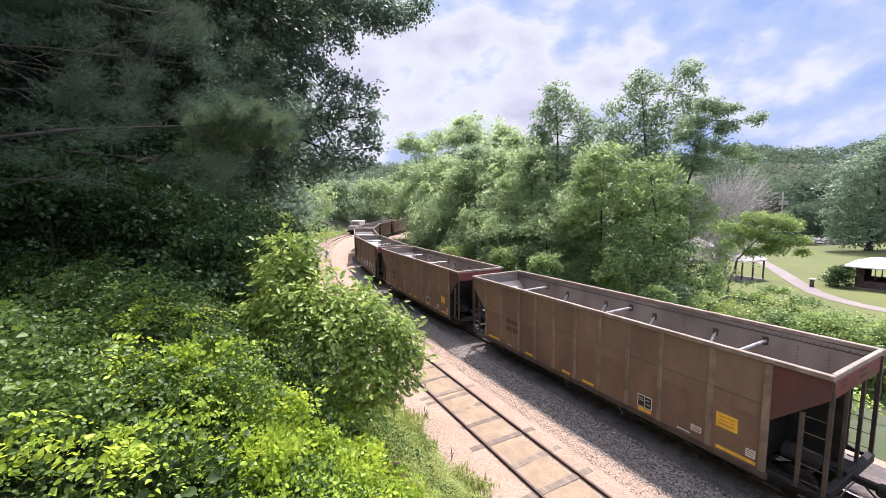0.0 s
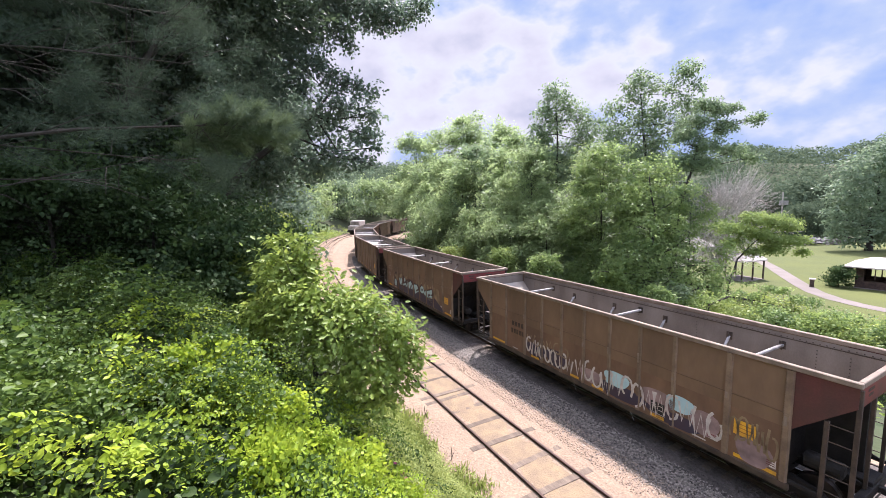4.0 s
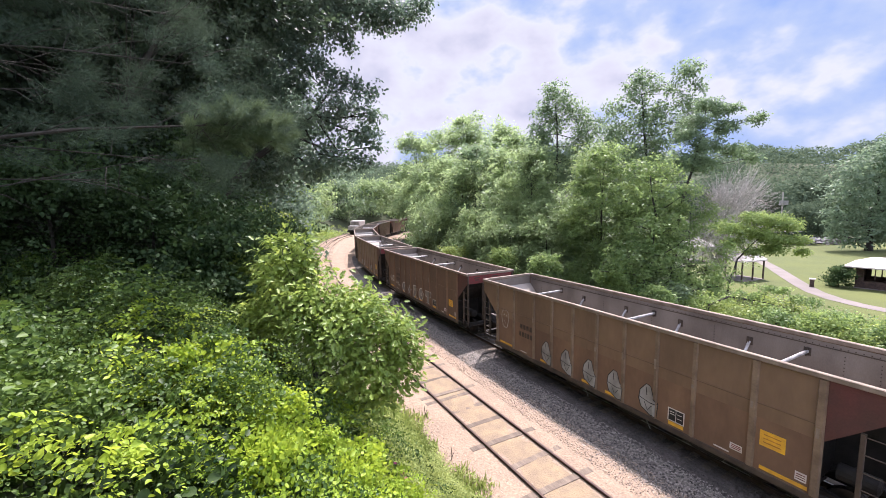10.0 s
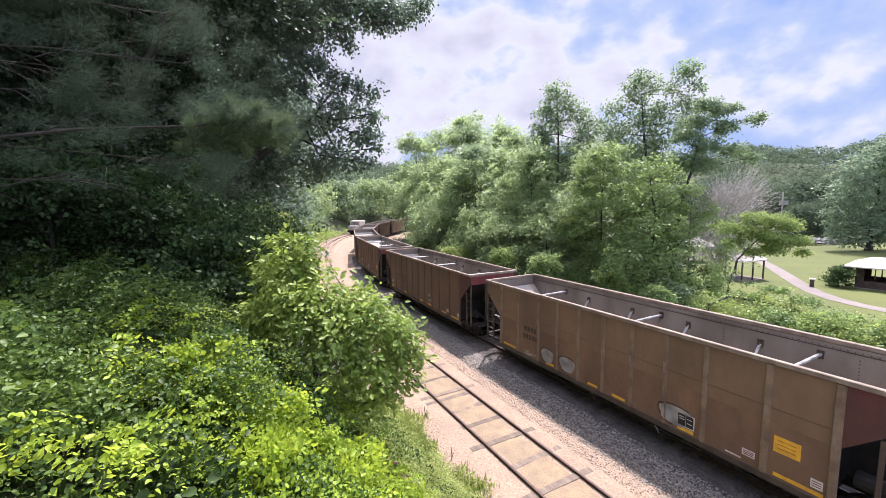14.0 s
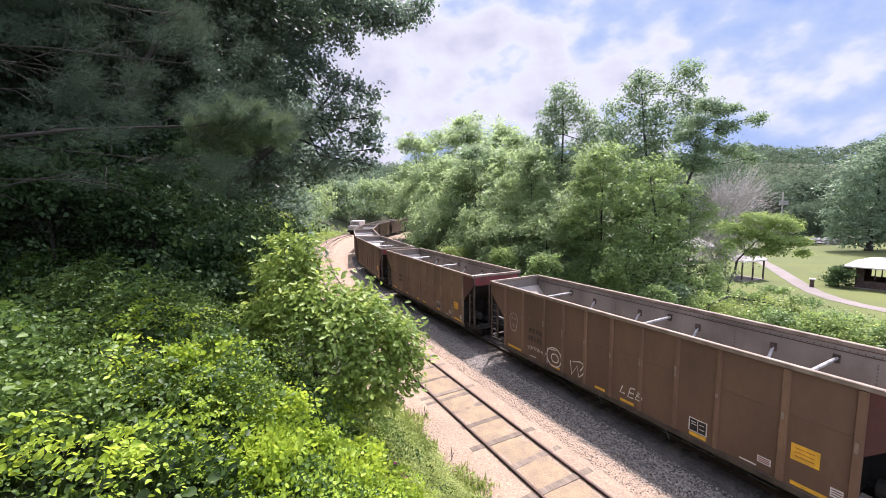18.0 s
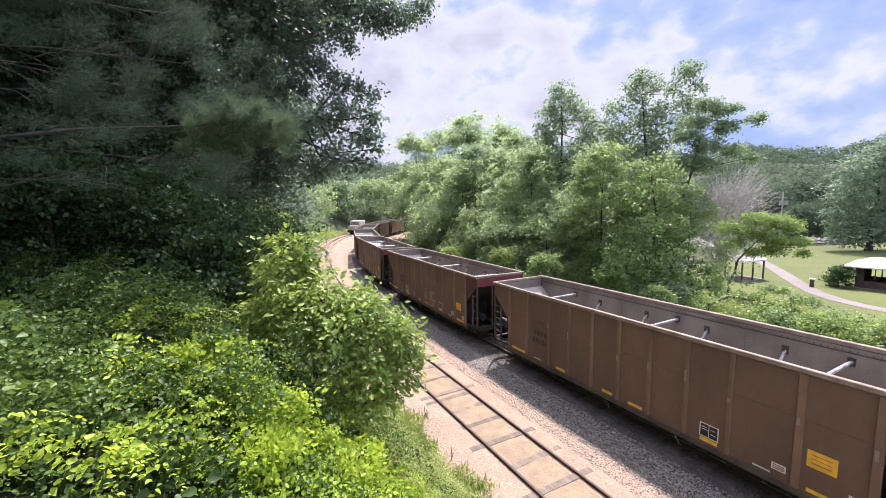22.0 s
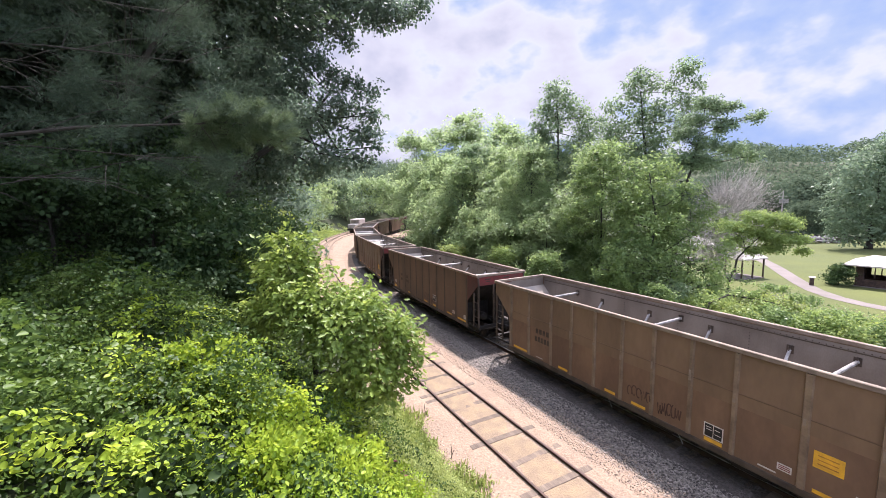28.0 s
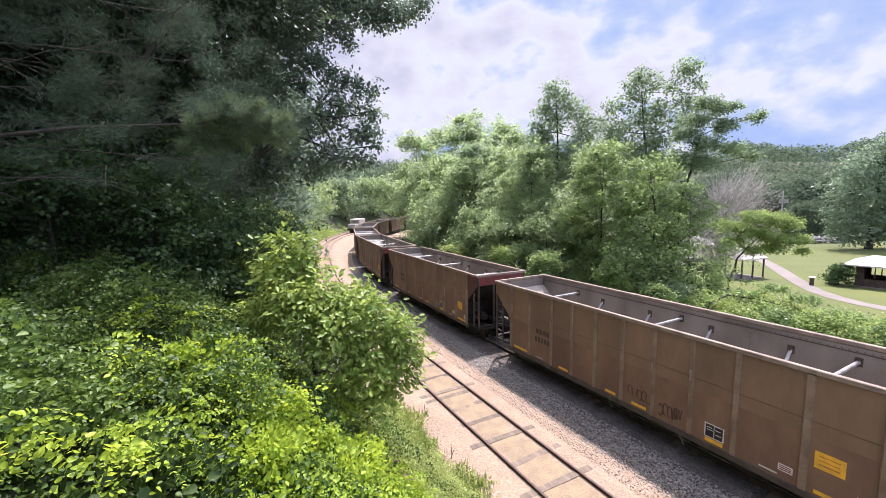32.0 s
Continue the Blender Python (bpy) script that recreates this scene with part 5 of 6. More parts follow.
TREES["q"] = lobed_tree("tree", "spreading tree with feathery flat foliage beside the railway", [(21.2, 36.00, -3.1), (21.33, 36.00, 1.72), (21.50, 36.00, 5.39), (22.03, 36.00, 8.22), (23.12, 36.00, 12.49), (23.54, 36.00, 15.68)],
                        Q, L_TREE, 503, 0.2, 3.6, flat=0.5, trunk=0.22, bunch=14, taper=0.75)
F = [(15.93, 33.12, 9.88, 1.63), (18.58, 33.25, 10.22, 1.55), (14.61, 32.33, 7.91, 1.78), (17.47, 32.31, 7.87, 1.95), (20.06, 32.48, 8.30, 1.16), (15.70, 31.35, 5.64, 1.97), (18.22, 31.34, 5.60, 1.54), (14.31, 30.35, 3.50, 1.83), (16.79, 30.36, 3.47, 1.91),
     (18.84, 30.74, 4.29, 1.01), (15.37, 29.50, 1.69, 1.37), (17.67, 29.60, 1.89, 1.22), (12.75, 29.72, 2.30, 1.22), (19.60, 29.98, 2.67, 0.70), (19.01, 29.35, 1.39, 0.80), (20.52, 29.82, 2.34, 0.81), (20.52, 29.28, 1.25, 0.80)]
TREES["f"] = lobed_tree("tree", "dense tree hung with climbing leaves beside the railway", [(17.21, 32.00, -2.2), (17.14, 32.00, 3.35), (17.36, 32.00, 6.59), (16.76, 32.00, 9.78)], F, L_CLIMB, 504, 0.22, 1.8, trunk=0.2, bunch=12)
NT = [(30.06, 38.00, 5.92, 1.24), (31.94, 38.00, 5.67, 1.44), (33.63, 38.00, 5.10, 1.24), (28.93, 38.00, 4.84, 1.24), (30.90, 38.00, 4.26, 1.51), (33.20, 38.00, 3.67, 1.44), (34.80, 38.00, 3.65, 0.96),
      (28.47, 38.00, 3.53, 1.02), (32.17, 38.00, 2.80, 1.16), (30.19, 38.00, 2.61, 0.89), (35.18, 38.00, 2.53, 0.69), (27.49, 38.00, 5.08, 1.16)]
TREES["n"] = lobed_tree("tree", "low spreading tree with feathery leaves by the park path", [(27.9, 38.0, -3.2), (28.18, 38.00, -0.39), (28.86, 38.00, 1.85), (30.40, 38.00, 3.50), (32.21, 38.00, 5.12)], NT, L_FEATHER, 505, 0.17, 3.6, flat=0.4, trunk=0.14, bunch=14, plate=3)
O = [(88.42, 80.00, 16.51, 3.69), (93.10, 80.00, 15.33, 5.77), (84.23, 80.00, 13.23, 3.93), (82.41, 80.00, 8.75, 4.16), (89.30, 80.00, 8.65, 5.54), (96.32, 80.00, 7.40, 6.93), (81.76, 80.00, 3.73, 3.58), (86.46, 80.00, 2.97, 4.39),
     (92.38, 80.00, 1.72, 4.85), (80.95, 80.00, 0.28, 2.08), (84.53, 80.00, -0.71, 2.08), (89.67, 80.00, -0.7, 2.08)]
TREES["o"] = lobed_tree("tree", "large round shade tree on the park lawn", [(88.22, 80.50, -3.3), (88.03, 80.50, 1.99), (89.02, 80.50, 8.89), (89.08, 80.50, 15.67)], O, L_PARK, 506, 0.55, 2.6, trunk=0.6)
B = [(21.99, 26.00, 1.64, 0.56), (22.96, 26.00, 1.50, 0.49), (21.07, 26.00, 1.14, 0.49), (23.97, 26.00, 0.90, 0.49), (25.14, 26.00, 0.65, 0.53), (20.10, 26.00, 1.35, 0.41)]
lobed_tree("leaning_tree", "dark leaning sapling with feathery leaves over the shrubs", [(17.6, 26.0, -2.9), (18.04, 26.00, 0.60), (19.35, 26.00, 1.17), (21.68, 26.00, 0.74), (24.04, 26.00, 0.13)], B, L_CLIMB, 507, 0.12, 2.4, flat=0.5, trunk=0.09, bunch=12)
grow_tree("bare_tree", "bare grey tree with dead twigs in front of the leafy trees", 32.2, 46, 13.4, 4.2, None, 77, 0, clumps=190, low=0.3, trunk=0.15, bark=M_DEADBARK, rise=(0.3, 0.6), lean=(2.0, 0))
# shrubs between the track and the park
for k, (x, y, h, rad) in enumerate(((18.4, 27, 3.8, 2.0), (19.4, 25, 3.6, 2.1), (21.0, 24, 3.5, 2.1), (22.8, 23, 3.3, 2.2), (24.4, 22, 3.1, 2.2), (25.5, 21, 3.0, 2.2),
                                    (26.5, 19.5, 3.0, 2.2), (23.5, 27, 3.4, 2.1), (27.0, 26, 2.4, 2.0), (30.5, 25, 2.0, 1.9), (17.2, 29, 4.2, 2.0), (15.0, 33, 4.8, 2.0),
                                    (7.5, 47, 6.0, 2.6), (11.0, 38, 5.0, 2.3), (2.0, 62, 6.5, 2.8), (34, 24, 1.8, 1.9), (28.5, 22.5, 2.2, 2.0))):
    grow_tree("shrub", "light green leafy shrub beside the railway", x, y, h + 0.4, rad, (L_FEATHER, L_GRASS, L_CLIMB)[k % 3] if k < 10 or k > 14 else L_TREE, 200 + k, 9000, 0.17, 0.0, 40, puff=0.3, trunk=0.05, plate=2.0,
              group="shrubs beside the railway", limbs=5)

for k, (x, y, h, rad, mat) in enumerate(((13.2, 30.0, 5.0, 1.3, L_FEATHER), (9.4, 35.0, 5.2, 1.5, L_CLIMB), (15.4, 27.6, 4.2, 1.2, L_CLIMB), (6.2, 40.0, 4.9, 1.4, L_FEATHER), (1.1, 48.0, 4.0, 1.5, L_GRASS))):
    grow_tree("shrub", "sunlit leafy shrub at the foot of the wood", x, y, h, rad, mat, 240 + k, 8000, 0.19, 0.05, 40, puff=0.3, trunk=0.05, plate=2.0, group="shrubs beside the railway", limbs=5)

# trees on the left bank
DARK, BANK = "dark leafy tree on the bank above the siding", "leafy tree on the bank beside the siding"
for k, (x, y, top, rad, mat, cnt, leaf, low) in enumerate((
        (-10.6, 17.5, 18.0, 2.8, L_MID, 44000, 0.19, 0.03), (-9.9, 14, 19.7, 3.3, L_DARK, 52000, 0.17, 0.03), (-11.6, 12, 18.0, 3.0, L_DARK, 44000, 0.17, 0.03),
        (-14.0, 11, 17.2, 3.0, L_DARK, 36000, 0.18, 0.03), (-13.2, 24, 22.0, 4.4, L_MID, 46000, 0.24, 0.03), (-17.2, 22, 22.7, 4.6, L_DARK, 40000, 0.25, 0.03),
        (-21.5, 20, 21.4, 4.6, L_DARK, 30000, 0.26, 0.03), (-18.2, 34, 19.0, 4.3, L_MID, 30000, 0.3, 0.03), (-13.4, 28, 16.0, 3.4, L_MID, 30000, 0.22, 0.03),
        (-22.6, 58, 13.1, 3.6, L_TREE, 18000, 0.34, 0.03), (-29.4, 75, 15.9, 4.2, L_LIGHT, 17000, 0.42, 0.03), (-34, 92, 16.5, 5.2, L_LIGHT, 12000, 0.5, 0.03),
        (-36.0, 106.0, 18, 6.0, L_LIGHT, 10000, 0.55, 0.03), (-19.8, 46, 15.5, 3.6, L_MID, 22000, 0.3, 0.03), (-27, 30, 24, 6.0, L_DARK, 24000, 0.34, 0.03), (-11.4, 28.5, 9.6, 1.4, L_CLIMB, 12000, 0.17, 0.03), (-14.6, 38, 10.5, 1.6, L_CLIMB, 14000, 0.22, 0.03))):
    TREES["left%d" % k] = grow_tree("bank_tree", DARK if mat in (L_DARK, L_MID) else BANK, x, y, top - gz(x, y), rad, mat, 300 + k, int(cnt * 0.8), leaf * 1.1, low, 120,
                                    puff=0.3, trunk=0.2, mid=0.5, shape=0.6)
# crown reaching out over the slope
OVER = [(-6.50, 15.00, 14.30, 1.26), (-5.49, 15.75, 15.32, 1.24), (-5.31, 15.00, 13.61, 0.65), (-4.20, 15.00, 14.49, 0.83), (-3.66, 15.00, 13.83, 0.52), (-3.27, 15.45, 14.88, 0.93), (-2.34, 15.00, 14.85, 0.83), (-1.75, 15.00, 14.39, 0.65),
     (-1.01, 15.00, 14.61, 0.57), (-0.60, 15.00, 14.91, 0.39), (-3.78, 15.00, 15.50, 1.03), (-6.98, 15.00, 13.29, 0.83), (-8.04, 15.60, 15.03, 1.35), (-3.30, 15.00, 13.40, 0.26), (-2.42, 15.00, 14.15, 0.39), (-4.68, 15.00, 13.89, 0.48)]
TREES["over"] = lobed_tree("overhanging_tree", "tall dark tree reaching out over the slope", [(-14.8, 15.3, gz(-14.8, 15.3) - 0.2), (-14.0, 15.3, 10.3), (-11.9, 15.3, 14.1), (-7.4, 15.3, 15.0), (-0.8, 15.3, 15.0)], OVER, L_MID, 351, 0.115, 2.4, "oval", trunk=0.16, taper=0.93)
MID = [(-4.22, 14.00, 12.52, 0.57), (-5.21, 14.50, 11.97, 0.88), (-3.63, 14.00, 11.99, 0.48), (-3.06, 14.00, 11.80, 0.40), (-2.49, 14.00, 11.45, 0.44), (-3.52, 14.00, 11.05, 0.73), (-2.45, 14.00, 10.75, 0.40), (-4.48, 14.50, 10.56, 1.00),
       (-2.77, 14.00, 10.09, 0.65), (-5.91, 15.00, 10.47, 1.08), (-3.60, 14.00, 9.29, 0.85), (-2.61, 14.00, 9.16, 0.40), (-4.76, 14.50, 9.16, 0.92), (-6.43, 15.00, 8.97, 1.08), (-6.66, 15.40, 11.43, 1.11), (-7.11, 15.40, 12.68, 1.11),
       (-5.16, 14.50, 12.93, 0.59), (-2.24, 14.00, 9.66, 0.24)]
TREES["mid"] = lobed_tree("bank_tree", "oak with open leafy boughs on the bank above the siding", [(-10.0, 14.5, gz(-10, 14.5) - 0.2), (-8.60, 14.50, 7.42), (-7.02, 14.50, 9.24), (-4.89, 14.50, 10.60), (-3.61, 14.50, 11.95)], MID, L_MID, 354, 0.115, 2.2, "oval", trunk=0.22, taper=0.9)
# two added trees, crowns mostly above the view, placed to shade the vines
grow_tree("canopy_tree", "tall dark tree added so its high crown shades the slope", -9.8, 10.2, 13.5, 3.5, L_DARK, 352, 26000, 0.16, 0.5, 80, puff=0.25, trunk=0.13, lean=(4.2, 3.0))
grow_tree("canopy_tree", "tall dark tree added so its high crown shades the slope", -13.0, 6.0, 13.0, 3.4, L_DARK, 353, 24000, 0.16, 0.55, 80, puff=0.25, trunk=0.13, lean=(5.0, 2.4))
# unseen trees added behind and left of the camera to darken the wood
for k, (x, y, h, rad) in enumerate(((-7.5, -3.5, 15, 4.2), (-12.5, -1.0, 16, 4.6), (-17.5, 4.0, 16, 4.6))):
    grow_tree("hill_tree", "unseen leafy tree behind the viewer, added to block sky light", x, y, h, rad, L_DARK, 360 + k, 12000, 0.3, 0.12, 70, puff=0.3, trunk=0.16, limbs=5)
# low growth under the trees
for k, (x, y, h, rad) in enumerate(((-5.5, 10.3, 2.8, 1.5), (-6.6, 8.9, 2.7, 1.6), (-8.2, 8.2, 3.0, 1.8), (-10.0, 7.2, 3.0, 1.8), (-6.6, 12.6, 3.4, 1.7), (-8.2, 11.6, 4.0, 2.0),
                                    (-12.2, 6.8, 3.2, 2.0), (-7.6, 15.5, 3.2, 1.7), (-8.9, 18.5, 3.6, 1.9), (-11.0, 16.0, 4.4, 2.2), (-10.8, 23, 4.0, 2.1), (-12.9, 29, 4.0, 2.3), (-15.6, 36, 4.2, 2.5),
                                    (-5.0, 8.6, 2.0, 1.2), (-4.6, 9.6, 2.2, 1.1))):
    grow_tree("understory_shrub", "leafy shrub under the bank trees, shade put into dark leaves", x, y, h, rad, L_LOW if k not in (7, 14) else L_OAK, 400 + k, 11000, 0.11, 0.0, 60, puff=0.33, trunk=0.04, group="shrubs under the bank trees", limbs=4)

# oak sapling beside the viewer: two stems of uneven height
OAK = [(-3.03, 7.30, 7.05, 0.18), (-3.03, 7.30, 6.45, 0.44), (-2.60, 7.40, 6.53, 0.30), (-2.60, 7.40, 7.0, 0.15), (-3.32, 7.10, 5.64, 0.43), (-2.50, 6.90, 5.84, 0.58), (-1.84, 7.10, 5.86, 0.42), (-1.96, 6.70, 5.32, 0.58), (-1.29, 6.90, 5.54, 0.52), (-0.84, 7.00, 5.29, 0.36),
       (-3.45, 7.20, 4.62, 0.30), (-1.48, 6.70, 4.79, 0.54), (-0.91, 6.90, 4.65, 0.38), (-0.62, 7.00, 4.89, 0.24), (-2.00, 7.00, 3.99, 0.42), (-1.26, 6.90, 4.09, 0.30), (-3.56, 7.20, 5.15, 0.31), (-1.55, 7.30, 5.98, 0.2)]
TREES["oak"] = lobed_tree("oak_sapling", "young oak with bright lobed leaves on the slope", [(-2.44, 7.0, gz(-2.44, 7.0) - 0.1), (-2.40, 7.00, 4.57), (-2.51, 7.00, 5.44), (-2.72, 7.00, 6.29)], OAK, L_OAK, 41, 0.12, 6.5, "oak", flat=0.85, trunk=0.06, bunch=8, plate=1.9, lift=1.5, droop=0.6, loose=0.35)


# pine whose bare lower limbs cross the shade
pine = thing("pine_tree", "old pine with bare lower limbs and soft needle tufts", "tree", m=pose(-7.4, 3.9, gz(-7.4, 3.9) - 0.1))
base = Vector((-7.4, 3.9, gz(-7.4, 3.9) - 0.1))
part("trunk", Shape().tube([(0, 0, 0), (0.05, 0, 4), (-0.05, 0.1, 9), (0, 0, 16)], [0.26, 0.22, 0.16, 0.03], 10), M_BARK, pine, smooth=True)
pr = np.random.default_rng(81)
tufts = []
for z0, end, tuft in ((8.1, (-2.75, 6.3, 8.95), 1), (9.4, (-3.6, 6.6, 9.9), 1), (10.2, (-4.2, 7.2, 10.9), 1), (9.0, (-5.2, 5.2, 9.2), 0), (8.4, (-3.9, 5.3, 8.3), 0), (8.0, (-4.4, 5.4, 8.05), 0),
                      (11.0, (-4.4, 5.8, 11.2), 1), (9.9, (-5.0, 6.6, 9.6), 1), (8.6, (-3.9, 6.9, 8.4), 1), (11.6, (-5.6, 5.4, 10.6), 1), (12.4, (-4.0, 6.4, 11.9), 1)):
    a_, b_ = Vector((-7.4, 3.9, z0)) - base, Vector(end) - base
    m_ = a_.lerp(b_, 0.55) + Vector((pr.normal() * 0.12, pr.normal() * 0.12, pr.uniform(-0.45, 0.2)))
    sh = Shape().tube([a_, m_, b_], [0.04, 0.022, 0.006] if z0 == 8.1 else [0.02, 0.011, 0.004], 6)
    for _ in range(14 if tuft else 5):
        f = pr.uniform(0.25, 1.0)
        s_ = a_.lerp(m_, f / 0.55) if f < 0.55 else m_.lerp(b_, (f - 0.55) / 0.45)
        e_ = s_ + (b_ - a_).normalized() * pr.uniform(0.2, 0.8) + Vector(pr.normal(size=3)) * 0.28
        sh.tube([s_, s_.lerp(e_, 0.5) + Vector((0, 0, 0.05)), e_], [0.007, 0.005, 0.0025], 4, cap=False)
        if tuft and f > 0.3:
            tufts.append(e_)
    part("limb", sh, M_BARK, pine)
    if tuft:
        tufts += [b_ + Vector(pr.normal(size=3)) * 0.25 for _ in range(7)]
for _ in range(26):                          # high crown, mostly out of view, added to shade the slope: layered drooping boughs
    c_ = Vector((pr.uniform(-1.4, 3.0), pr.uniform(-0.5, 5.5), pr.uniform(6.2, 11.0)))
    for _ in range(10):
        tufts.append(c_ + Vector((pr.normal() * 0.5, pr.normal() * 0.5, pr.normal() * 0.1)))
tp = np.array([tuple(t) for t in tufts])
own = pr.integers(0, len(tp), 130000)
pos = tp[own] + pr.normal(size=(130000, 3)) * np.array([0.11, 0.11, 0.06])
part("needles", leaves("needles", pos, 0.1, L_PINE, "needle", 0.1, heading=unit(pos - tp[own]) * 1.5 + np.array([0.3, 0.2, 0.2]), seed=82), None, pine).name = "foliage"


# bough painted paler for sunlight: drooping branchlets with needles in brushes
cen, bough, brush = Vector((-3.95, 6.15, 8.72)) - base, Shape(), []
for q in range(46):
    f = q / 45
    p0 = cen + Vector((1.25 * f, 0.12 * pr.normal(), 0.1 * math.sin(3 * f) + 0.05 * pr.normal()))
    p1 = p0 + Vector((pr.uniform(0.1, 0.5), pr.uniform(-0.25, 0.25), pr.uniform(-0.28, 0.38) * (1.15 - 0.6 * abs(f - 0.5))))
    bough.tube([p0, p0.lerp(p1, 0.5) + Vector((0, 0, 0.03)), p1], [0.006, 0.004, 0.002], 4, cap=False)
    for h in range(9):
        brush.append((p0.lerp(p1, 0.3 + 0.7 * h / 8), (p1 - p0).normalized()))
tagged(part("twig_mass", bough, M_BARK, pine), kind="stuff")
bp_, bd_ = np.array([tuple(p) for p, _ in brush]), np.array([tuple(d) for _, d in brush])
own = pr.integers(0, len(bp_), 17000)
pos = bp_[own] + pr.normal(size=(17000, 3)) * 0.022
part("bough_tip", leaves("bough_tip", pos, 0.11, L_PALEPINE, "needle", 0.2, heading=bd_[own] * 1.6 + np.array([0, 0, 0.35]), seed=83), None, pine, "soft needle brushes, sunlight put into their paler colour")


def n_of(x, y):
    return offset_of(x, y)[1]


def mounds(name, label, area, count, radius, per, leaf, mat, outline, seed, keep, lift=0.1, up=0.8, tall=1.0):
    """Leaves over heaped growth: shells of leaves on many overlapping mounds."""
    r = np.random.default_rng(seed)
    x, y = r.uniform(area[0], area[1], count * 6), r.uniform(area[2], area[3], count * 6)
    ok = keep(x, y)
    x, y = x[ok][:count], y[ok][:count]
    rad = r.uniform(*radius, len(x))
    c = np.stack([x, y, ground_z(x, y) + lift + rad * r.uniform(-0.3, 0.7, len(x)) * tall], -1)
    own = np.repeat(np.arange(len(x)), (per * rad ** 1.7).astype(int))
    d = unit(r.normal(size=(len(own), 3)))
    d[:, 2] = np.abs(d[:, 2]) * 1.1 - 0.25
    pos = c[own] + d * (rad[own] * (1 - 0.35 * r.random(len(own)) ** 2))[:, None] * np.array([1, 1, 0.75 * tall])
    ob = new(name, leaves(name, pos, leaf, mat, outline, up, heading=d * 1.3 + np.array([0.1, -0.25, -0.55]), seed=seed))
    return tagged(ob, label, "plants", kind="stuff")


def sprigs(name, label, area, count, length, leaf, mat, seed, keep, height, per=9, outline="ovate", up=0.0, face=(0.1, -0.25, 1.0), hang=0.6):
    """Arching shoots, each with leaves to both sides, over a tangle of lower ones."""
    r = np.random.default_rng(seed)
    x, y = r.uniform(area[0], area[1], count * 6), r.uniform(area[2], area[3], count * 6)
    ok = keep(x, y)
    x, y = x[ok][:count], y[ok][:count]
    m = len(x)
    lump = 0.45 + 0.42 * np.sin(x * 2.3 + 0.9 * y) * np.sin(y * 1.9 - 0.6 * x + 1) + 0.25 * np.sin(x * 4.7 + 2) * np.sin(y * 4.1)
    z = ground_z(x, y) + height[0] + (height[1] - height[0]) * np.clip(lump, 0, 1.1) * (0.25 + 0.75 * r.random(m) ** 0.6)
    a_ = r.uniform(0, math.tau, m)
    dirs = np.stack([np.cos(a_) + 0.35, np.sin(a_) - 0.35, r.uniform(0.1, 0.7, m)], -1)
    ln = r.uniform(*length, m)
    t = (np.arange(per) + 0.5) / per
    pos = np.stack([x, y, z], -1)[:, None] + dirs[:, None] * (ln[:, None] * t)[..., None]
    pos[..., 2] -= (ln[:, None] * t ** 2) * 0.75
    side = np.stack([-dirs[:, 1], dirs[:, 0], np.zeros(m)], -1)
    sgn = np.where(np.arange(per) % 2 == 0, 1.0, -1.0)
    head = dirs[:, None] * 0.8 + side[:, None] * sgn[None, :, None] * 1.2 + np.array([0, 0, -hang])
    size = leaf * (1.15 - 0.55 * t)[None] * r.uniform(0.7, 1.3, m)[:, None]
    ob = new(name, leaves(name, pos.reshape(-1, 3), size.ravel(), mat, outline, up, heading=head.reshape(-1, 3) * 2.0, spread=0.7, seed=seed,
                            lay=np.repeat(np.array(face) * 1.5 + r.normal(size=(m, 3)) * np.array([1.2, 1.2, 0.6]), per, axis=0)))
    return tagged(ob, label, "plants", kind="stuff")


clumpy = lambda x, y: np.sin(x * 3.7 + 1.7 * np.sin(y * 2.6)) + np.sin(y * 4.3 + 1.9 * np.sin(x * 2.3 + 1)) > 0.0
on_slope = lambda x, y: (n_of(x, y) < -9.3) & (np.hypot(x, y) > 2.7) & (n_of(x, y) > -21)
sprigs("vine_blanket", "dense bright green vines smothering the slope", (-8.5, 3.5, 1.4, 9.0), 15000, (0.22, 0.6), 0.05, L_VINE, 51,
       lambda x, y: on_slope(x, y) & clumpy(x, y) & (np.hypot(x, y) > 2.95) & ((n_of(x, y) < -12.6) | (y > 5.5) | (np.sin(x * 4) + np.sin(y * 4.3) > -0.3)), (0.0, 1.35))
# under layer in the darker leaf colour, so the gaps look shaded
mounds("vine_tangle", "lower leaves of the slope vines, coloured dark for shade", (-8.5, 3.5, 1.4, 9.5), 460, (0.25, 0.6), 400, 0.085, L_UNDER, "ovate", 58, on_slope, lift=-0.1, up=0.3)
sprigs("lime_creeper", "yellow-green creeper on the slope, brightened in colour for sunlight", (-5.5, 1.8, 2.0, 6.4), 4600, (0.25, 0.6), 0.047, L_LIME, 56,
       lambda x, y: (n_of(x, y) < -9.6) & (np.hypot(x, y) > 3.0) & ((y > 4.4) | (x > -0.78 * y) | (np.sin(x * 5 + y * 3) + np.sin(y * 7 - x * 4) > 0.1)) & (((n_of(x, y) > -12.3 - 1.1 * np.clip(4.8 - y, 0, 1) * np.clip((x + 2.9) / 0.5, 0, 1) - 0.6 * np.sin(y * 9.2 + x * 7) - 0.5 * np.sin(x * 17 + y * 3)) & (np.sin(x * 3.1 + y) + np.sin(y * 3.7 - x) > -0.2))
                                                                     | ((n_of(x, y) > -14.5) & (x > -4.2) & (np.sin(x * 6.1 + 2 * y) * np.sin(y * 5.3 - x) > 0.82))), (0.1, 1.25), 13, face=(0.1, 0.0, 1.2))
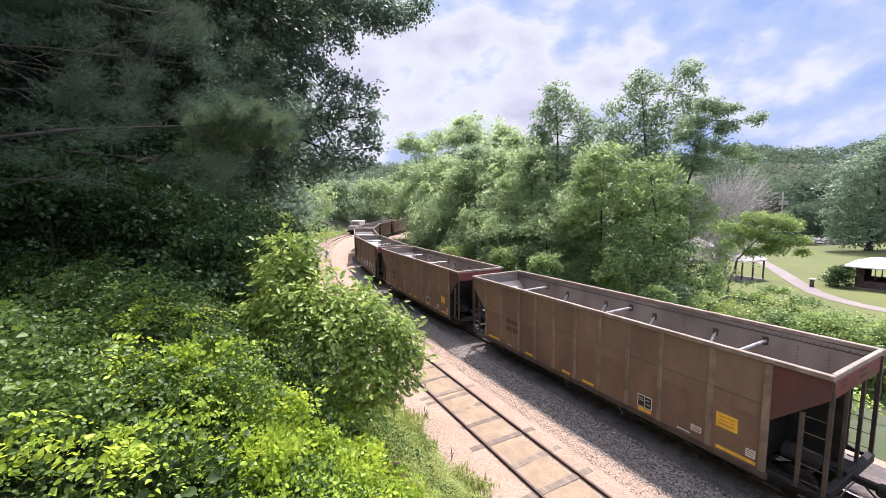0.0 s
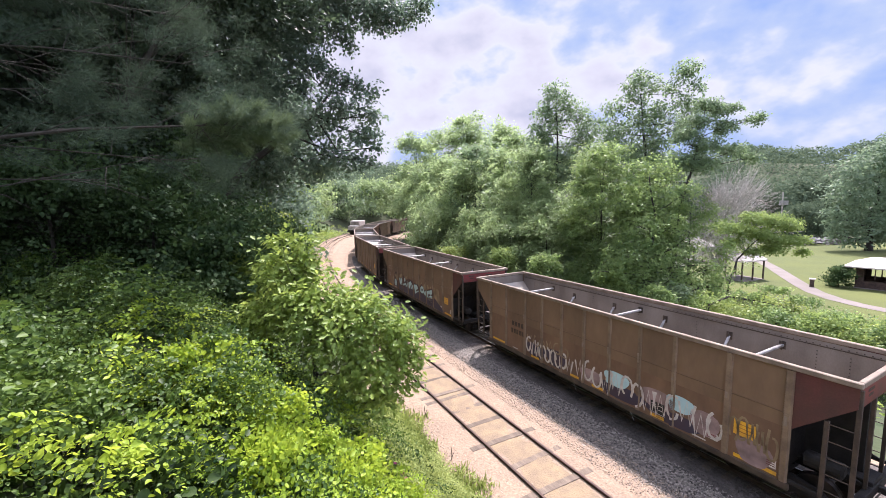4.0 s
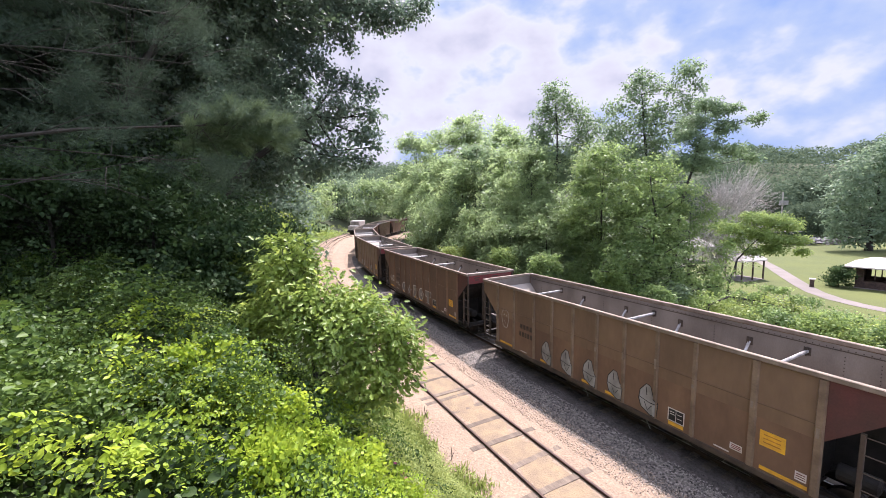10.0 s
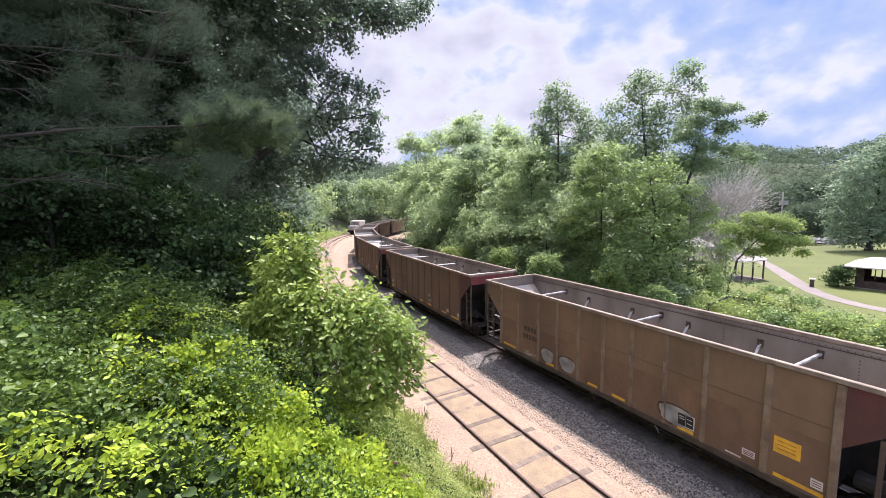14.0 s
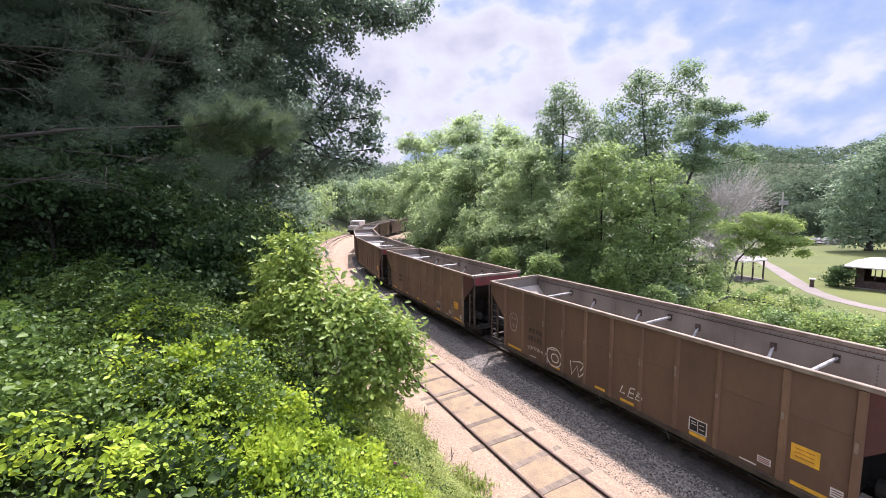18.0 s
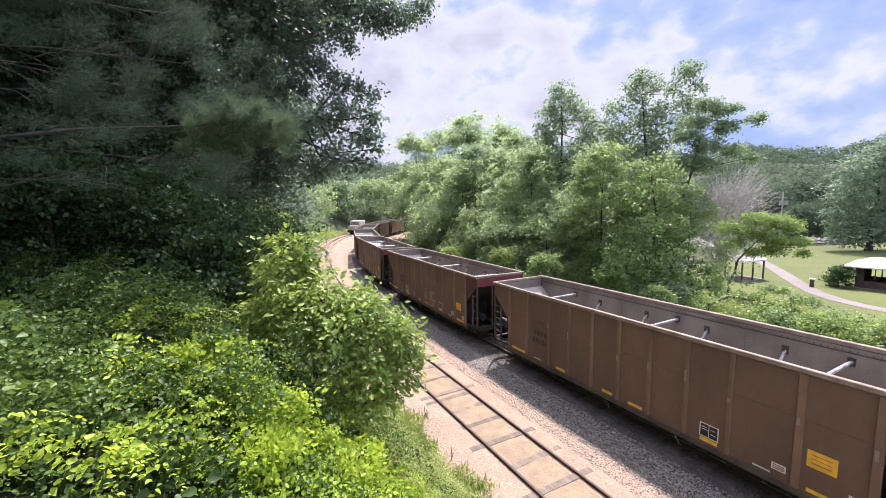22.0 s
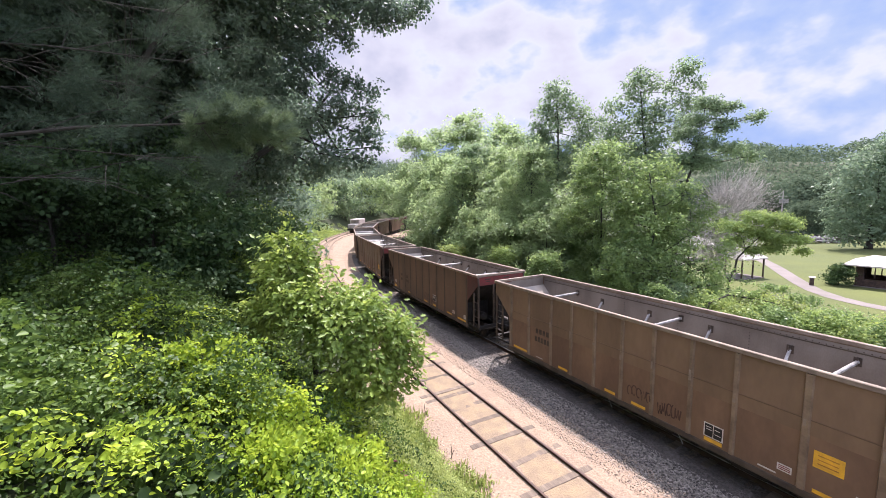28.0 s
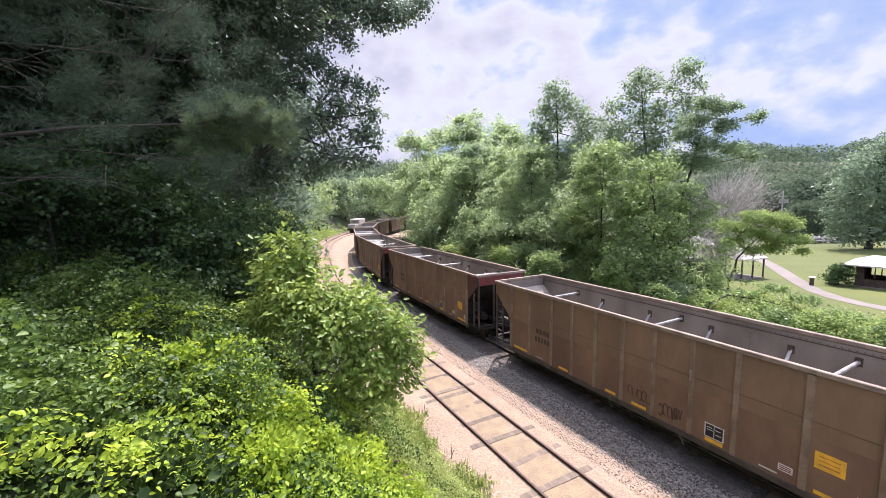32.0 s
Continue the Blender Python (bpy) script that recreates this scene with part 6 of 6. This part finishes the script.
mounds("bank_undergrowth", "leafy undergrowth along the bank beside the siding", (-40, 0, 17, 110), 440, (0.6, 1.5), 100, 0.2, L_OAK, "diamond", 52,
       lambda x, y: (n_of(x, y) < -9.6 - 4.6 * np.clip((offset_of(x, y)[0] - 30) / 40, 0, 1)) & (n_of(x, y) > -19))
mounds("siding_weeds", "sunlit yellow-green weeds on the bank behind the far siding", (-40, -18, 60, 116), 260, (0.4, 0.9), 130, 0.17, L_GRASS, "diamond", 65,
       lambda x, y: (n_of(x, y) < branch_offset(offset_of(x, y)[0]) - 1.7) & (n_of(x, y) > -18.5))
mounds("roadside_weeds", "light green weeds at the edge of the gravel", (-3, 7, 3, 20), 620, (0.15, 0.42), 800, 0.055, L_WEED, "oval", 53,
       lambda x, y: (n_of(x, y) < np.where(y < 13, -7.5, -8.1) + 0.3 * np.sin(y * 2)) & (n_of(x, y) > -10.6), lift=0.05, up=0.8, tall=1.3)
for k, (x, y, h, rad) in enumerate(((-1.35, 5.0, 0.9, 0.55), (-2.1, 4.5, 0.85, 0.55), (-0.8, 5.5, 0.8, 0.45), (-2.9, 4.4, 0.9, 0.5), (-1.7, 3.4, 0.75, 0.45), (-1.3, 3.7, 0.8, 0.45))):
    grow_tree("lime_shrub", "yellow-green leafy shrub on the slope, brightened in colour for sunlight", x, y, h, rad, L_LIME, 600 + k, 5000, 0.06, 0.0, 45, puff=0.3, trunk=0.02, outline="oval", group="sunlit shrubs on the slope", limbs=4, rough=0.5)
mounds("slope_weeds", "fine light green weeds below the vines", (-2.4, 1.6, 5.6, 10.5), 330, (0.15, 0.4), 1400, 0.046, L_WEED, "oval", 59,
       lambda x, y: (n_of(x, y) > -12.1 + 0.4 * np.sin(x * 3 + y * 2)) & (n_of(x, y) < -8.0) & (x > -0.95 * (y - 4.2)) , lift=0.3, up=0.6, tall=1.5)
mounds("trackside_growth", "green scrub between the gravel and the wood", (0, 60, 8, 110), 420, (0.5, 1.1), 190, 0.15, L_OAK, "oval", 54,
       lambda x, y: (n_of(x, y) > np.where(offset_of(x, y)[0] > 40, 7.2, 4.9)) & (n_of(x, y) < 11.5))
r = np.random.default_rng(63)
x, y = r.uniform(-2.5, 4.5, 90000), r.uniform(3.5, 15, 90000)
gn = n_of(x, y)
ok = (gn < -7.5 + 0.35 * np.sin(y * 2) + 0.2 * np.sin(y * 7)) & (gn > -10.4) & (np.sin(x * 4.1 + y) + np.sin(y * 3.3 - x) > -0.7)
x, y = x[ok][:16000], y[ok][:16000]
pos = np.stack([x, y, ground_z(x, y) + 0.12 + 0.25 * np.clip((-n_of(x, y) - 7.6) / 1.5, 0, 1)], -1)
tagged(new("trackside_grass", leaves("trackside_grass", pos, r.uniform(0.16, 0.42, len(x)), L_GRASS, "blade", 0.0, heading=np.stack([r.normal(size=len(x)) * 0.6, r.normal(size=len(x)) * 0.6, np.full(len(x), 2.2)], -1), spread=0.3, seed=64)),
       "thin yellow-green grass at the edge of the gravel", "grass", kind="stuff")
for x, y, h in ((-0.78, 13.6, 0.75), (-0.7, 13.5, 0.5), (0.15, 11.2, 0.7), (0.3, 9.9, 0.5), (0.55, 9.4, 0.4)):
    st = thing("dry_stalk", "dry brown weed stalk at the edge of the gravel", "plant", "dry stalks", pose(x, y, gz(x, y)))
    part("stem", Shape().tube([(0, 0, 0), (0.03, 0.02, h * 0.6), (0.0, 0.05, h)], [0.018, 0.014, 0.006], 5).tube([(0.02, 0.02, h * 0.5), (0.1, 0, h * 0.8)], [0.01, 0.004], 4), M_BARK, st)
for k, (x, y, z) in enumerate(((-0.82, 6.0, 3.28), (-0.74, 6.05, 3.22), (-0.68, 5.9, 3.25), (-0.86, 6.1, 3.36))):
    fl = thing("wild_flower", "small pink wild flower among the weeds", "flower", "pink flowers", pose(x, y, gz(x, y)))
    hh = max(z - gz(x, y), 0.3)
    part("stem", Shape().tube([(0, 0, 0), (0.01, 0, hh)], 0.006, 4), L_GRASS, fl)
    pet = Shape()
    for q in range(6):
        a_ = q * math.tau / 6
        pet.add([(0, 0, hh), (0.03 * math.cos(a_ - 0.4), 0.03 * math.sin(a_ - 0.4), hh + 0.01), (0.05 * math.cos(a_), 0.05 * math.sin(a_), hh), (0.03 * math.cos(a_ + 0.4), 0.03 * math.sin(a_ + 0.4), hh + 0.01)], [(0, 1, 2, 3)])
    part("petals", pet, M_PINK, fl).name = "blossom"

# far woods as one thing that nobody could count: rounded crowns of big leaf clumps over the hills
r = np.random.default_rng(61)
n = 3600
ang = r.uniform(-1.15, 1.15, n)
dist = 130 + 400 * r.random(n) ** 1.1
x, y = dist * np.sin(ang), dist * np.cos(ang)
keep = (np.abs(n_of(x, y)) > 16) & ~((x > 20) & (dist < 165))
x, y, dist = x[keep], y[keep], dist[keep]
wide = r.uniform(3.5, 7.0, len(x))
high = ground_z(x, y) + r.uniform(5, 10, len(x))
own = np.repeat(np.arange(len(x)), 64)
d = unit(r.normal(size=(len(own), 3)))
d[:, 2] = np.abs(d[:, 2]) * 1.1 - 0.3
lump = 1 + 0.22 * np.sin(5 * np.arctan2(d[:, 1], d[:, 0]) + own) * np.cos(4 * d[:, 2] + own)
pos = np.stack([x, y, high], -1)[own] + d * (wide[own] * lump)[:, None] * np.array([1, 1, 0.9])
tagged(new("far_woods", leaves("far_woods", pos, (0.0034 * dist + 0.45)[own], L_FAR, "diamond", 0.1, heading=d + np.array([0, 0, -0.6]), seed=62, lay=d * 2 + np.array([0, 0, 0.8]))), "distant wooded hills of mixed green", "woods", kind="stuff")
# ---- park ----
def sheet(name, pts, lift, mat, label, category):
    """A flat patch laid on the soil."""
    v = [(x, y, float(ground_z(np.array([x]), np.array([y]))[0]) + lift) for x, y in pts]
    k = len(v) // 2
    ob = new(name, Shape().add(v, [(i, i + 1, 2 * k - 2 - i, 2 * k - 1 - i) for i in range(k - 1)]).mesh(name, mat))
    return tagged(ob, label, category, kind="structure")


sheet("lawn", [(26, 12), (25, 30), (29, 46), (38, 62), (54, 80), (76, 97), (140, 97), (120, 80), (105, 62), (92, 46), (82, 30), (74, 14)], 0.03, M_LAWN, "sunny mown lawn in the park", "lawn")
PATH_LINE = [(58, 72), (52.2, 60.8), (47.8, 53.2), (45.2, 48.6), (43.2, 44.6), (42.3, 41.4), (42.2, 38.9), (42.7, 36.4), (44.0, 33.0)]
left, right = [], []
for i, (px_, py_) in enumerate(PATH_LINE):
    a, b = PATH_LINE[max(i - 1, 0)], PATH_LINE[min(i + 1, len(PATH_LINE) - 1)]
    d = Vector((b[0] - a[0], b[1] - a[1])).normalized()
    left.append((px_ - d.y * 0.9, py_ + d.x * 0.9)), right.append((px_ + d.y * 0.9, py_ - d.x * 0.9))
sheet("footpath", left + right[::-1], 0.06, M_PATH, "pale concrete footpath curving over the lawn", "path")


def shelter(x, y, w, d, turn, hip):
    sh = thing("picnic_shelter", "open picnic shelter with a pale metal roof on dark posts", "shelter", m=pose(x, y, gz(x, y), 0, 0, turn))
    roof = Shape().add([(-w / 2, -d / 2, 2.8), (w / 2, -d / 2, 2.8), (w / 2, d / 2, 2.8), (-w / 2, d / 2, 2.8), (-w * hip, 0, 4.3), (w * hip, 0, 4.3),
                        (-w / 2, -d / 2, 2.65), (w / 2, -d / 2, 2.65), (w / 2, d / 2, 2.65), (-w / 2, d / 2, 2.65)],
                       [(0, 1, 5, 4), (1, 2, 5), (2, 3, 4, 5), (3, 0, 4), (0, 6, 7, 1), (1, 7, 8, 2), (2, 8, 9, 3), (3, 9, 6, 0), (9, 8, 7, 6)])
    part("roof", roof, M_ROOF, sh, "pale metal roof")
    for sx in (-1, 0, 1):
        for sy in (-1, 1):
            part("post", Shape().box((sx * (w / 2 - 0.3), sy * (d / 2 - 0.3), 1.32), (0.16, 0.16, 2.68), b=0.015), M_TIMBER, sh)
    part("slab", Shape().box((0, 0, 0.04), (w - 0.3, d - 0.3, 0.16), b=0.02), M_PATH, sh)
    return sh


shelter(41.0, 53.6, 4.9, 4.2, 20, 0.2)
shelter(45.2, 70.0, 5.0, 4.0, 20, 0.2)
hall = thing("park_hall", "low dark brick park building with a pale roof", "building", m=pose(56.1, 42.5, gz(56, 42.5) - 0.1, 0, 0, -55))
OPEN = [(-6.3, -4.5), (-3.2, -0.8), (2.8, 5.2)]
for yy in (-2.4, 2.4):
    wall_ = Shape().box((0, yy, 0.5), (14, 0.22, 1.0))
    for a, b in zip([-7.0] + [q[1] for q in OPEN], [q[0] for q in OPEN] + [7.0]):
        wall_.box(((a + b) / 2, yy, 1.83), (b - a, 0.22, 1.66))
    part("wall", wall_, M_WALL, hall)
    for a, b in OPEN:
        part("window_frame", Shape().box(((a + b) / 2, yy, 2.6), (b - a - 0.02, 0.12, 0.1)).box(((a + b) / 2, yy, 1.04), (b - a - 0.02, 0.26, 0.07)).box(((a + b) / 2, yy, 1.82), (0.1, 0.1, 1.46)), M_TIMBER, hall)
for xx in (-6.9, 6.9):
    part("wall", Shape().box((xx, 0, 1.33), (0.2, 4.56, 2.66)), M_WALL, hall)
part("roof", Shape().slab([(-8.0, -3.6, 2.68), (-8.0, 3.6, 2.68), (-8.0, 3.6, 2.82), (-8.0, -3.6, 2.82)], (16, 0, 0)).add([(-8.0, -3.6, 2.82), (8.0, -3.6, 2.82), (8.0, 3.6, 2.82), (-8.0, 3.6, 2.82), (-6.0, 0.2, 3.75), (6.0, 0.2, 3.75)], [(0, 1, 5, 4), (1, 2, 5), (2, 3, 4, 5), (3, 0, 4)]), M_ROOF, hall, "pale metal roof")
part("footing", Shape().box((0, -2.6, 0.06), (14.2, 0.3, 0.3), b=0.02), M_PATH, hall)
part("floor_slab", Shape().box((0, 0, 0.04), (13.6, 4.5, 0.14), b=0.02), M_PATH, hall)
post = thing("information_post", "small dark information post with a pale slanted top", "sign", m=pose(45.4, 47.4, gz(45.4, 47.4), 0, 0, -40))
part("stem", Shape().box((0, 0, 0.5), (0.42, 0.28, 1.0), b=0.02), M_TIMBER, post)
part("top", Shape().box((0, 0, 1.06), (0.6, 0.4, 0.1), pose(0, 0, 0, 15).to_3x3(), b=0.02), M_ROOF, post, "pale slanted top")
grow_tree("shrub", "dark clipped shrub beside the park building", 48.7, 47.4, 2.5, 1.2, L_LOW, 91, 9000, 0.16, 0.0, 40, puff=0.4, trunk=0.05)
pole = thing("utility_pole", "utility pole with grey transformers behind the park", "pole", m=pose(79.5, 92, gz(79.5, 92)))
part("mast", Shape().tube([(0, 0, 0), (0, 0, 12.5)], [0.17, 0.11], 8), M_DEADBARK, pole)
part("crossarm", Shape().box((0, 0, 11.2), (2.2, 0.12, 0.12), b=0.01), M_DEADBARK, pole)
for xx in (-0.7, 0.0, 0.7):
    part("transformer", Shape().tube([(xx, -0.35, 9.6), (xx, -0.35, 10.6)], 0.3, 10), M_TUBE, pole)

r = np.random.default_rng(95)
vv, ff = [], []
for _ in range(420):
    c_ = np.array([r.uniform(82, 96), r.uniform(91, 97), -3.1 + r.uniform(0, 1.3)])
    o = np.array([(1, 0, 0), (-1, 0, 0), (0, 1, 0), (0, -1, 0), (0, 0, 0.8), (0, 0, -0.8)]) * r.uniform(0.25, 0.6, (6, 1))
    b_ = len(vv)
    vv += [tuple(c_ + q) for q in o]
    ff += [tuple(b_ + q for q in f) for f in ((0, 2, 4), (2, 1, 4), (1, 3, 4), (3, 0, 4), (2, 0, 5), (1, 2, 5), (3, 1, 5), (0, 3, 5))]
tagged(new("riprap_bank", Shape().add(vv, ff).mesh("riprap_bank", M_RIPRAP)), "bank of loose grey riprap stones behind the lawn", "stones", kind="stuff")

# white rail vehicle far down the siding
rv = thing("maintenance_vehicle", "white boxy maintenance vehicle parked on the far siding", "rail vehicle", m=pose(-24.1, 111.5, -0.15, 0, 0, 82))
part("body", Shape().box((0, 0, 2.65), (4.6, 2.8, 2.2), b=0.15), M_ROOF, rv, "white body")
part("hood", Shape().box((-3.6, 0, 1.85), (2.6, 2.3, 1.2), b=0.12), M_TUBE, rv, "grey hood")
part("windscreen", Shape().box((-2.32, 0, 3.0), (0.04, 2.2, 0.8), b=0.01), M_INNER, rv, "dull windscreen")
part("chassis", Shape().box((-1.3, 0, 1.05), (7.4, 2.3, 0.5), b=0.06), M_UNDER, rv)
part("bumper", Shape().box((-5.05, 0, 1.0), (0.12, 2.4, 0.35), b=0.03), M_UNDER, rv)
for sx in (-3.8, 1.4):
    part("wheel", Shape().tube([(sx, -0.9, 0.45), (sx, 0.9, 0.45)], 0.45, 14), M_WHEEL, rv)

# ---- cloud layer ----
def cloud_material():
    m = bpy.data.materials.new("cloud_glow")
    m.use_nodes = True
    nt = m.node_tree
    N, L = nt.nodes.new, nt.links.new
    nt.nodes.remove(nt.nodes["Principled BSDF"])
    em = N("ShaderNodeEmission")
    tc, mp = N("ShaderNodeTexCoord"), N("ShaderNodeMapping")
    mp.inputs["Scale"].default_value = (1, 1, 1.6)
    mp.inputs["Rotation"].default_value = (0.0, 0.35, 0.0)
    L(tc.outputs["Object"], mp.inputs["Vector"])
    big, fine = N("ShaderNodeTexNoise"), N("ShaderNodeTexNoise")
    for q, s, d, rg in ((big, 0.0009, 6, 0.5), (fine, 0.0036, 6, 0.5)):
        q.inputs["Scale"].default_value, q.inputs["Detail"].default_value, q.inputs["Roughness"].default_value = s, d, rg
        L(mp.outputs["Vector"], q.inputs["Vector"])
    add = N("ShaderNodeMath")
    add.operation = "MULTIPLY_ADD"
    add.inputs[1].default_value = 0.35
    L(fine.outputs["Fac"], add.inputs[0]), L(big.outputs["Fac"], add.inputs[2])
    ramp = N("ShaderNodeValToRGB")
    el = ramp.color_ramp.elements
    el[0].position, el[0].color = 0.5, (0.36, 0.52, 0.86, 1)
    el[1].position, el[1].color = 0.635, (0.54, 0.66, 0.86, 1)
    for p, c in ((0.72, (0.84, 0.88, 0.935, 1)), (0.8, (0.78, 0.79, 0.86, 1)), (0.92, (0.6, 0.63, 0.74, 1))):
        e_ = el.new(p)
        e_.color = c
    sep, tilt, total = N("ShaderNodeSeparateXYZ"), N("ShaderNodeMapRange"), N("ShaderNodeMath")
    L(tc.outputs["Object"], sep.inputs[0])
    tilt.inputs["From Min"].default_value, tilt.inputs["From Max"].default_value = -200, 1700
    tilt.inputs["To Min"].default_value, tilt.inputs["To Max"].default_value = 0.1, -0.035
    L(sep.outputs["X"], tilt.inputs["Value"])
    L(add.outputs[0], total.inputs[0]), L(tilt.outputs["Result"], total.inputs[1])
    L(total.outputs[0], ramp.inputs["Fac"])
    L(ramp.outputs["Color"], em.inputs["Color"])
    em.inputs["Strength"].default_value = 0.247
    L(em.outputs["Emission"], nt.nodes["Material Output"].inputs["Surface"])
    return m


vs, fs = [], []
NA, NE = 48, 16
for j in range(NE + 1):
    el_ = radians(-3 + 47 * j / NE)
    for i_ in range(NA + 1):
        az = radians(-85 + 170 * i_ / NA)
        vs.append((2400 * math.cos(el_) * math.sin(az), 2400 * math.cos(el_) * math.cos(az), 2400 * math.sin(el_)))
fs = [(j * (NA + 1) + i_, j * (NA + 1) + i_ + 1, (j + 1) * (NA + 1) + i_ + 1, (j + 1) * (NA + 1) + i_) for j in range(NE) for i_ in range(NA)]
clouds = new("backdrop_clouds", Shape().add(vs, fs).mesh("backdrop_clouds", cloud_material(), True))
tagged(clouds, "drifting white broken clouds with blue gaps", "sky", kind="structure")


# ---- movement ----
def motions():
    for k, car in cars:
        walk(car, train_rows(k))
    # all wheels turn alike, so one set of keys serves them
    rows = []
    for i in range(0, 32 * 12 + 1):
        t = i / 12
        rows.append((t, pose(0, 0, 0.457, 0, math.degrees(travelled(t) / 0.457), 0)))
    axles = {}
    for ob in [o for o in scene.objects if o.name.startswith("wheelset")]:
        x = ob.matrix_basis.translation.x
        side = x > 0
        if side not in axles:
            walk(ob, [(t, pose(x, 0, 0, 0, 0, 0) @ m) for t, m in rows])
            axles[side] = ob.animation_data
        else:
            ob.rotation_mode = "QUATERNION"
            keys = ob.animation_data_create()
            keys.action = axles[side].action
            keys.action_slot = axles[side].action_slot
    walk(clouds, [(0, pose(0, 0, 0)), (32, pose(0, 0, 0, 0, 0, -4.5))])
    for key, size in (("d", 1.0), ("e", 0.45), ("f", 0.5), ("oak", 0.9), ("mid", 0.35), ("n", 0.6), ("q", 0.4), ("over", 0.3)):
        tree = TREES[key]
        base = tree.matrix_basis.copy()
        rows = []
        for i in range(33):
            a_ = float(np.interp(i, (0, 9, 13, 16.5, 20, 23, 25, 29, 32), (0, -0.7, 0, 1.0, 3.4, 1.7, 0.8, 0.5, 0.3))) * (1 if key == "d" else 0.35)
            a_ += 0.35 * math.sin(i * 1.9 + len(key) + ord(key[0])) + 0.2 * math.sin(i * 0.83 + ord(key[0]))
            rows.append((float(i), base @ pose(0, 0, 0, 0.4 * size * math.sin(i * 1.3), a_ * size, 0)))
        walk(tree, rows)


motions()
